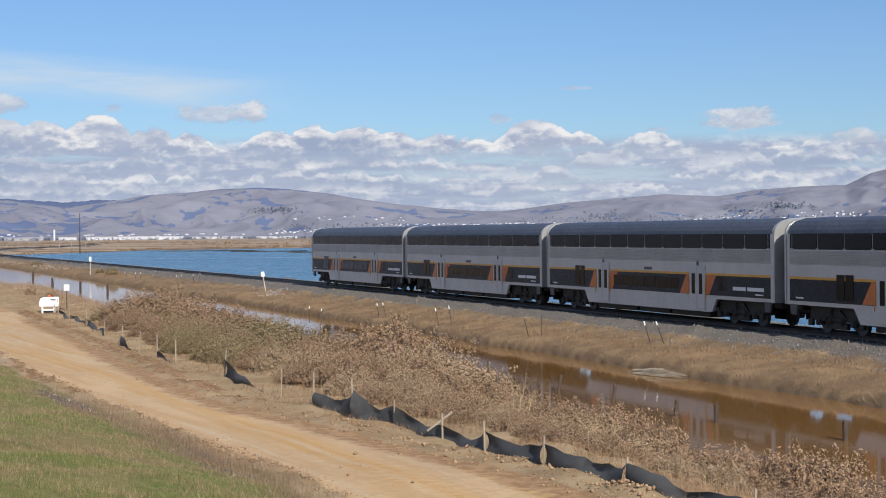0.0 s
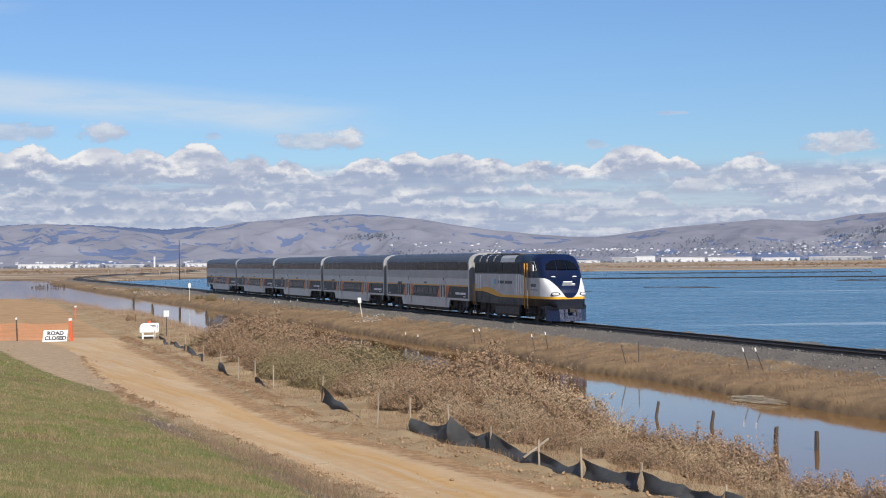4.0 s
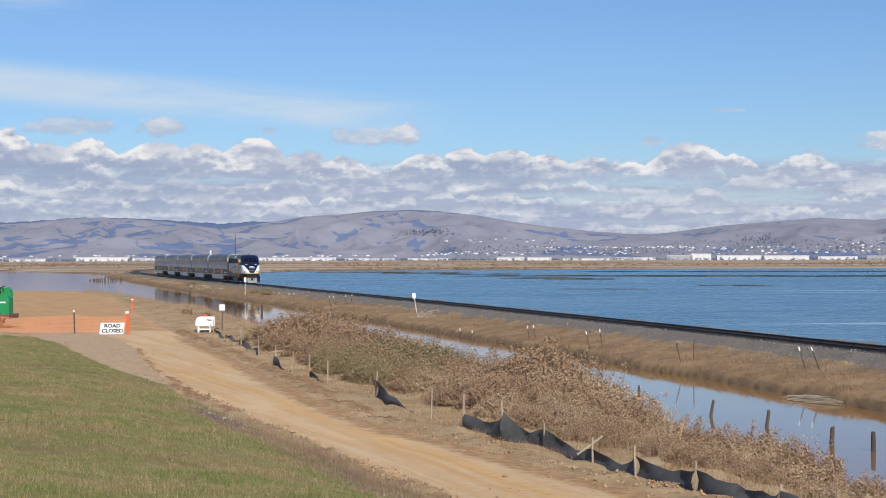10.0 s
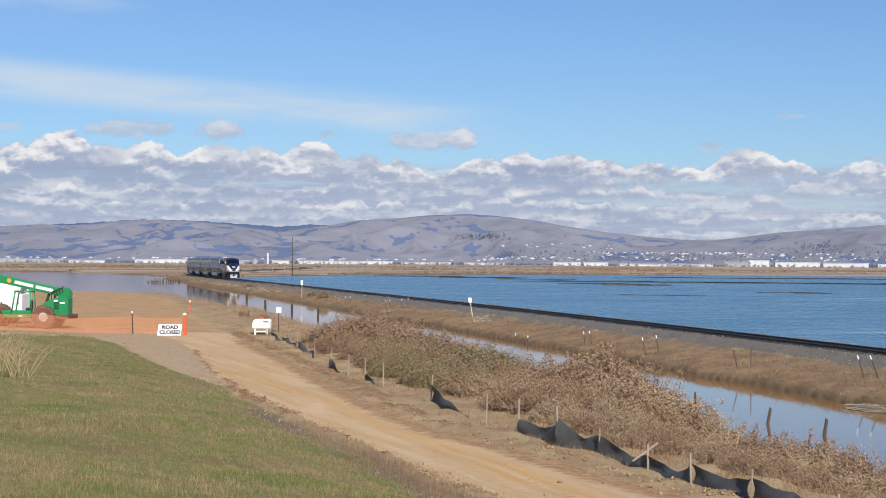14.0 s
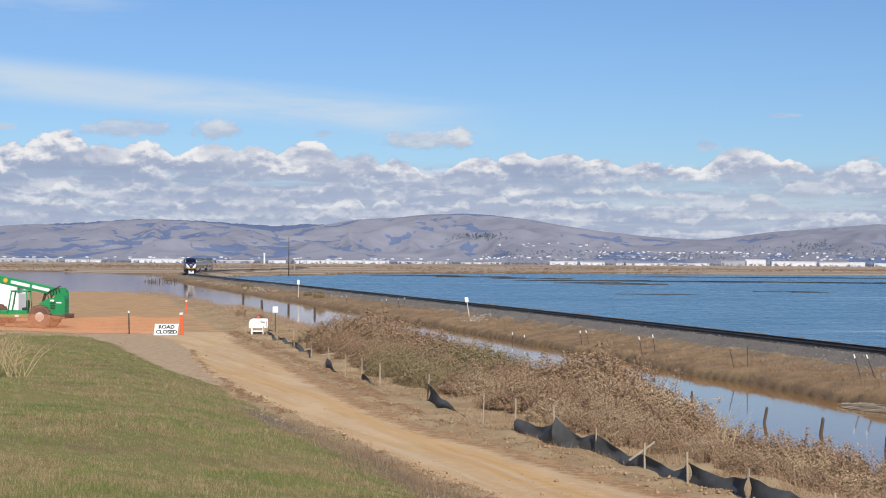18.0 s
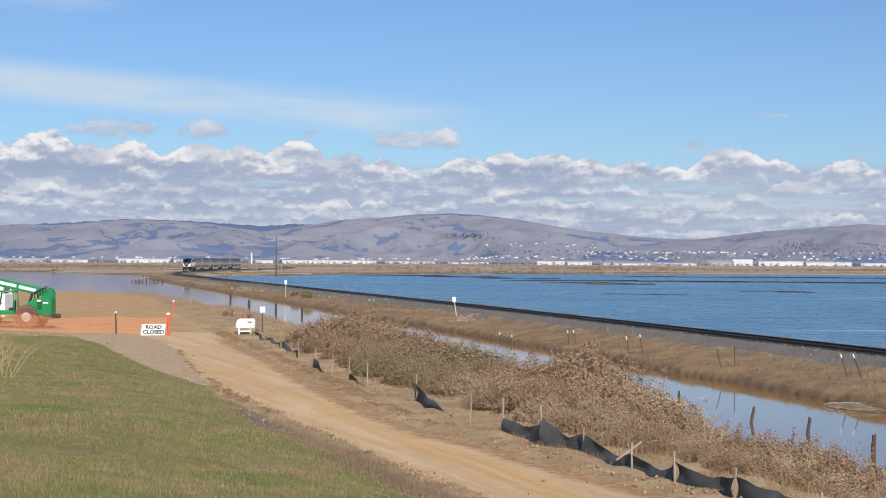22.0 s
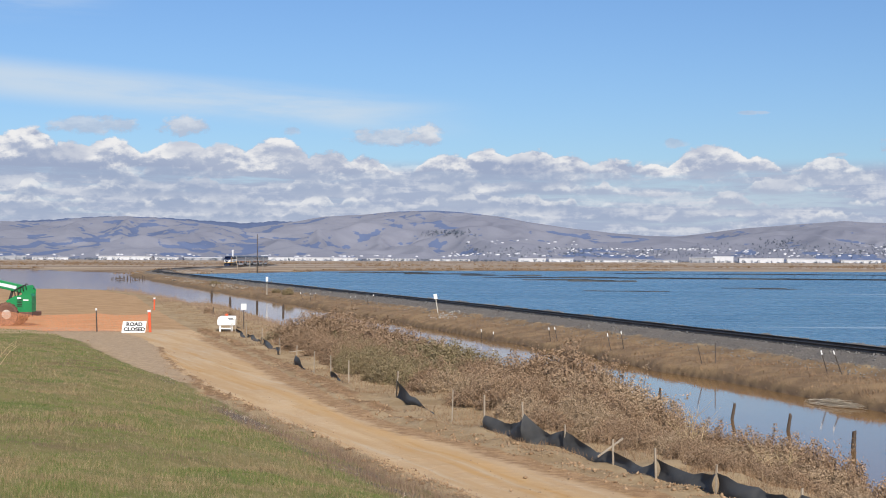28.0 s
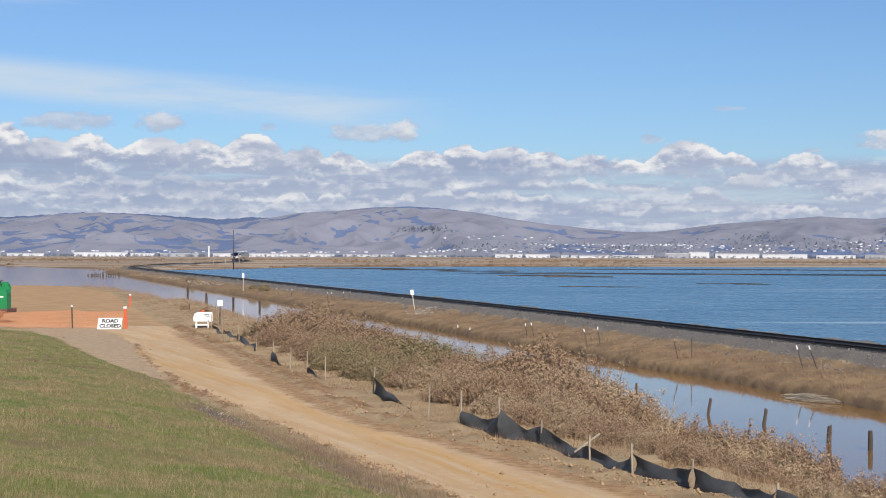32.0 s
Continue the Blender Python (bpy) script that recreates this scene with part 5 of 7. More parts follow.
def build_brambles():
    kinds = {"brown": [bramble(s, M_LEAF_BROWN, 24000, 0.021) for s in (11, 12, 13)], "rust": [bramble(s, M_LEAF_RUST, 24000, 0.021) for s in (14, 15)],
             "green": [bramble(s, M_LEAF_GREEN, 24000, 0.021) for s in (16, 17)], "pale": [bramble(s, M_LEAF_PALE, 24000, 0.0205) for s in (18, 19)]}
    words = {"brown": "tangled dry brown bramble bush on the ditch bank", "rust": "rusty brown bramble bush with withered leaves",
             "green": "bramble bush with olive green leaves among brown", "pale": "bleached dry weed bush beside the ditch"}
    # x, y, radius, top above the water, kind
    far_stand = [  # beyond the bend of the fence
        (-5.7, 83.8, 1.6, 2.1, "green"), (-4.5, 81.9, 2.1, 3.04, "brown"), (-3.2, 78.9, 2.1, 3.21, "brown"), (-2, 76, 2, 2.95, "rust"), (-0.9, 72, 2, 2.77, "rust"),
        (0.2, 68, 1.9, 2.58, "rust"), (1, 63, 1.9, 2.62, "green"), (-0.3, 62, 1.6, 2.41, "green"), (-1.9, 68, 1.6, 2.22, "rust"), (1.7, 58, 1.7, 2.66, "green"),
        (2.3, 55, 1.4, 2.4, "rust"), (0.7, 56, 1.4, 2.32, "green")]
    high_stand = [  # the tall clump at the water
        (3.2, 52.9, 1.5, 2.63, "brown"), (4, 51.8, 1.7, 3.06, "brown"), (4.8, 50.8, 1.8, 3.37, "brown"), (5.5, 49.7, 1.6, 3.05, "brown"), (6, 47.6, 1.5, 2.75, "pale"),
        (6.5, 46, 1.4, 2.45, "pale"), (6.8, 44.5, 1.1, 2.04, "brown"), (3.6, 47.9, 1.4, 2.3, "pale"), (4.7, 45.8, 1.5, 2.46, "brown"), (5.4, 44.2, 1.3, 2.14, "pale"),
        (2.5, 49.9, 1.1, 1.7, "rust")]
    low_stand = [  # low growth where the ditch widens
        (7.1, 40.4, 1.1, 1.85, "rust"), (7.5, 39.3, 1, 1.79, "rust"), (6.7, 41.5, 1, 1.6, "rust"), (8, 37.7, 1, 1.87, "brown"), (8.3, 36.1, 1, 1.94, "brown"),
        (8.6, 34.9, 1, 1.93, "brown"), (8.9, 33.9, 0.9, 1.88, "rust"), (7.2, 36.3, 0.9, 1.53, "pale"), (7.7, 34.1, 0.9, 1.62, "pale"), (6.2, 38.5, 0.9, 1.38, "pale"),
        (9.1, 30.2, 0.8, 1.82, "brown"), (9.9, 30.4, 1, 1.96, "brown"), (10.4, 29.7, 0.9, 1.79, "rust"), (11, 30, 1.1, 2.03, "brown"), (11.2, 28.9, 0.8, 1.71, "brown"),
        (11.4, 28.3, 0.8, 1.5, "rust"), (9.1, 27.5, 0.9, 1.68, "rust")]
    fence_side = [  # the side towards the fence
        (-5.3, 79, 1.4, 2.3, "brown"), (-4.3, 74.5, 1.5, 2.35, "rust"), (-3.2, 70, 1.5, 2.35, "rust"), (-2.2, 64.5, 1.5, 2.35, "rust"), (-1.2, 60, 1.4, 2.45, "green"),
        (-0.4, 55.5, 1.35, 2.45, "green"), (1, 52.3, 1.3, 2.3, "rust"), (2.2, 51.5, 1.3, 2.3, "brown"), (2.1, 47.2, 1.2, 2.1, "rust"), (3.2, 45.2, 1.3, 2.25, "brown"),
        (3.9, 43, 1.2, 2, "pale"), (4.9, 41, 1.1, 1.9, "pale"), (5.2, 38.8, 0.95, 1.75, "brown"), (6, 36.2, 0.9, 1.75, "pale"), (6.6, 33.8, 0.9, 1.75, "pale"),
        (7.4, 31.4, 0.9, 1.7, "brown"), (8.2, 29.6, 0.8, 1.65, "pale")]
    rows = far_stand + high_stand + low_stand + fence_side
    rows[:12] = [(x, y, r * 1.06, h + 0.30, k) for x, y, r, h, k in rows[:12]]
    rows += [(x - 0.5, y - 0.5, r, h + 0.12, "pale") for x, y, r, h, k in rows[23:34]]
    rs = random.Random(5)
    # growth that fills the slope between the fence and the crest
    light = {"brown": [bramble(s, M_LEAF_BROWN, 11000, 0.026) for s in (31, 32)], "rust": [bramble(33, M_LEAF_RUST, 11000, 0.026)],
             "green": [bramble(34, M_LEAF_GREEN, 11000, 0.026)], "pale": [bramble(35, M_LEAF_PALE, 11000, 0.026)]}
    crest_y, crest_z = (30, 34, 38, 41, 44.5, 46, 47.6, 49.7, 51, 53, 55, 58, 63, 68, 72, 76, 79, 82, 84), (1.85, 1.9, 1.85, 1.75, 2.1, 2.45, 2.75, 3.05, 3.2, 2.75, 2.45, 2.6, 2.62, 2.58, 2.77, 2.95, 3.2, 3.0, 2.1)
    crest = [(9.3, 30), (8.7, 34), (7.8, 37.7), (7.1, 40.4), (6.7, 44.5), (6.4, 46), (5.5, 49.7), (4.3, 52), (2.4, 55), (1.7, 58), (1, 63), (0.2, 68), (-0.9, 72), (-2, 76), (-3.2, 79), (-5, 83)]
    infill, y = [], 32.0
    while y < 81:
        x0, x1 = float(line_at(STAKES, y)) + 1.5, float(line_at(crest, y)) - 0.5
        n = max(1, int((x1 - x0) / (1.0 if y < 42 else 1.4)) + 1)
        for j in range(n):
            u = (j + 0.5) / n
            x, yy = x0 + (x1 - x0) * u + rs.uniform(-0.3, 0.3), y + rs.uniform(-0.5, 0.5)
            top = float(np.interp(yy + 2.0, crest_y, crest_z)) - 0.5 * (1 - u) - rs.uniform(0.1, 0.35)
            k = rs.choice(("rust", "green", "green", "brown") if 53 < y < 66 else ("rust", "brown", "brown", "green") if y >= 66 else ("brown", "brown", "pale", "rust"))
            g = max(ground_at(x, yy), 0.0)
            h = max(top, g + (0.5 if y < 42 else 0.8))
            infill.append((x, yy, min(1.3, max(0.6, (h - g) * rs.uniform(0.9, 1.15))), h, k))
        y += 1.1 if y < 42 else 1.5
    for x, y, r, h, k in infill:
        z = max(ground_at(x, y), 0.0)
        fo, ca = light[k][int(x * 7) % len(light[k])]
        t = thing("bramble_bush", words[k], "bush", "bushes along the ditch", at=pose(x, y, z - 0.08, 0, 0, rs.uniform(0, 360)) @ Matrix.Diagonal((r, r, (h - z) / 0.85, 1)))
        share("foliage", fo, t)
        share("cane_tangle", ca, t)
    for i, (x, y, r, h, k) in enumerate(rows):
        h += 0.32 if 22 < i < 34 else 0.0
        x, r = (x - 0.2, r * 0.85) if 40 <= i < 57 else (x, r * (1.2 if i > 22 else 1.08))
        z = float(ground_height(np.array([x]), np.array([y]))[0][0])
        fo, ca = kinds[k][i % len(kinds[k])]
        m = pose(x, y, max(z, 0.0) - 0.08, 0, 0, rs.uniform(0, 360)) @ Matrix.Diagonal((r, r, max(0.6 if 40 <= i < 57 else 0.35, (h - (0.12 if y < 43 else 0.0) - max(z, 0.0)) / (0.78 if 40 <= i < 57 else 0.90)), 1))
        t = thing("bramble_bush", words[k], "bush", "bushes along the ditch", at=m)
        share("foliage", fo, t)
        share("cane_tangle", ca, t)
    for pairs in (*kinds.values(), *light.values()):
        for fo, ca in pairs:
            bpy.data.objects.remove(fo)
            bpy.data.objects.remove(ca)


def blades(name, x, y, h, w, lean, material, seed, label, category="grass"):
    """Single blades standing on the ground, each one long thin triangle."""
    rs = np.random.RandomState(seed)
    n = len(x)
    z = ground_height(x, y)[0]
    keep = z > 0.02
    x, y, z, h, w = x[keep], y[keep], z[keep], h[keep], w[keep]
    n = len(x)
    a = rs.uniform(0, math.tau, n)
    b = rs.uniform(0, math.tau, n)
    dx, dy = np.cos(a) * w / 2, np.sin(a) * w / 2
    k = lean * rs.uniform(0.1, 1.0, n) * h
    lx, ly = np.cos(b) * k, np.sin(b) * k
    z = z - 0.02
    v = np.stack([np.stack([x - dx, y - dy, z], 1), np.stack([x + dx, y + dy, z], 1), np.stack([x + lx, y + ly, z + h], 1)], 1).reshape(-1, 3)
    f = np.arange(n * 3).reshape(-1, 3)
    return tagged(mesh_object(name, v, f, material), label, category, kind="stuff")


def fan(n, az0, az1, r0, r1, rs):
    """Points thinning out with the distance, as many per step of bearing and of the distance's logarithm."""
    a, r = np.radians(rs.uniform(az0, az1, n)), np.exp(rs.uniform(math.log(r0), math.log(r1), n))
    return r * np.sin(a), r * np.cos(a), r


def build_grass():
    rs = np.random.RandomState(3)
    x, y, r = fan(760000, -17, 14, 12, 98, rs)
    dl = side_of(ROAD_L, x, y)
    patch = wave(x, y, 0.5, 77) * 0.5 + wave(x, y, 1.7, 78) * 0.4
    m = (dl > 0.9 + 0.5 * wave(x, y, 0.8, 71)) & (rs.uniform(size=len(x)) > 1.15 * mulch_bed(dl, y))
    short = m & (rs.uniform(size=len(x)) < 0.80)
    blades("levee_grass", x[short], y[short], rs.uniform(0.035, 0.085, short.sum()) * (1 + 0.4 * np.clip(patch[short], -0.6, 1)), 0.008 * np.maximum(1, r[short] / 18), 0.8, M_GRASS, 21, "short green and browning grass on the levee")
    tall = m & (rs.uniform(size=len(x)) < 0.10) & (patch > 0.05)
    blades("levee_straw", x[tall], y[tall], rs.uniform(0.05, 0.16, tall.sum()), 0.005 * np.maximum(1, r[tall] / 20), 0.7, M_STRAW, 22, "pale dry grass among the green")
    # russet weeds along the foot of the levee
    y = rs.uniform(17, 64, 90000) ** 1.0
    x = line_at(ROAD_L, y) - rs.uniform(0.1, 3.0, len(y))
    dl = side_of(ROAD_L, x, y)
    m = rs.uniform(size=len(x)) < np.exp(-((dl - 1.25) / 0.8) ** 2) * ease(46, 33, y) * (1 - 0.85 * mulch_bed(dl, y)) * (0.25 + 0.65 * ease(-0.3, 0.5, wave(x, y, 0.9, 81) + 0.5 * wave(x, y, 2.4, 84)))
    blades("russet_weeds", x[m], y[m], rs.uniform(0.05, 0.34, m.sum()), 0.0065 * np.maximum(1, y[m] / 30), 0.45, M_RUSTWEED, 23, "russet dead weeds along the dirt road", "weeds")
    m = (dl > 0.8) & (dl < 2.2) & (rs.uniform(size=len(x)) < 0.006 + 0.06 * mulch_bed(dl, y))
    blades("white_stalks", x[m], y[m], rs.uniform(0.04, 0.09, m.sum()), np.full(m.sum(), 0.022), 5.0, M_MAT, 28, "broken bleached stalks lying on the mulch", "stalks")
    # dry grass between the road and the ditch
    x, y, r = fan(260000, -14, 24, 22, 170, rs)
    dr, sh = side_of(ROAD_R, x, y), side_of(SHORE, x, y)
    m = (dr < -0.9 - 0.4 * wave(x, y, 0.9, 72)) & (sh > 0.3) & (wave(x, y, 0.7, 73) > -0.5 - 0.25 * np.clip(-dr - 1.5, 0, 4))
    blades("ditch_bank_grass", x[m], y[m], rs.uniform(0.04, 0.17, m.sum()), 0.009 * np.maximum(1, r[m] / 24), 0.9, M_BANKGRASS, 24, "dry straw-coloured grass beside the ditch")
    x, y, r = fan(60000, -14, 30, 18, 60, rs)
    dr, sh = side_of(ROAD_R, x, y), side_of(SHORE, x, y)
    m = (dr < -2.3) & (sh > -0.3) & (rs.uniform(size=len(x)) < 0.6) & (wave(x, y, 0.8, 70) > -0.1)
    blades("bleached_stems", x[m], y[m], rs.uniform(0.12, 0.42, m.sum()) * np.where(rs.uniform(size=m.sum()) < 0.3, 1.8, 1), 0.006 * np.maximum(1, r[m] / 26), 0.55, M_LEAF_PALE, 25, "tall bleached dead stems beside the ditch", "weeds")
    # railway bank
    x, y, r = fan(330000, -14, 26, 50, 420, rs)
    d = side_of(TRACK_PTS, x, y)
    m = (d > 3.5 + 1.0 * wave(x, y, 0.45, 74) + 0.5 * wave(x, y, 1.3, 80)) & (d < 8.6)
    blades("railway_bank_grass", x[m], y[m], rs.uniform(0.05, 0.17, m.sum()), 0.020 * np.maximum(1, r[m] / 60), 1.5, M_BANKGRASS, 26, "dry tan grass on the railway bank")
    m = (d > 3.2) & (d < 7.4) & (wave(x, y, 1.1, 82) + 0.5 * wave(x, y, 2.9, 83) > 0.5) & (rs.uniform(size=len(x)) < 0.6)
    blades("bank_tufts", x[m], y[m], rs.uniform(0.12, 0.36, m.sum()), 0.022 * np.maximum(1, r[m] / 60), 0.9, M_BANKGRASS, 29, "taller tufts of dry grass on the railway bank")
    # reeds at the inlet beyond the road
    x, y = rs.uniform(-44, -8, 120000), rs.uniform(99, 222, 120000)
    sh, dr = side_of(SHORE, x, y), side_of(ROAD_R, x, y)
    m = (sh > 0.2) & (sh < 7.5) & (dr < -0.8) & (wave(x, y, 0.25, 76) + 0.6 * wave(x, y, 0.9, 75) > -0.15) & (rs.uniform(size=len(x)) < 0.6)
    blades("reeds", x[m], y[m], rs.uniform(0.15, 0.75, m.sum()) * np.where(rs.uniform(size=m.sum()) < 0.2, 1.25, 0.8), np.full(m.sum(), 0.030), 0.5, M_REED, 27, "tan dead reeds at the water's edge", "reeds")


build_brambles()
build_grass()


def dry_shrub(x, y, h, seed, label, n=26):
    """A leafless pale shrub: forked stems."""
    rs = random.Random(seed)
    z = float(ground_height(np.array([x]), np.array([y]))[0][0])
    t = thing("dry_shrub", label, "shrub", at=pose(x, y, z - 0.03))
    for i in range(n):
        bm = bmesh.new()
        a, k = rs.uniform(0, math.tau), rs.uniform(0.15, 0.75)
        p = Vector((rs.uniform(-0.25, 0.25), rs.uniform(-0.25, 0.25), 0))
        e = p + Vector((math.cos(a) * k * h, math.sin(a) * k * h, h * rs.uniform(0.6, 1.0)))
        m = p.lerp(e, 0.5) + Vector((0, 0, 0.12 * h))
        rod(bm, p, m, 0.010, 0.007, 5, False)
        rod(bm, m, e, 0.007, 0.003, 5, False)
        for j in range(7):
            q = p.lerp(m, rs.uniform(0.5, 1)) if j < 2 else m.lerp(e, rs.uniform(0, 0.8))
            rod(bm, q, q + Vector((rs.uniform(-0.3, 0.3), rs.uniform(-0.3, 0.3), rs.uniform(0.1, 0.35))) * h, 0.004, 0.002, 4, False)
        part("stem", bm, M_STALK, t)


dry_shrub(-10.6, 41.5, 1.15, 1, "pale leafless shrub on the levee grass", 18)
dry_shrub(-11.8, 43.5, 1.0, 2, "pale leafless shrub on the levee grass", 14)
dry_shrub(6.6, 38.0, 1.3, 3, "bleached dead stalks leaning beside the ditch", 9)
dry_shrub(11.3, 30.6, 1.6, 4, "bleached dead stalks leaning beside the ditch", 7)
dry_shrub(7.6, 34.0, 1.0, 6, "bleached dead stalks leaning beside the ditch", 12)


# ---- stones ----
def stones(name, x, y, size, material, seed, label, sink=0.25):
    """Angular stones lying on the ground, all in one piece."""
    rs = np.random.RandomState(seed)
    z = ground_height(x, y)[0]
    n = len(x)
    base = np.array([(1, 0, 0), (-1, 0, 0), (0, 1, 0), (0, -1, 0), (0, 0, 0.8), (0, 0, -0.8)], float)
    v = base[None] * rs.uniform(0.55, 1.15, (n, 6, 1)) + rs.uniform(-0.25, 0.25, (n, 6, 3))
    a = rs.uniform(0, math.tau, n)
    ca, sa = np.cos(a)[:, None], np.sin(a)[:, None]
    v = np.stack([v[..., 0] * ca - v[..., 1] * sa, v[..., 0] * sa + v[..., 1] * ca, v[..., 2]], 2)
    v = v * size[:, None, None] + np.stack([x, y, z + size * sink], 1)[:, None]
    tri = np.array([(0, 2, 4), (2, 1, 4), (1, 3, 4), (3, 0, 4), (2, 0, 5), (1, 2, 5), (3, 1, 5), (0, 3, 5)])
    f = (np.arange(n)[:, None, None] * 6 + tri[None]).reshape(-1, 3)
    return tagged(mesh_object(name, v.reshape(-1, 3), f, material), label, "stones", kind="stuff")


def stone_material(name, a, b, c):
    n = Nodes(name, 0.9, 0, 0.3)
    r = n.rand(True)
    n.colour(n.mix(n.span(r, 0.6, 1.0), n.mix(n.span(r, 0, 0.6), a, b), c))
    return n.m


M_BALLAST = stone_material("ballast_stone", (0.10, 0.095, 0.09), (0.20, 0.19, 0.175), (0.27, 0.25, 0.22))
M_CLOD = stone_material("dirt_clods", (0.29, 0.185, 0.105), (0.38, 0.26, 0.155), (0.22, 0.135, 0.075))
M_BANKSTONE = stone_material("weathered_bank_stone", (0.30, 0.245, 0.185), (0.22, 0.175, 0.13), (0.36, 0.30, 0.235))
M_RUBBLE = stone_material("pale_rubble", (0.38, 0.35, 0.31), (0.27, 0.25, 0.225), (0.46, 0.43, 0.39))


def build_stones():
    rs = np.random.RandomState(8)
    x, y, r = fan(90000, -14, 30, 50, 330, rs)
    d = side_of(TRACK_PTS, x, y)
    m = (np.abs(d) < 4.3) & (np.abs(d) > 0.95)
    x, y, r = x[m], y[m], r[m]
    stones("ballast_stones", x, y, rs.uniform(0.03, 0.075, len(x)) * np.maximum(1, r / 110), M_BALLAST, 1, "loose grey ballast stones beside the track")
    x, y, r = fan(190000, -12, 16, 24, 110, rs)
    dl, dr = side_of(ROAD_L, x, y), side_of(ROAD_R, x, y)
    p = np.exp(-((dl - 0.1) / 0.25) ** 2) * 0.9 * ease(62, 52, y) + apron(dl, y)[1] * 0.9 + np.exp(-((dr + 0.4) / 0.45) ** 2) * 0.75 + 0.006 * ((dl < 0) & (dr > 0))
    m = rs.uniform(size=len(x)) < p * (0.4 + 0.6 * (wave(x, y, 0.6, 79) > -0.1))
    stones("dirt_clods", x[m], y[m], rs.uniform(0.008, 0.026, m.sum()) * np.where(rs.uniform(size=m.sum()) < 0.12, 2.4, 1), M_CLOD, 2, "brown clods graded to the edges of the dirt road")
    x, y = rs.normal(3.6, 0.7, 90), rs.normal(146.0, 3.0, 90)
    stones("pale_rubble", x, y, rs.uniform(0.05, 0.15, 90), M_RUBBLE, 3, "pale rubble tipped on the railway bank")
    s = rs.uniform(270, 410, 330)
    s = s[wave(s, s * 0, 0.25, 66) > 0.1]
    off = rs.uniform(4.2, 7.0, len(s))
    stones("bank_rubble", np.interp(s, TS, TX) - off, np.interp(s, TS, TY) - off * 0.2, rs.uniform(0.08, 0.34, len(s)), M_BANKSTONE, 5, "pale broken rubble on the bend of the railway bank")
    s = np.concatenate([rs.uniform(90, 600, 1500)])
    px, py = np.interp(s, TS, TX), np.interp(s, TS, TY)
    off = rs.uniform(3.8, 6.2, len(s))
    stones("riprap", px + off, py + off * 0.25, rs.uniform(0.10, 0.28, len(s)), M_BALLAST, 4, "dark riprap along the pond's edge")


build_stones()


# ---- silt fence ----
M_CLOTH = surface("black_geotextile", (0.040, 0.041, 0.043), (0.075, 0.074, 0.072), 0.75, scale=2, bump=0.2)
M_WOOD = surface("weathered_wood", (0.36, 0.30, 0.23), (0.24, 0.19, 0.14), 0.9, scale=6, stretch=(4, 4, 0.6))
M_PILE = surface("wet_dark_timber", (0.085, 0.06, 0.042), (0.045, 0.032, 0.024), 0.8, scale=5, stretch=(4, 4, 0.5), bump=0.4)
UP = [0.2, 0.22, 0.34, 0.25, 0.48, 0.1, 0.26, 0.25, 0.46, 0.1, 0.3, 0.66, 0.42, 0.28, 0.38, 0.38, 0.34, 0.34]


def build_silt_fence():
    t = thing("silt_fence", "sagging black silt fence on wooden stakes along the road", "fence")
    rs = random.Random(4)
    tops = []
    for i, ((x, y), h) in enumerate(zip(STAKES, UP)):
        z = float(ground_height(np.array([x]), np.array([y]))[0][0])
        lean = Vector((rs.uniform(-0.07, 0.07), rs.uniform(-0.07, 0.07), 0))
        bm = bmesh.new()
        block(bm, -0.020, 0.020, -0.014, 0.014, -0.2, (max(h * 1.1, 0.62) + 0.14 if i < 12 else h + 0.16) + rs.uniform(-0.06, 0.08), 0.003)
        o = part("stake", bm, M_WOOD, t)
        o.matrix_basis = pose(x, y, z, math.degrees(lean.y), math.degrees(lean.x), rs.uniform(0, 90))
        tops.append((Vector((x, y, z)), h))
    for i, ((a, ha), (b, hb)) in enumerate(zip(tops, tops[1:])):
        span = (b - a).length
        cols = max(8, int(span / 0.3))
        sag = rs.uniform(0.46, 0.62) if i > 9 else 0.72
        if i in (3, 5, 7, 9):
            continue
        side = Vector((-(b - a).y, (b - a).x, 0)).normalized()
        v, f = [], []
        for c in range(cols + 1):
            u = c / cols
            p = a.lerp(b, u)
            gz = float(ground_height(np.array([p.x]), np.array([p.y]))[0][0])
            k = 1 - (2 * u - 1) ** 2
            h = (ha + (hb - ha) * u) * (1 - sag * (1 - abs(2 * u - 1) ** 1.4)) + 0.01 * rs.uniform(-1, 1)
            if i in (4, 6, 8):          # torn loose from the next stake
                h = ha * (1.1 if i == 8 else 0.9) * max(0.0, 1 - u / 0.55) ** 0.8
            for j in range(5):
                w = j / 4
                k = 0 if i in (4, 6, 8) else k
                bulge = 0.10 * math.sin(w * math.pi) * math.sin(u * 9 + i) + 0.22 * k * w * rs.uniform(0.7, 1.0)
                v.append((p.x + side.x * bulge, p.y + side.y * bulge, gz - 0.04 + w * (h + 0.04)))
        for c in range(cols):
            for j in range(4):
                q = c * 5 + j
                f.append((q, q + 5, q + 6, q + 1))
        o = mesh_object("fabric", v, f, M_CLOTH, True)
        o.parent = t
    # a broken white batten lies over the cloth
    for x, y, tilt in ((4.0, 34.2, 62), (-5.1, 71.5, 85)):
        z = float(ground_height(np.array([x]), np.array([y]))[0][0])
        bm = bmesh.new()
        block(bm, -0.02, 0.02, -0.015, 0.015, 0, 0.75, 0.003)
        o = part("broken_batten", bm, M_WOOD, t)
        o.matrix_basis = pose(x, y, z + 0.12, 0, tilt, 30)


build_silt_fence()


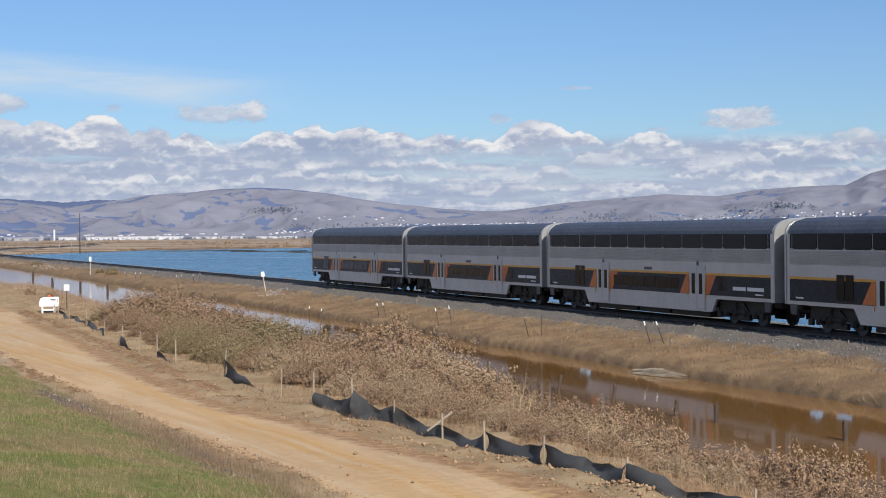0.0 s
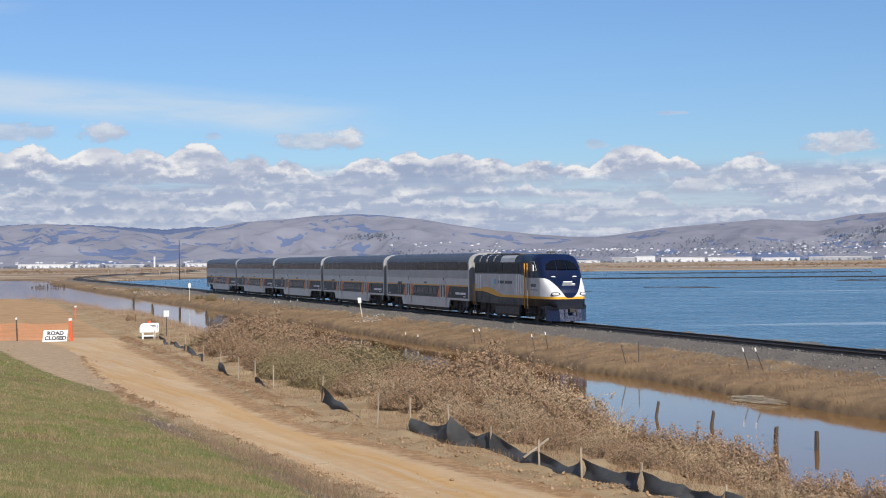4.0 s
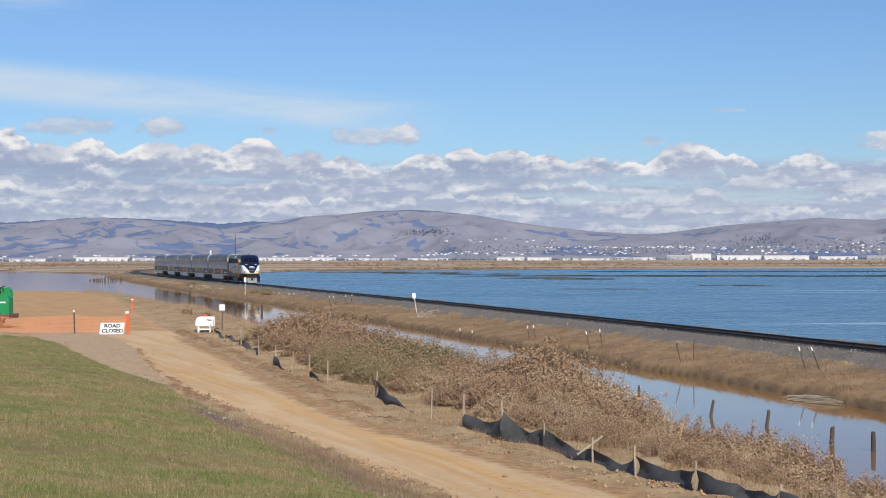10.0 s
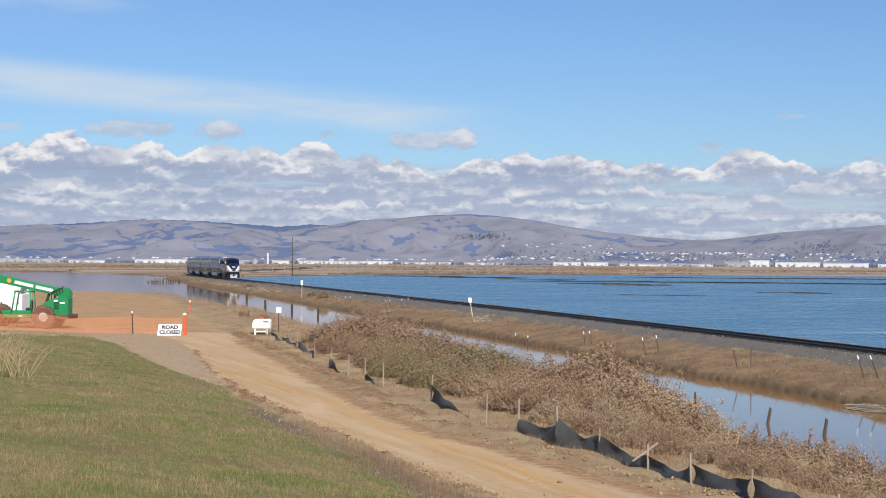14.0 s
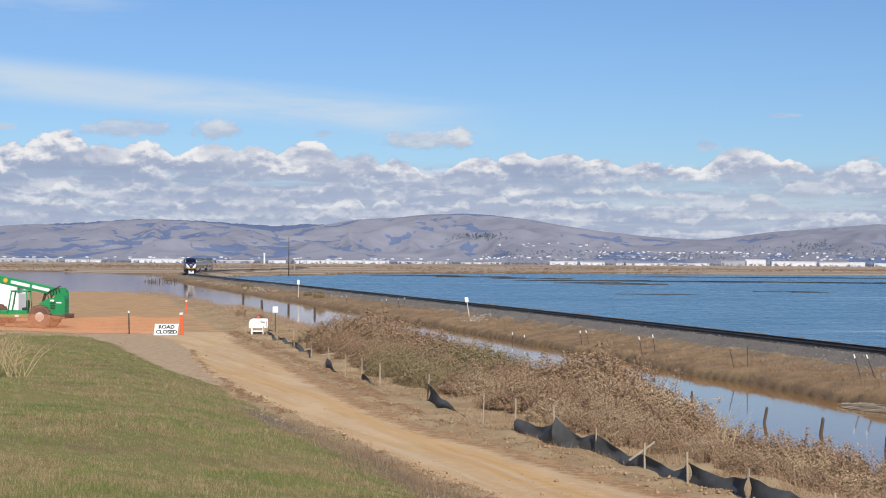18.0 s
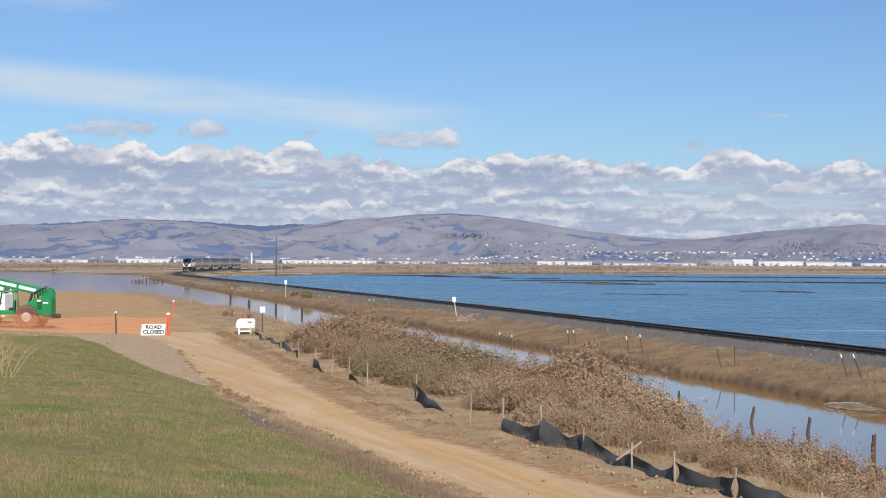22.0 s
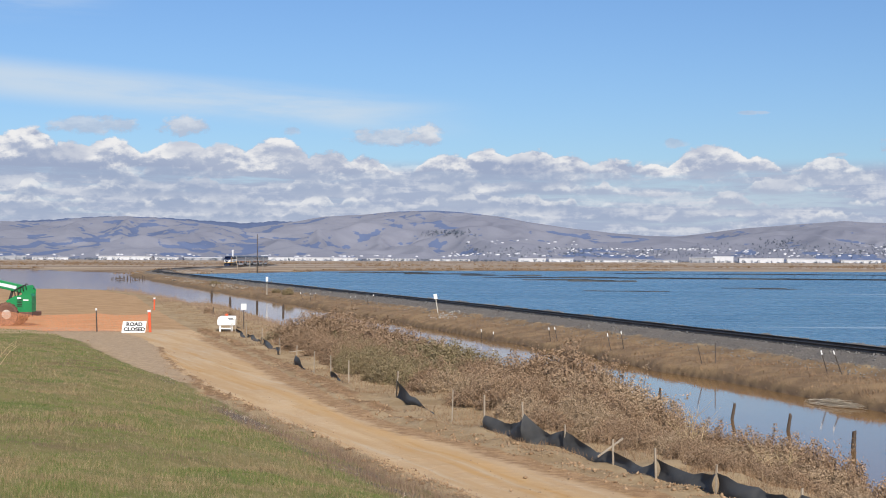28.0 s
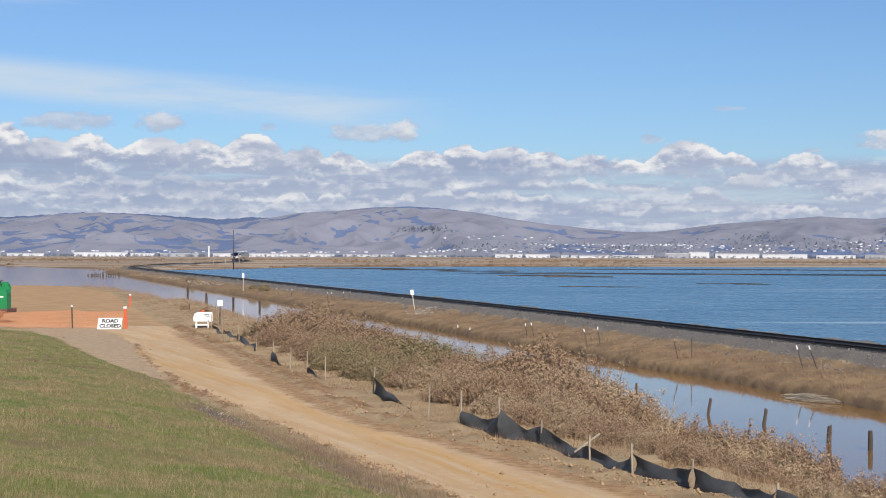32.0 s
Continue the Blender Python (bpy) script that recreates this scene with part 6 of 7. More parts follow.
# ---- posts ----
def marker_post(x, y, h, lean, seed):
    z = float(ground_height(np.array([x]), np.array([y]))[0][0])
    t = thing("marker_post", "thin rusty steel post with a white painted top", "post", "white-topped posts on the railway bank", at=pose(x, y, z, random.Random(seed).uniform(-5, 5), lean, 0))
    bm = bmesh.new()
    block(bm, -0.022, 0.022, -0.012, 0.012, -0.3, h - 0.16, 0.003)
    block(bm, -0.006, 0.006, -0.03, 0.012, -0.3, h - 0.16)
    part("shaft", bm, M_STEEL, t)
    if seed in (6, 7, 17):
        return
    bm = bmesh.new()
    block(bm, -0.028, 0.028, -0.026, 0.026, h - 0.14, h + 0.05, 0.008)
    part("cap", bm, M_WHITE, t, "white cap")


for i, (x, y, h, lean) in enumerate([(5.6, 121.7, 1.0, -4), (6.2, 118.0, 0.95, 3), (9.6, 109.2, 0.9, -8), (10.0, 108.6, 0.9, -12), (12.2, 97.7, 1.0, -12), (12.8, 96.5, 1.0, -9), (15.2, 84.1, 1.15, -14), (15.9, 84.2, 1.2, 1),
                                     (19.4, 75.2, 1.05, -16), (19.9, 74.6, 1.1, -20), (-13.4, 211.9, 0.9, -20), (-11.9, 203.6, 0.9, 0), (-11.3, 203.0, 0.9, 2), (-6.3, 187.0, 0.9, -5), (-5.9, 186.6, 0.9, 4), (-4.4, 184.5, 0.9, -4), (-3.8, 184.0, 0.9, 6), (24.5, 57.5, 1.2, -18)]):
    marker_post(x, y, h, lean, i)


def water_pile(x, y, h, r, lean, turn):
    t = thing("timber_pile", "dark broken timber pile standing in the ditch", "pile", "old piles in the ditch", at=pose(x, y, 0, lean, 0, turn))
    bm = bmesh.new()
    rs = random.Random(int(x * 100 + y))
    ring = lambda z, k: [(r * k * math.cos(a) * rs.uniform(0.85, 1.1), r * k * math.sin(a) * rs.uniform(0.85, 1.1), z + (rs.uniform(-0.08, 0.05) if z > h * 0.9 else 0)) for a in (i * math.tau / 9 for i in range(9))]
    loft(bm, [ring(-0.85, 1.0), ring(0.1, 1.0), ring(h * 0.5, 0.97), ring(h * 0.93, 0.95), ring(h, 0.9)])
    part("shaft", bm, M_PILE, t)


for x, y, h, r, lean, turn in [(10.4, 67.4, 0.66, 0.055, 5, 80), (12.2, 61.2, 0.60, 0.06, 11, 110), (13.4, 57.3, 0.56, 0.065, 8, 100), (14.2, 51.8, 0.56, 0.075, 3, 90), (15.0, 50.0, 0.56, 0.075, -1, 10), (17.3, 45.0, 0.55, 0.09, 0, 70),
                               (-22.0, 205.0, 1.0, 0.14, 3, 0), (-21.0, 196.0, 0.9, 0.13, -6, 0), (-17.0, 187.0, 1.0, 0.14, 8, 0), (-13.5, 180.0, 0.8, 0.13, -3, 0), (-27.5, 232.0, 1.2, 0.15, 2, 0)]:
    water_pile(x, y, h, r, lean, turn)


M_RIMPOST = surface("pale_post_paint", (0.52, 0.49, 0.42), (0.40, 0.36, 0.30), 0.8, scale=4)


def track_sign(x, y, h, lean, w, ht, label):
    z = float(ground_height(np.array([x]), np.array([y]))[0][0])
    t = thing("track_sign", label, "sign", at=pose(x, y, z, 0, lean, 0))
    bm = bmesh.new()
    block(bm, -0.04, 0.04, -0.03, 0.03, -0.3, h, 0.006)
    part("post", bm, M_RIMPOST, t, "pale wooden post")
    bm = bmesh.new()
    block(bm, -w / 2, w / 2, -0.065, -0.042, h - ht, h + 0.05, 0.01)
    part("plate", bm, M_WHITE, t, "white plate")


track_sign(2.9, 151.5, 1.75, -9, 0.32, 0.42, "leaning white trackside post with a small plate")
track_sign(-20.2, 237.7, 2.5, 0, 0.34, 0.6, "slim white trackside sign on a post")


# ---- building site on the road ----
M_GREEN = surface("green_machine_paint", (0.014, 0.245, 0.075), (0.011, 0.18, 0.055), 0.42, scale=2, bump=0.03)
M_TYRE = surface("dusty_tyre", (0.20, 0.095, 0.065), (0.10, 0.055, 0.042), 0.95, scale=4, bump=0.3)
M_RIM = surface("dusty_pale_rim", (0.55, 0.50, 0.45), (0.40, 0.33, 0.28), 0.7, scale=5)
M_SAFETY = surface("orange_netting", (0.60, 0.24, 0.11), (0.50, 0.20, 0.09), 0.7, scale=2, bump=0)
M_BLAZE = surface("orange_red_plastic", (0.68, 0.10, 0.03), (0.58, 0.08, 0.025), 0.6, bump=0)
M_BOARD = surface("sign_white", (0.72, 0.72, 0.71), (0.64, 0.64, 0.63), 0.45, scale=1, bump=0)
M_INK = surface("black_sign_paint", (0.015, 0.015, 0.016), (0.02, 0.02, 0.02), 0.6, bump=0)


def wheel_thing(parent, x, y, r, w):
    bm = bmesh.new()
    prof = [(0.38, -0.34), (0.80, -0.5), (0.97, -0.44), (1.0, -0.2), (1.0, 0.2), (0.97, 0.44), (0.80, 0.5), (0.38, 0.34)]
    n = 24
    rings = [[bm.verts.new((r * p * math.cos(k * math.tau / n), w * q, r * p * math.sin(k * math.tau / n))) for p, q in prof] for k in range(n)]
    for k in range(n):
        a, b = rings[k], rings[(k + 1) % n]
        for j in range(len(prof)):
            j2 = (j + 1) % len(prof)
            bm.faces.new((a[j], a[j2], b[j2], b[j]))
    for k in range(18):
        a = k * math.tau / 18
        for s in (-1, 1):
            m = Matrix.Translation((r * math.cos(a + s * 0.08), s * w * 0.24, r * math.sin(a + s * 0.08))) @ Matrix.Rotation(-a, 4, "Y") @ Matrix.Rotation(s * 0.5, 4, "X")
            block(bm, -0.03, 0.03, -w * 0.24, w * 0.24, -0.045, 0.045, m=m)
    bmesh.ops.recalc_face_normals(bm, faces=bm.faces[:])
    tyre = part("wheel", bm, M_TYRE, parent, "lugged tyre caked with red dust")
    tyre.matrix_basis = pose(x, y, r)
    bm = bmesh.new()
    rod(bm, (0, -w * 0.36, 0), (0, w * 0.36, 0), r * 0.40, seg=20)
    rod(bm, (0, -w * 0.46, 0), (0, w * 0.46, 0), r * 0.20, seg=12)
    for k in range(8):
        a = k * math.tau / 8
        rod(bm, (r * 0.28 * math.cos(a), -w * 0.40, r * 0.28 * math.sin(a)), (r * 0.28 * math.cos(a), w * 0.40, r * 0.28 * math.sin(a)), 0.03, seg=6)
    part("rim", bm, M_RIM, tyre, "pale dusty rim")


def telehandler():
    x0, y0 = -23.9, 100.0
    t = thing("telehandler", "green telescopic handler with dusty wheels parked on the dirt", "telehandler", at=pose(x0, y0, ground_at(x0, y0), 0, 0, -4))
    for x in (0.0, -3.3):
        for y in (-0.98, 0.98):
            wheel_thing(t, x, y, 0.70, 0.42)
    bm = bmesh.new()
    block(bm, -4.2, 0.9, -0.55, 0.55, 0.62, 1.05, 0.06)
    block(bm, -0.25, 0.25, -0.9, 0.9, 0.55, 0.85, 0.04)
    block(bm, -3.55, -3.05, -0.9, 0.9, 0.55, 0.85, 0.04)
    part("chassis", bm, M_GREEN, t)
    bm = bmesh.new()
    prof = [(-0.15, 1.10), (-0.05, 1.52), (0.45, 1.80), (1.40, 1.95), (1.50, 1.80), (1.50, 0.86), (0.75, 0.80), (0.55, 1.05)]
    loft(bm, [[(x, -1.0, z) for x, z in prof], [(x, -0.12, z) for x, z in prof]])
    part("engine_pod", bm, M_GREEN, t, "green engine cover")
    bm = bmesh.new()
    for i in range(5):
        block(bm, 0.62, 0.92, -1.025, -0.99, 1.18 + i * 0.10, 1.23 + i * 0.10)
    part("side_grille", bm, M_BLACK, t)
    bm = bmesh.new()
    block(bm, 0.98, 1.3, -1.02, -0.99, 1.52, 1.60)
    block(bm, 0.62, 0.85, -1.02, -0.99, 1.62, 1.74)
    part("maker_label_bar", bm, M_WHITE, t)
    bm = bmesh.new()
    block(bm, 0.70, 1.52, -1.02, 1.0, 0.58, 0.86, 0.05)
    part("counterweight", bm, M_TYRE, t, "dusty rear counterweight")
    # boom: pivot at the rear, rising forward
    bm = bmesh.new()
    tower = [(0.35, 1.0), (1.25, 1.0), (1.35, 2.15), (1.15, 2.45), (0.75, 2.40)]
    for y in (-0.1, 0.32):
        loft(bm, [[(x, y, z) for x, z in tower], [(x, y + 0.08, z) for x, z in tower]])
    part("boom_tower", bm, M_GREEN, t)
    tilt = Matrix.Translation((1.0, 0.15, 2.12)) @ Matrix.Rotation(radians(12), 4, "Y")
    bm = bmesh.new()
    block(bm, -5.4, 0.25, -0.20, 0.20, -0.24, 0.24, 0.03, m=tilt)
    part("boom", bm, M_GREEN, t, "green boom with white lettering bars")
    bm = bmesh.new()
    block(bm, -7.2, -5.3, -0.15, 0.15, -0.18, 0.18, 0.02, m=tilt)
    part("inner_boom", bm, M_GREEN, t)
    for a, b in ((-3.2, -2.0), (-1.85, -0.75)):
        bm = bmesh.new()
        block(bm, a, b, -0.215, -0.20, -0.09, 0.10, m=tilt)
        part("lettering_bar", bm, M_MARK, t, "white lettering bar")
    bm = bmesh.new()
    rod(bm, tilt @ Vector((-3.55, -0.20, 0.02)), tilt @ Vector((-3.55, -0.225, 0.02)), 0.14, seg=16)
    part("round_decal", bm, M_YELLOW, t, "yellow round decal")
    bm = bmesh.new()
    rod(bm, (-0.35, 0.15, 1.05), tilt @ Vector((-1.0, 0, -0.2)), 0.085, seg=10)
    rod(bm, (0.2, 0.0, 1.3), tilt @ Vector((-0.55, -0.1, -0.2)), 0.05, seg=10)
    part("lift_cylinder", bm, M_BLACK, t)
    bm = bmesh.new()
    for k in range(5):
        a, b = Vector((1.0 - k * 0.17, -0.1, 2.5 - 0.06 * k)), Vector((0.85 - k * 0.17, -0.12, 2.52 - 0.1 * k))
        rod(bm, a, b, 0.035, seg=6)
        rod(bm, b, b + Vector((0.05, 0, -0.35)), 0.03, seg=6)
    part("hose", bm, M_BLACK, t)
    # open cab
    bm = bmesh.new()
    for x, x2, y in ((-0.75, -0.85, -0.98), (-0.75, -0.85, -0.2), (-2.0, -1.78, -0.98), (-2.0, -1.78, -0.2)):
        rod(bm, (x, y, 0.95), (x2, y, 2.22), 0.045, seg=8)
    for a, b in (((-0.85, -0.98, 2.22), (-1.78, -0.98, 2.22)), ((-0.85, -0.2, 2.22), (-1.78, -0.2, 2.22)), ((-0.85, -0.98, 2.22), (-0.85, -0.2, 2.22)), ((-1.78, -0.98, 2.22), (-1.78, -0.2, 2.22))):
        rod(bm, a, b, 0.045, seg=8)
    block(bm, -1.85, -0.8, -1.0, -0.18, 2.22, 2.28, 0.02)
    part("cab_frame", bm, M_GREEN, t, "open green cab frame")
    bm = bmesh.new()
    block(bm, -2.05, -0.7, -1.0, -0.18, 0.62, 1.08, 0.05)
    part("cab_tub", bm, M_GREEN, t)
    bm = bmesh.new()
    block(bm, -1.2, -0.85, -0.8, -0.4, 1.08, 1.25, 0.05)
    block(bm, -0.95, -0.82, -0.8, -0.4, 1.2, 1.7, 0.05)
    part("seat", bm, M_RUBBER, t)
    bm = bmesh.new()
    block(bm, -1.55, -1.3, -1.02, -0.99, 0.70, 0.80)
    part("white_label_bar", bm, M_WHITE, t)


telehandler()


def service_truck():
    x0, y0 = -28.6, 106.5
    t = thing("service_truck", "white service truck with side lockers, parked behind the telehandler", "truck", at=pose(x0, y0, ground_at(x0, y0), 0, 0, -3))
    bm = bmesh.new()
    block(bm, -1.6, 1.75, -1.05, 1.05, 0.75, 1.95, 0.05)
    part("locker_body", bm, M_WHITE, t)
    for i in range(3):
        bm = bmesh.new()
        block(bm, -1.5 + i * 1.08, -0.52 + i * 1.08, -1.075, -1.04, 0.85, 1.85, 0.015)
        d = part("locker_door", bm, M_WHITE, t)
        bm = bmesh.new()
        block(bm, -0.72 + i * 1.08, -0.62 + i * 1.08, -1.09, -1.07, 1.3, 1.42)
        part("latch", bm, M_BLACK, d)
    bm = bmesh.new()
    prof = [(-1.65, 0.7), (-1.65, 2.2), (-2.9, 2.2), (-3.4, 1.55), (-4.6, 1.4), (-4.7, 0.7)]
    loft(bm, [[(x, -0.98, z) for x, z in prof], [(x, 0.98, z) for x, z in prof]])
    part("cab", bm, M_WHITE, t)
    bm = bmesh.new()
    prof = [(-1.85, 1.5), (-1.85, 2.08), (-2.8, 2.08), (-3.15, 1.55)]
    loft(bm, [[(x, -1.0, z) for x, z in prof], [(x, 1.0, z) for x, z in prof]])
    part("cab_window", bm, M_DARKGLASS, t)
    bm = bmesh.new()
    block(bm, -1.5, 1.6, -1.0, -0.7, 1.95, 2.3, 0.03)
    block(bm, -1.5, 1.6, 0.7, 1.0, 1.95, 2.3, 0.03)
    block(bm, 0.2, 1.6, -0.9, 0.9, 2.3, 2.75, 0.05)
    part("top_box", bm, M_WHITE, t)
    for x in (0.6, -3.7):
        for y in (-0.85, 0.85):
            bm = bmesh.new()
            rod(bm, (x, y - 0.13, 0.42), (x, y + 0.13, 0.42), 0.42, seg=20)
            part("tyre", bm, M_RUBBER, t)
    bm = bmesh.new()
    block(bm, 1.7, 1.9, -1.0, 1.0, 0.55, 0.75, 0.03)
    part("bumper", bm, M_GRIME, t)


service_truck()


def letters(text, size, parent, m, material):
    """Raised sign lettering in the built-in font, as a mesh."""
    cu = bpy.data.curves.new("text", "FONT")
    cu.body, cu.size, cu.align_x, cu.align_y, cu.extrude, cu.offset = text, size, "CENTER", "CENTER", 0.004, 0.012
    cu.resolution_u = 3
    tmp = bpy.data.objects.new("tmp", cu)
    scene.collection.objects.link(tmp)
    me = bpy.data.meshes.new_from_object(tmp.evaluated_get(bpy.context.evaluated_depsgraph_get()))
    bpy.data.objects.remove(tmp)
    me.materials.append(material)
    o = new("lettering", me)
    o.parent, o.matrix_basis = parent, m
    return o


def road_closed_sign():
    x, y = -14.95, 90.4
    t = thing("road_closed_sign", "white ROAD CLOSED board leaning on a low stand", "road sign", at=pose(x, y, ground_at(x, y), 0, 0, 8))
    bm = bmesh.new()
    prof = [(-0.68, 0.02), (0.60, 0.02), (0.68, 0.64), (-0.60, 0.64)]
    lean = 0.12
    loft(bm, [[(a, 0.0 + lean * b, b) for a, b in prof], [(a, -0.025 + lean * b, b) for a, b in prof]])
    b = part("board", bm, M_BOARD, t, "white board")
    tilt = radians(90 - 6.8)
    for text, z in (("ROAD", 0.47), ("CLOSED", 0.20)):
        letters(text, 0.27, b, Matrix.Translation((0.02, -0.031 + lean * z, z)) @ Matrix.Rotation(tilt, 4, "X") @ Matrix.Diagonal((1.15, 1, 1, 1)), M_INK)
    bm = bmesh.new()
    for a in (-0.5, 0.5):
        rod(bm, (a, 0.08, 0.55), (a, 0.5, 0.0), 0.02, seg=6)
    part("stand", bm, M_GRIME, t)


road_closed_sign()


def stake(x, y, h, w, material, lean, label, cap=None):
    t = thing("stake", label, "stake", at=pose(x, y, ground_at(x, y), 0, lean, 0))
    bm = bmesh.new()
    block(bm, -w, w, -w * 0.6, w * 0.6, -0.2, h, 0.006)
    part("shaft", bm, material, t)
    if cap:
        bm = bmesh.new()
        block(bm, -w * 1.3, w * 1.3, -w, w, h - 0.08, h + 0.04, 0.006)
        part("cap", bm, cap, t)
    return t


stake(-14.25, 91.6, 1.2, 0.07, M_BLAZE, -3, "orange-red plastic delineator beside the closed sign", M_BOARD)
stake(-17.2, 91.6, 1.25, 0.035, M_STEEL, -2, "dark steel netting post with a pale top", M_BOARD)
stake(-20.0, 130.5, 0.95, 0.055, M_BLAZE, 1, "orange survey stake on the far dirt", M_BOARD)
stake(-9.6, 90.2, 0.5, 0.02, M_WOOD, 4, "short wooden stake at the road's edge")
stake(-13.9, 118.0, 0.6, 0.03, M_PILE, 6, "dark wooden stump stake near the reeds")


def safety_netting():
    """Orange plastic netting: upright and level strands between the posts."""
    t = thing("safety_netting", "orange plastic safety netting across the closed road", "safety fence")
    pts = [(-14.35, 91.7), (-17.2, 91.65), (-22.5, 93.45), (-31.0, 96.5)]
    v, f = [], []

    def strip(a, b, w):
        d = (b - a).normalized()
        s = Vector((0, 0, 1)) if abs(d.z) < 0.7 else Vector((1, 0.2, 0)).normalized()
        k = len(v)
        v.extend([a - s * w, b - s * w, b + s * w, a + s * w])
        f.append((k, k + 1, k + 2, k + 3))

    for (ax, ay), (bx, by) in zip(pts, pts[1:]):
        n = int(math.hypot(bx - ax, by - ay) / 0.048)
        base = lambda u: ground_at(ax + (bx - ax) * u, ay + (by - ay) * u)
        sag = lambda u: 1.02 - 0.10 * (1 - (2 * u - 1) ** 2)
        for i in range(n):
            u = (i + 0.5) / n
            p = Vector((ax + (bx - ax) * u, ay + (by - ay) * u, base(u)))
            strip(p + Vector((0, 0, 0.03)), p + Vector((0, 0, sag(u))), 0.0055)
        for j in range(24):
            k = 6
            for i in range(k):
                u0, u1 = i / k, (i + 1) / k
                a = Vector((ax + (bx - ax) * u0, ay + (by - ay) * u0, base(u0) + 0.03 + (sag(u0) - 0.05) * j / 23))
                b = Vector((ax + (bx - ax) * u1, ay + (by - ay) * u1, base(u1) + 0.03 + (sag(u1) - 0.05) * j / 23))
                strip(a, b, 0.0055)
    o = mesh_object("netting", v, f, M_SAFETY)
    o.parent = t


safety_netting()


def white_tank():
    x, y = -10.1, 92.4
    t = thing("white_tank", "white rounded metal tank on a low leg frame at the roadside", "tank", at=pose(x, y, ground_at(x, y), 0, 0, 6))
    bm = bmesh.new()
    prof = [(-0.52, 0.36), (-0.53, 0.62), (-0.46, 0.80), (-0.30, 0.88), (0.50, 0.88), (0.53, 0.84), (0.53, 0.36)]
    loft(bm, [[(a, -0.35, b) for a, b in prof], [(a, 0.35, b) for a, b in prof]])
    bmesh.ops.bevel(bm, geom=bm.edges[:], offset=0.02, segments=2, affect="EDGES")
    body = part("body", bm, M_WHITE, t)
    for a, b, c in ((0.05, 0.35, 0.74), (0.14, 0.38, 0.66)):
        bm = bmesh.new()
        block(bm, a, b, -0.362, -0.345, c, c + 0.035)
        part("marking_bar", bm, M_DARKMARK, body)
    for a in (-0.36, 0.28):
        bm = bmesh.new()
        block(bm, a - 0.05, a + 0.05, -0.3, 0.3, 0.0, 0.38, 0.01)
        part("leg", bm, M_WHITE, t)
    bm = bmesh.new()
    block(bm, -0.36, 0.28, -0.28, -0.22, 0.14, 0.22, 0.01)
    part("crossbar", bm, M_WHITE, t)
    bm = bmesh.new()
    block(bm, -0.08, 0.08, -0.1, 0.1, 0.88, 1.0, 0.03)
    part("orange_cap", bm, M_BLAZE, t, "orange filler cap")


white_tank()


def small_sign():
    x, y = -9.55, 96.5
    z = max(ground_at(x, y), 0)
    t = thing("small_white_sign", "small white sign on a slim dark post near the water", "sign", at=pose(x, y, z))
    bm = bmesh.new()
    block(bm, -0.03, 0.03, -0.02, 0.02, -0.2, 3.0 - z, 0.004)
    part("post", bm, M_STEEL, t)
    bm = bmesh.new()
    block(bm, -0.16, 0.16, -0.035, -0.02, 2.9 - z, 3.26 - z, 0.01)
    part("plate", bm, M_BOARD, t)


small_sign()


def far_bush(x, y, r, h, material, label, seed):
    """A low shrub on the banks: leaf clumps over a few stems."""
    z = max(ground_at(x, y), 0)
    t = thing("low_shrub", label, "shrub", at=pose(x, y, z - 0.05) @ Matrix.Diagonal((r, r, h, 1)))
    fo, ca = bramble(seed, material, 3000, 0.06)
    fo.parent, ca.parent = t, t


for i, (x, y, r, h, m) in enumerate([(-16.5, 229.0, 1.0, 1.1, M_LEAF_GREEN), (-19.0, 240.0, 0.8, 0.7, M_LEAF_GREEN), (14.9, 140.0, 0.6, 0.45, M_LEAF_BROWN), (19.5, 126.0, 1.0, 0.75, M_LEAF_BROWN), (26.5, 98.0, 0.6, 0.4, M_LEAF_BROWN), (11.0, 156.0, 0.5, 0.4, M_LEAF_BROWN),
                                     (-36.0, 310.0, 1.3, 0.9, M_LEAF_GREEN), (-14.5, 121.0, 0.5, 0.7, M_LEAF_BROWN), (-12.2, 113.0, 0.5, 0.45, M_LEAF_RUST)]):
    far_bush(x, y, r, h, m, "low dark shrub on the bank" if m is M_LEAF_GREEN else "small dry brown shrub beside the track", 60 + i)


def drift_mat():
    """Bleached reed stems washed up at the foot of the bank."""
    t = thing("drift_reeds", "mat of bleached reed stems washed against the bank", "reeds", at=pose(17.6, 67.2, 0.0, 0, 0, -70))
    rs = random.Random(9)
    bm = bmesh.new()
    for i in range(240):
        x, y = rs.gauss(0, 0.75), rs.gauss(0, 0.25)
        a = rs.gauss(0, 0.25)
        l = rs.uniform(0.25, 0.6)
        z = 0.03 + 0.22 * math.exp(-(x / 1.4) ** 2 - (y / 0.3) ** 2) * rs.random()
        rod(bm, (x - l * math.cos(a), y - l * math.sin(a), z), (x + l * math.cos(a), y + l * math.sin(a), z + rs.uniform(-0.03, 0.06)), 0.012, 0.008, 4, False)
    part("stem_mat", bm, M_MAT, t)["kind"] = "stuff"


drift_mat()


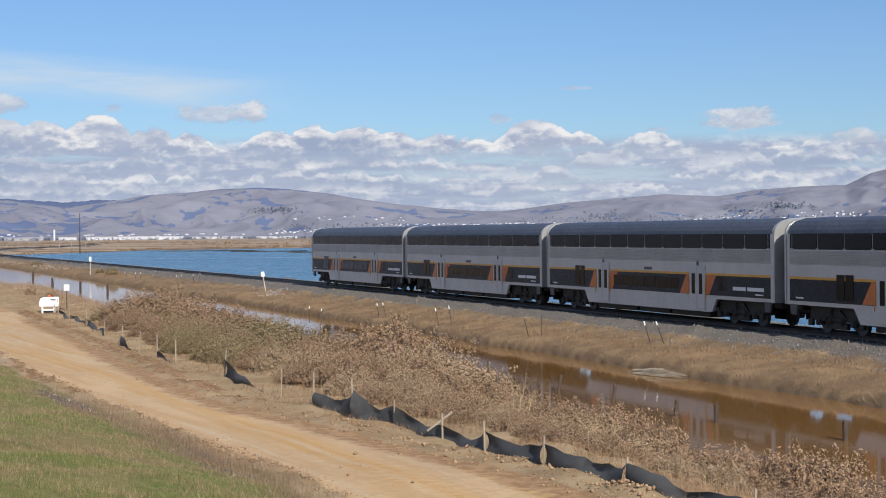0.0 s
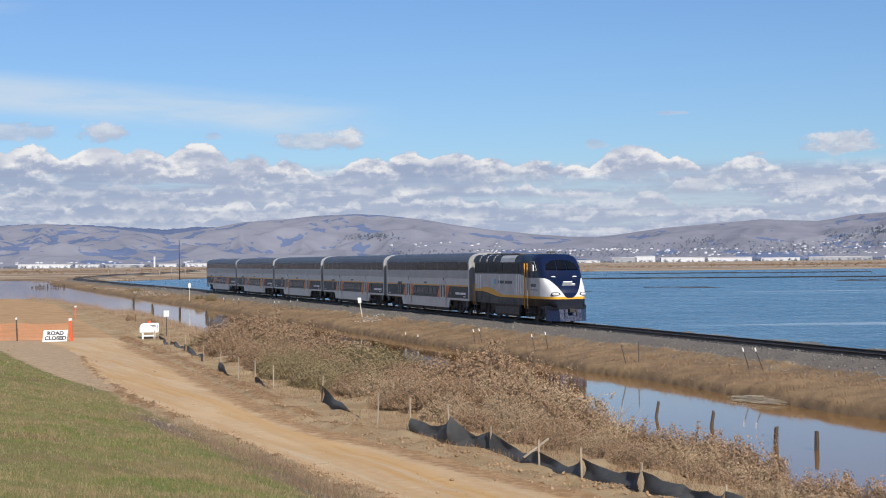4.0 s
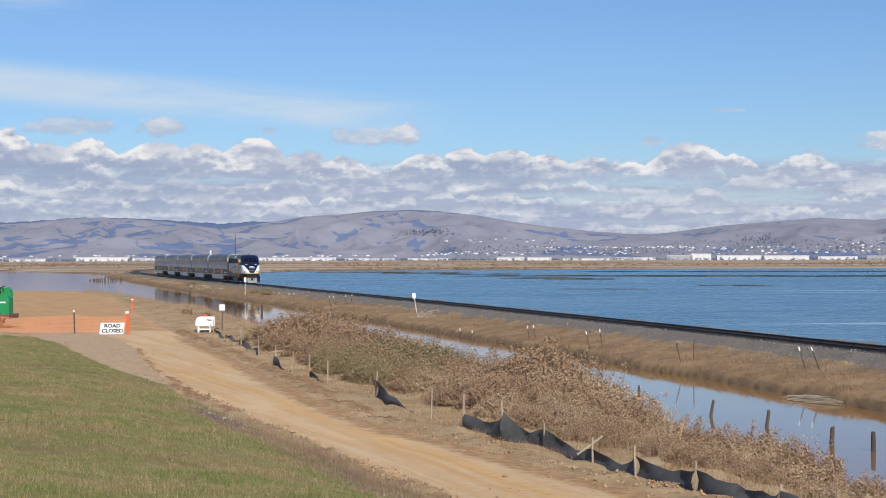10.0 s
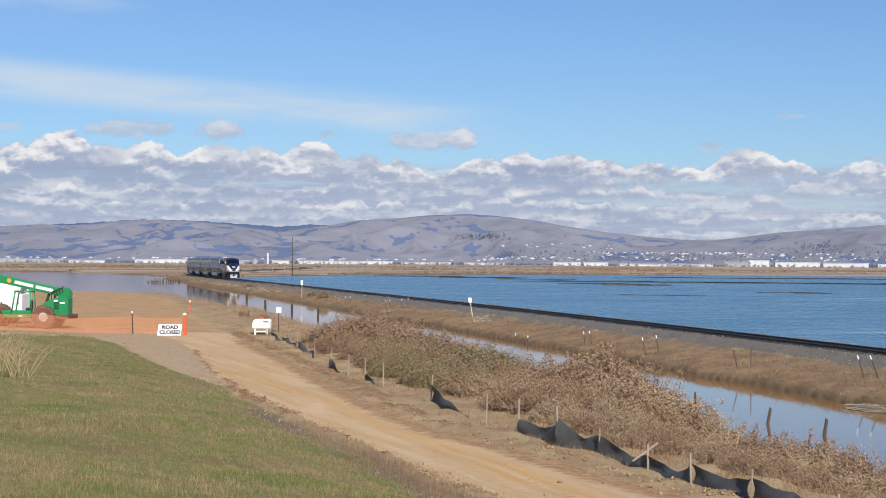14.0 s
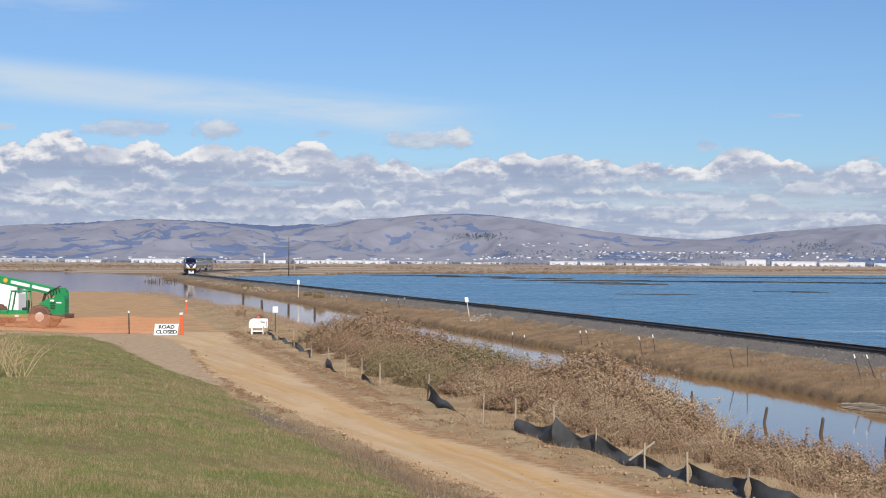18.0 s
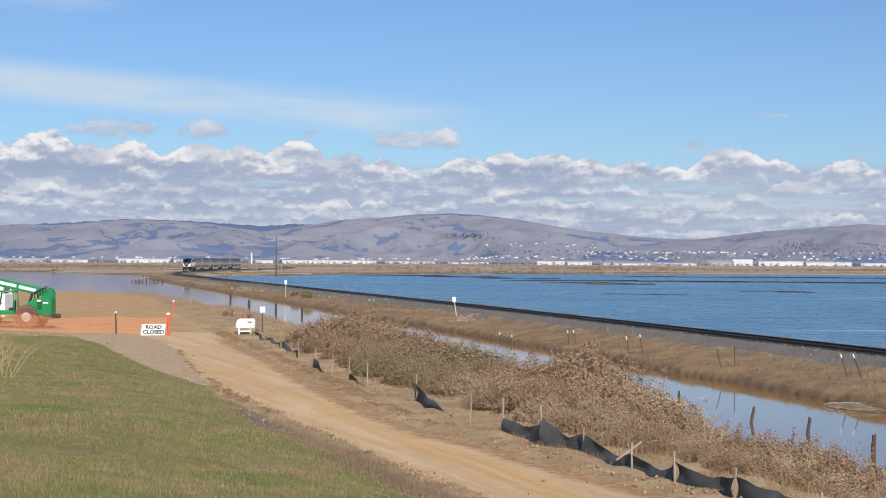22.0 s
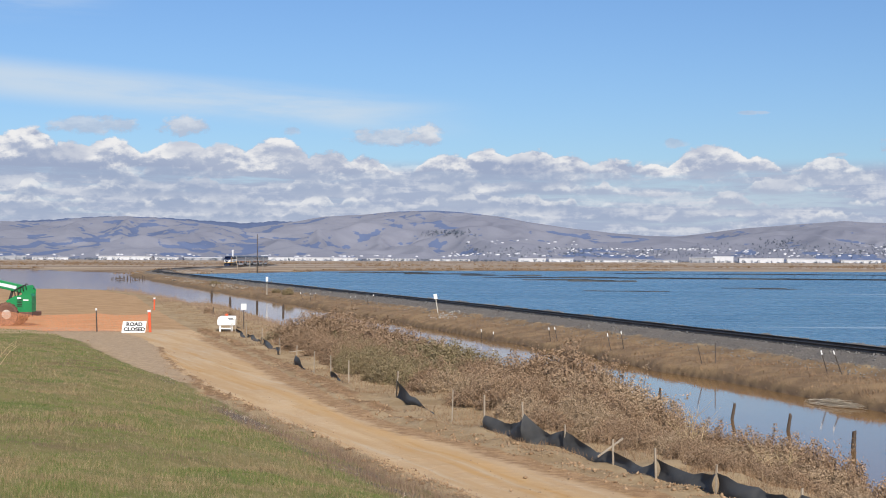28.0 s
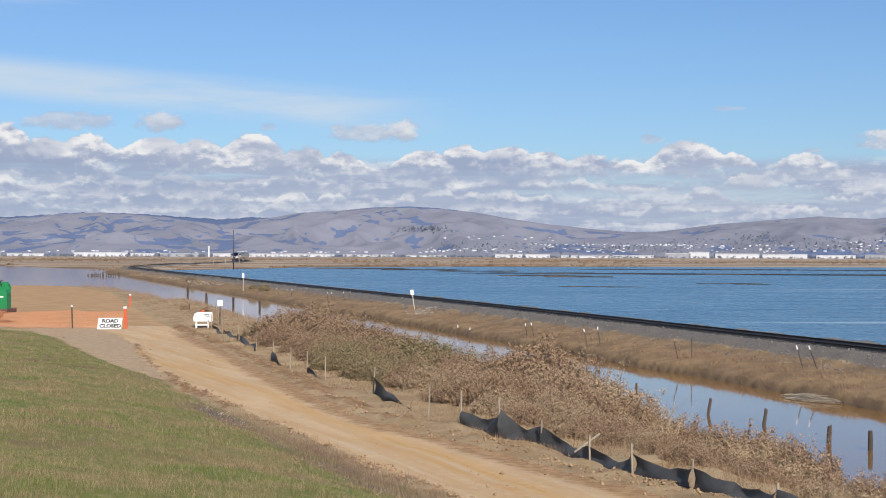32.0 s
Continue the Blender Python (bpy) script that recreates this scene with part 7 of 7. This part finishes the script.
def old_trestle():
    t = thing("old_trestle", "ruined dark timber trestle standing in the water", "trestle", at=pose(-73, 432, 0, 0, 0, 20))
    rs = random.Random(3)
    for i in range(9):
        for j in (0, 2.2):
            bm = bmesh.new()
            rod(bm, (-4 + i + rs.uniform(-0.2, 0.2), j, -0.85), (-4 + i + rs.uniform(-0.2, 0.2), j, rs.uniform(0.3, 1.1)), 0.13, 0.10, 7)
            part("pile", bm, M_PILE, t)
    for z, a, b in ((0.15, -3.2, -1.2), (0.25, 1.1, 2.4)):
        bm = bmesh.new()
        block(bm, a, b, -0.12, 0.12, z, z + 0.22, 0.02)
        part("beam", bm, M_PILE, t)


old_trestle()


# ---- far marsh ----
def pole(x, y, h, r, label, arms=0, material=None):
    t = thing("utility_pole", label, "pole", at=pose(x, y, ground_at(x, y)))
    bm = bmesh.new()
    rod(bm, (0, 0, -0.3), (0, 0, h), r, r * 0.65, 10)
    part("shaft", bm, material or M_PILE, t)
    for i in range(arms):
        bm = bmesh.new()
        block(bm, -0.9, 0.9, -0.06, 0.06, h - 0.5 - i * 0.8, h - 0.38 - i * 0.8)
        part("crossarm", bm, M_PILE, t)


pole(-56.3, 619.0, 14.9, 0.19, "tall dark mast beside the railway")
for az, d, h in ((-5.88, 640, 3.0), (-5.47, 625, 4.6), (-5.0, 628, 4.2), (-7.6, 700, 2.6), (-3.9, 690, 2.4)):
    pole(d * math.sin(radians(az)), d * math.cos(radians(az)), h, 0.16, "short pale post in the marsh", 0, M_WOOD)


def mud_bars():
    m = surface("wet_mud", (0.022, 0.02, 0.019), (0.014, 0.013, 0.012), 0.6, scale=1)
    rs = random.Random(12)
    for az, d, l, w in ((5.0, 505, 22, 1.6), (8.0, 500, 28, 2.0), (11.0, 497, 30, 2.2), (14.2, 495, 32, 2.2), (17.5, 493, 30, 2.0), (20.5, 492, 28, 2.0), (3.2, 560, 14, 1.5), (1.5, 600, 16, 1.5), (5.6, 450, 14, 1.2), (6.9, 430, 9, 1.0),
                        (7.2, 303, 7, 0.7), (8.3, 302, 4.5, 0.6), (12.0, 342, 7, 0.7), (13.0, 335, 5, 0.6), (-1.0, 640, 20, 1.5), (9.5, 650, 40, 2.0), (15.5, 650, 50, 2.0), (18.9, 420, 12, 1.0)):
        t = thing("mud_bar", "dark low mud bar breaking the pond's surface", "mud bar", "mud bars in the pond", at=pose(d * math.sin(radians(az)), d * math.cos(radians(az)), 0, 0, 0, -az + rs.uniform(-3, 3)))
        n = 24
        bm = bmesh.new()
        up, lo = [], []
        for i in range(n):
            a = i * math.tau / n
            k = rs.uniform(0.25, 1.15)
            lo.append((l * math.cos(a) * k, w * math.sin(a) * k * 1.5, -0.3))
            up.append((l * 0.96 * math.cos(a) * k, w * math.sin(a) * k, rs.choice((0.04, 0.12, 0.24, 0.36)) * (1.0 if d > 400 else 0.4)))
        loft(bm, [lo, up])
        part("bar", bm, m, t)


mud_bars()


def pond_stakes():
    rs = random.Random(2)
    for i in range(14):
        az, d = 12.0 + i * 0.66 + rs.uniform(-0.1, 0.1), 560 + i * 3
        t = thing("pond_stake", "dark stake standing in the pond", "stake", "stakes in the pond", at=pose(d * math.sin(radians(az)), d * math.cos(radians(az)), 0))
        bm = bmesh.new()
        rod(bm, (0, 0, -0.8), (rs.uniform(-0.05, 0.05), 0, rs.uniform(0.7, 1.1)), 0.09, 0.07, 6)
        part("shaft", bm, M_PILE, t)


pond_stakes()


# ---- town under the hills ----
# distance haze is put into these colours as a blue-grey cast
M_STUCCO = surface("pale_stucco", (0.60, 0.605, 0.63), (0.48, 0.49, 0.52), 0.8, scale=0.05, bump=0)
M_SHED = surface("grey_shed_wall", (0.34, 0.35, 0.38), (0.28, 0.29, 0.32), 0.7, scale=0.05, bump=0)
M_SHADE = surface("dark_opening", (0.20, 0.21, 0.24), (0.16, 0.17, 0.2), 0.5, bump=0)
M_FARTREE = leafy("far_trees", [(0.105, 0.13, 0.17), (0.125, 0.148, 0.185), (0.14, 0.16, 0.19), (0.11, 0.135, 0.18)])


def warehouse(az0, az1, d, h, seed):
    """A long pale hall: walls, roof, a row of openings."""
    rs = random.Random(seed)
    a = radians((az0 + az1) / 2)
    w = d * radians(az1 - az0)
    pale = rs.random() < 0.7
    t = thing("warehouse", "long pale flat-roofed warehouse under the hills" if pale else "long grey flat-roofed warehouse under the hills", "warehouse", "warehouses under the hills",
              at=pose(d * math.sin(a), d * math.cos(a), 0.3, 0, 0, -math.degrees(a) + rs.uniform(-6, 6)))
    bm = bmesh.new()
    block(bm, -w / 2, w / 2, 0, 45, 0, h)
    part("wall", bm, M_STUCCO if pale else M_SHED, t)
    bm = bmesh.new()
    block(bm, -w / 2 - 0.6, w / 2 + 0.6, -0.6, 45.6, h, h + 0.7)
    part("roof", bm, M_STUCCO, t)
    n = max(2, int(w / 16))
    bm = bmesh.new()
    block(bm, -2.2, 2.2, -0.25, 0.1, 0.3, h * 0.3)
    first = None
    for i in range(n):
        m = pose(-w / 2 + (i + 0.5) * w / n, 0, 0)
        if first is None:
            first = part("opening", bm, M_SHADE, t)
            first.matrix_basis = m
        else:
            share("opening", first, t, m)


for i, (a0, a1, d, h) in enumerate([(-19.5, -17.5, 2500, 7), (-17.2, -15.6, 2500, 6), (-15.3, -13.0, 2500, 6.5), (-12.8, -11.6, 2560, 5), (-10.6, -8.8, 2500, 7.5), (-8.7, -7.9, 2600, 6), (-7.7, -6.4, 2500, 5.5), (-5.9, -5.3, 2550, 6), (-5.0, -1.7, 2500, 6), (-1.4, 0.4, 2650, 4.5), (0.8, 2.2, 2650, 4),
                                    (3.9, 4.85, 2450, 6.5), (4.95, 5.8, 2450, 6), (6.2, 7.8, 2500, 4), (7.8, 9.4, 2550, 4.5), (9.8, 10.6, 2500, 9), (10.62, 11.3, 2530, 12), (11.5, 13.0, 2480, 8.5), (13.1, 14.6, 2480, 8), (14.9, 16.2, 2520, 6), (16.5, 18.6, 2500, 7), (19.0, 20.4, 2480, 8), (20.8, 23.0, 2520, 6)]):
    warehouse(a0, a1, d, h * 0.78, i)


def white_tower():
    d, a = 2420, radians(-6.04)
    t = thing("white_tower", "slim white tower in the distant town", "tower", at=pose(d * math.sin(a), d * math.cos(a), 0.3))
    bm = bmesh.new()
    block(bm, -1.2, 1.2, -1.2, 1.2, 0, 15, 0.2)
    part("shaft", bm, M_STUCCO, t)
    bm = bmesh.new()
    block(bm, -1.5, 1.5, -1.5, 1.5, 15, 15.8, 0.2)
    part("cap", bm, M_WHITE, t)


white_tower()


def on_hill(az, el):
    """The place on the hillside that is seen at that bearing and height."""
    A, R, Z = HILL
    j = int(np.clip(np.searchsorted(A, radians(az)), 0, len(A) - 1))
    e = (Z[:, j] - 6.0) / R
    k = np.argmax(e >= math.tan(radians(el))) if (e >= math.tan(radians(el))).any() else len(R) - 1
    return float(R[k] * math.sin(radians(az))), float(R[k] * math.cos(radians(az))), float(Z[k, j])


def build_town():
    rs = random.Random(77)
    v, f = [], []

    def box(x, y, z, w, d, h, ridge):
        k = len(v)
        a = rs.uniform(-0.5, 0.5)
        c, s = math.cos(a), math.sin(a)
        P = lambda px, py, pz: (x + px * c - py * s, y + px * s + py * c, z + pz)
        v.extend([P(-w, -d, -3), P(w, -d, -3), P(w, d, -3), P(-w, d, -3), P(-w, -d, h), P(w, -d, h), P(w, d, h), P(-w, d, h)])
        f.extend([(k, k + 1, k + 5, k + 4), (k + 1, k + 2, k + 6, k + 5), (k + 2, k + 3, k + 7, k + 6), (k + 3, k, k + 4, k + 7), (k + 4, k + 5, k + 6, k + 7)])

    def place(n, az0, az1, el0, el1, size):
        for i in range(n):
            az, el = rs.uniform(az0, az1), rs.uniform(el0, el1)
            x, y, z = on_hill(az, el)
            s = rs.uniform(0.6, 1.4) * size
            box(x, y, z, 2.5 * s, 2.2 * s, 1.4 * s, 0)

    place(80, 5.0, 10.5, 0.29, 0.325, 0.8)
    place(30, 5.0, 12.0, 0.18, 0.28, 0.8)
    place(60, 1.5, 9.0, 0.05, 0.18, 0.9)
    place(70, 9.5, 23.0, 0.27, 0.33, 0.8)
    place(70, 11.0, 23.0, 0.08, 0.20, 0.85)
    place(36, 15.0, 23.5, 0.40, 0.62, 0.85)
    place(14, 2.0, 6.0, 0.45, 0.62, 1.0)
    place(60, -15, 3, 0.0, 0.05, 1.0)
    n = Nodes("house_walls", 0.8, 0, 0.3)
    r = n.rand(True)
    # the walls' bluish cast is painted haze as well
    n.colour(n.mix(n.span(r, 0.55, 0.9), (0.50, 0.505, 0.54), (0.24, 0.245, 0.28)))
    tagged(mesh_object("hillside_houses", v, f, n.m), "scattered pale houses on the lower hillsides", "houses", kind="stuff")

    rp = np.random.RandomState(5)
    pts = []
    for i in range(1500):
        az = rp.uniform(-18, 24)
        d = rp.uniform(2310, 2850)
        pts.append((d * math.sin(radians(az)), d * math.cos(radians(az)), 0.3, rp.uniform(1.5, 4.6)))
    for i in range(900):
        az = rp.uniform(2.0, 24)
        el = rp.uniform(0.02, 0.5) if az > 10 else rp.uniform(0.0, 0.33)
        pts.append((*on_hill(az, el), rp.uniform(2.0, 4.8)))
    for az, el, n_, s in ((1.5, 0.83, 40, 6.0), (1.2, 0.78, 20, 5.0), (19.0, 0.8, 70, 6.0), (17.8, 0.62, 40, 5.0), (12.8, 0.55, 40, 4.5)):
        for i in range(n_):
            pts.append((*on_hill(az + rp.normal(0, 0.45), el + rp.normal(0, 0.05)), s * rp.uniform(0.6, 1.2)))
    P, D, S = [], [], []
    for x, y, z, h in pts:
        k = 26
        q = rp.normal(size=(k, 3))
        q /= np.linalg.norm(q, axis=1)[:, None]
        P.append(np.array([x, y, z + h * 0.55]) + q * np.array([h * 0.5, h * 0.5, h * 0.55]) * rp.uniform(0.5, 1.0, (k, 1)))
        D.append(q)
        S.append(np.full(k, h * 0.22))
    lv, lf = leaves(np.concatenate(P), np.concatenate(D), np.concatenate(S), rp)
    tagged(mesh_object("distant_trees", lv, lf, M_FARTREE), "distant trees round the town and up the slopes, haze in their blue-grey", "trees", kind="stuff")


build_town()


def marsh_scrub():
    """Low brown scrub along the far shore and the dykes of the marsh."""
    rs = np.random.RandomState(41)
    x = rs.uniform(-420, 460, 5200)
    line = rs.randint(0, 4, len(x))
    fy = np.interp(x, [p[0] for p in FAR_SHORE], [p[1] for p in FAR_SHORE])
    y = np.select([line == 0, line == 1, line == 2], [fy + rs.uniform(10, 26, len(x)), 905 + 0.04 * x + rs.normal(0, 5, len(x)), 1180 - 0.05 * x + rs.normal(0, 8, len(x))], rs.uniform(800, 1700, len(x)))
    keep = wave(x, y, 0.02, 42) + 0.6 * wave(x, y, 0.07, 43) > -0.1
    x, y = x[keep], y[keep]
    z = ground_height(x, y)[0]
    k = 12
    h = rs.uniform(0.35, 1.1, len(x))
    q = rs.normal(size=(len(x), k, 3))
    q /= np.linalg.norm(q, axis=2)[..., None]
    p = np.stack([x, y, z + h * 0.4], 1)[:, None] + q * np.stack([h * 1.6, h * 1.2, h * 0.5], 1)[:, None] * rs.uniform(0.4, 1.0, (len(x), k, 1))
    lv, lf = leaves(p.reshape(-1, 3), q.reshape(-1, 3), np.repeat(h * 0.45, k), rs)
    m = leafy("marsh_scrub", [(0.21, 0.13, 0.07), (0.27, 0.18, 0.105), (0.15, 0.10, 0.06), (0.23, 0.145, 0.08)])
    tagged(mesh_object("marsh_scrub", lv, lf, m), "low brown scrub along the far shore and dykes", "scrub", kind="stuff")


marsh_scrub()


def motions():
    times = [i * 0.5 for i in range(65)]
    walk(loco, [(t, pose_on_track(S0 + SPEED * t + LOCO / 2 - 1.39, 5.63)) for t in times])
    for i, c in enumerate(cars):
        walk(c, [(t, pose_on_track(S0 + SPEED * t + LOCO + CAR * (i + 0.5) - SLACK[i], 9.15)) for t in times])


motions()
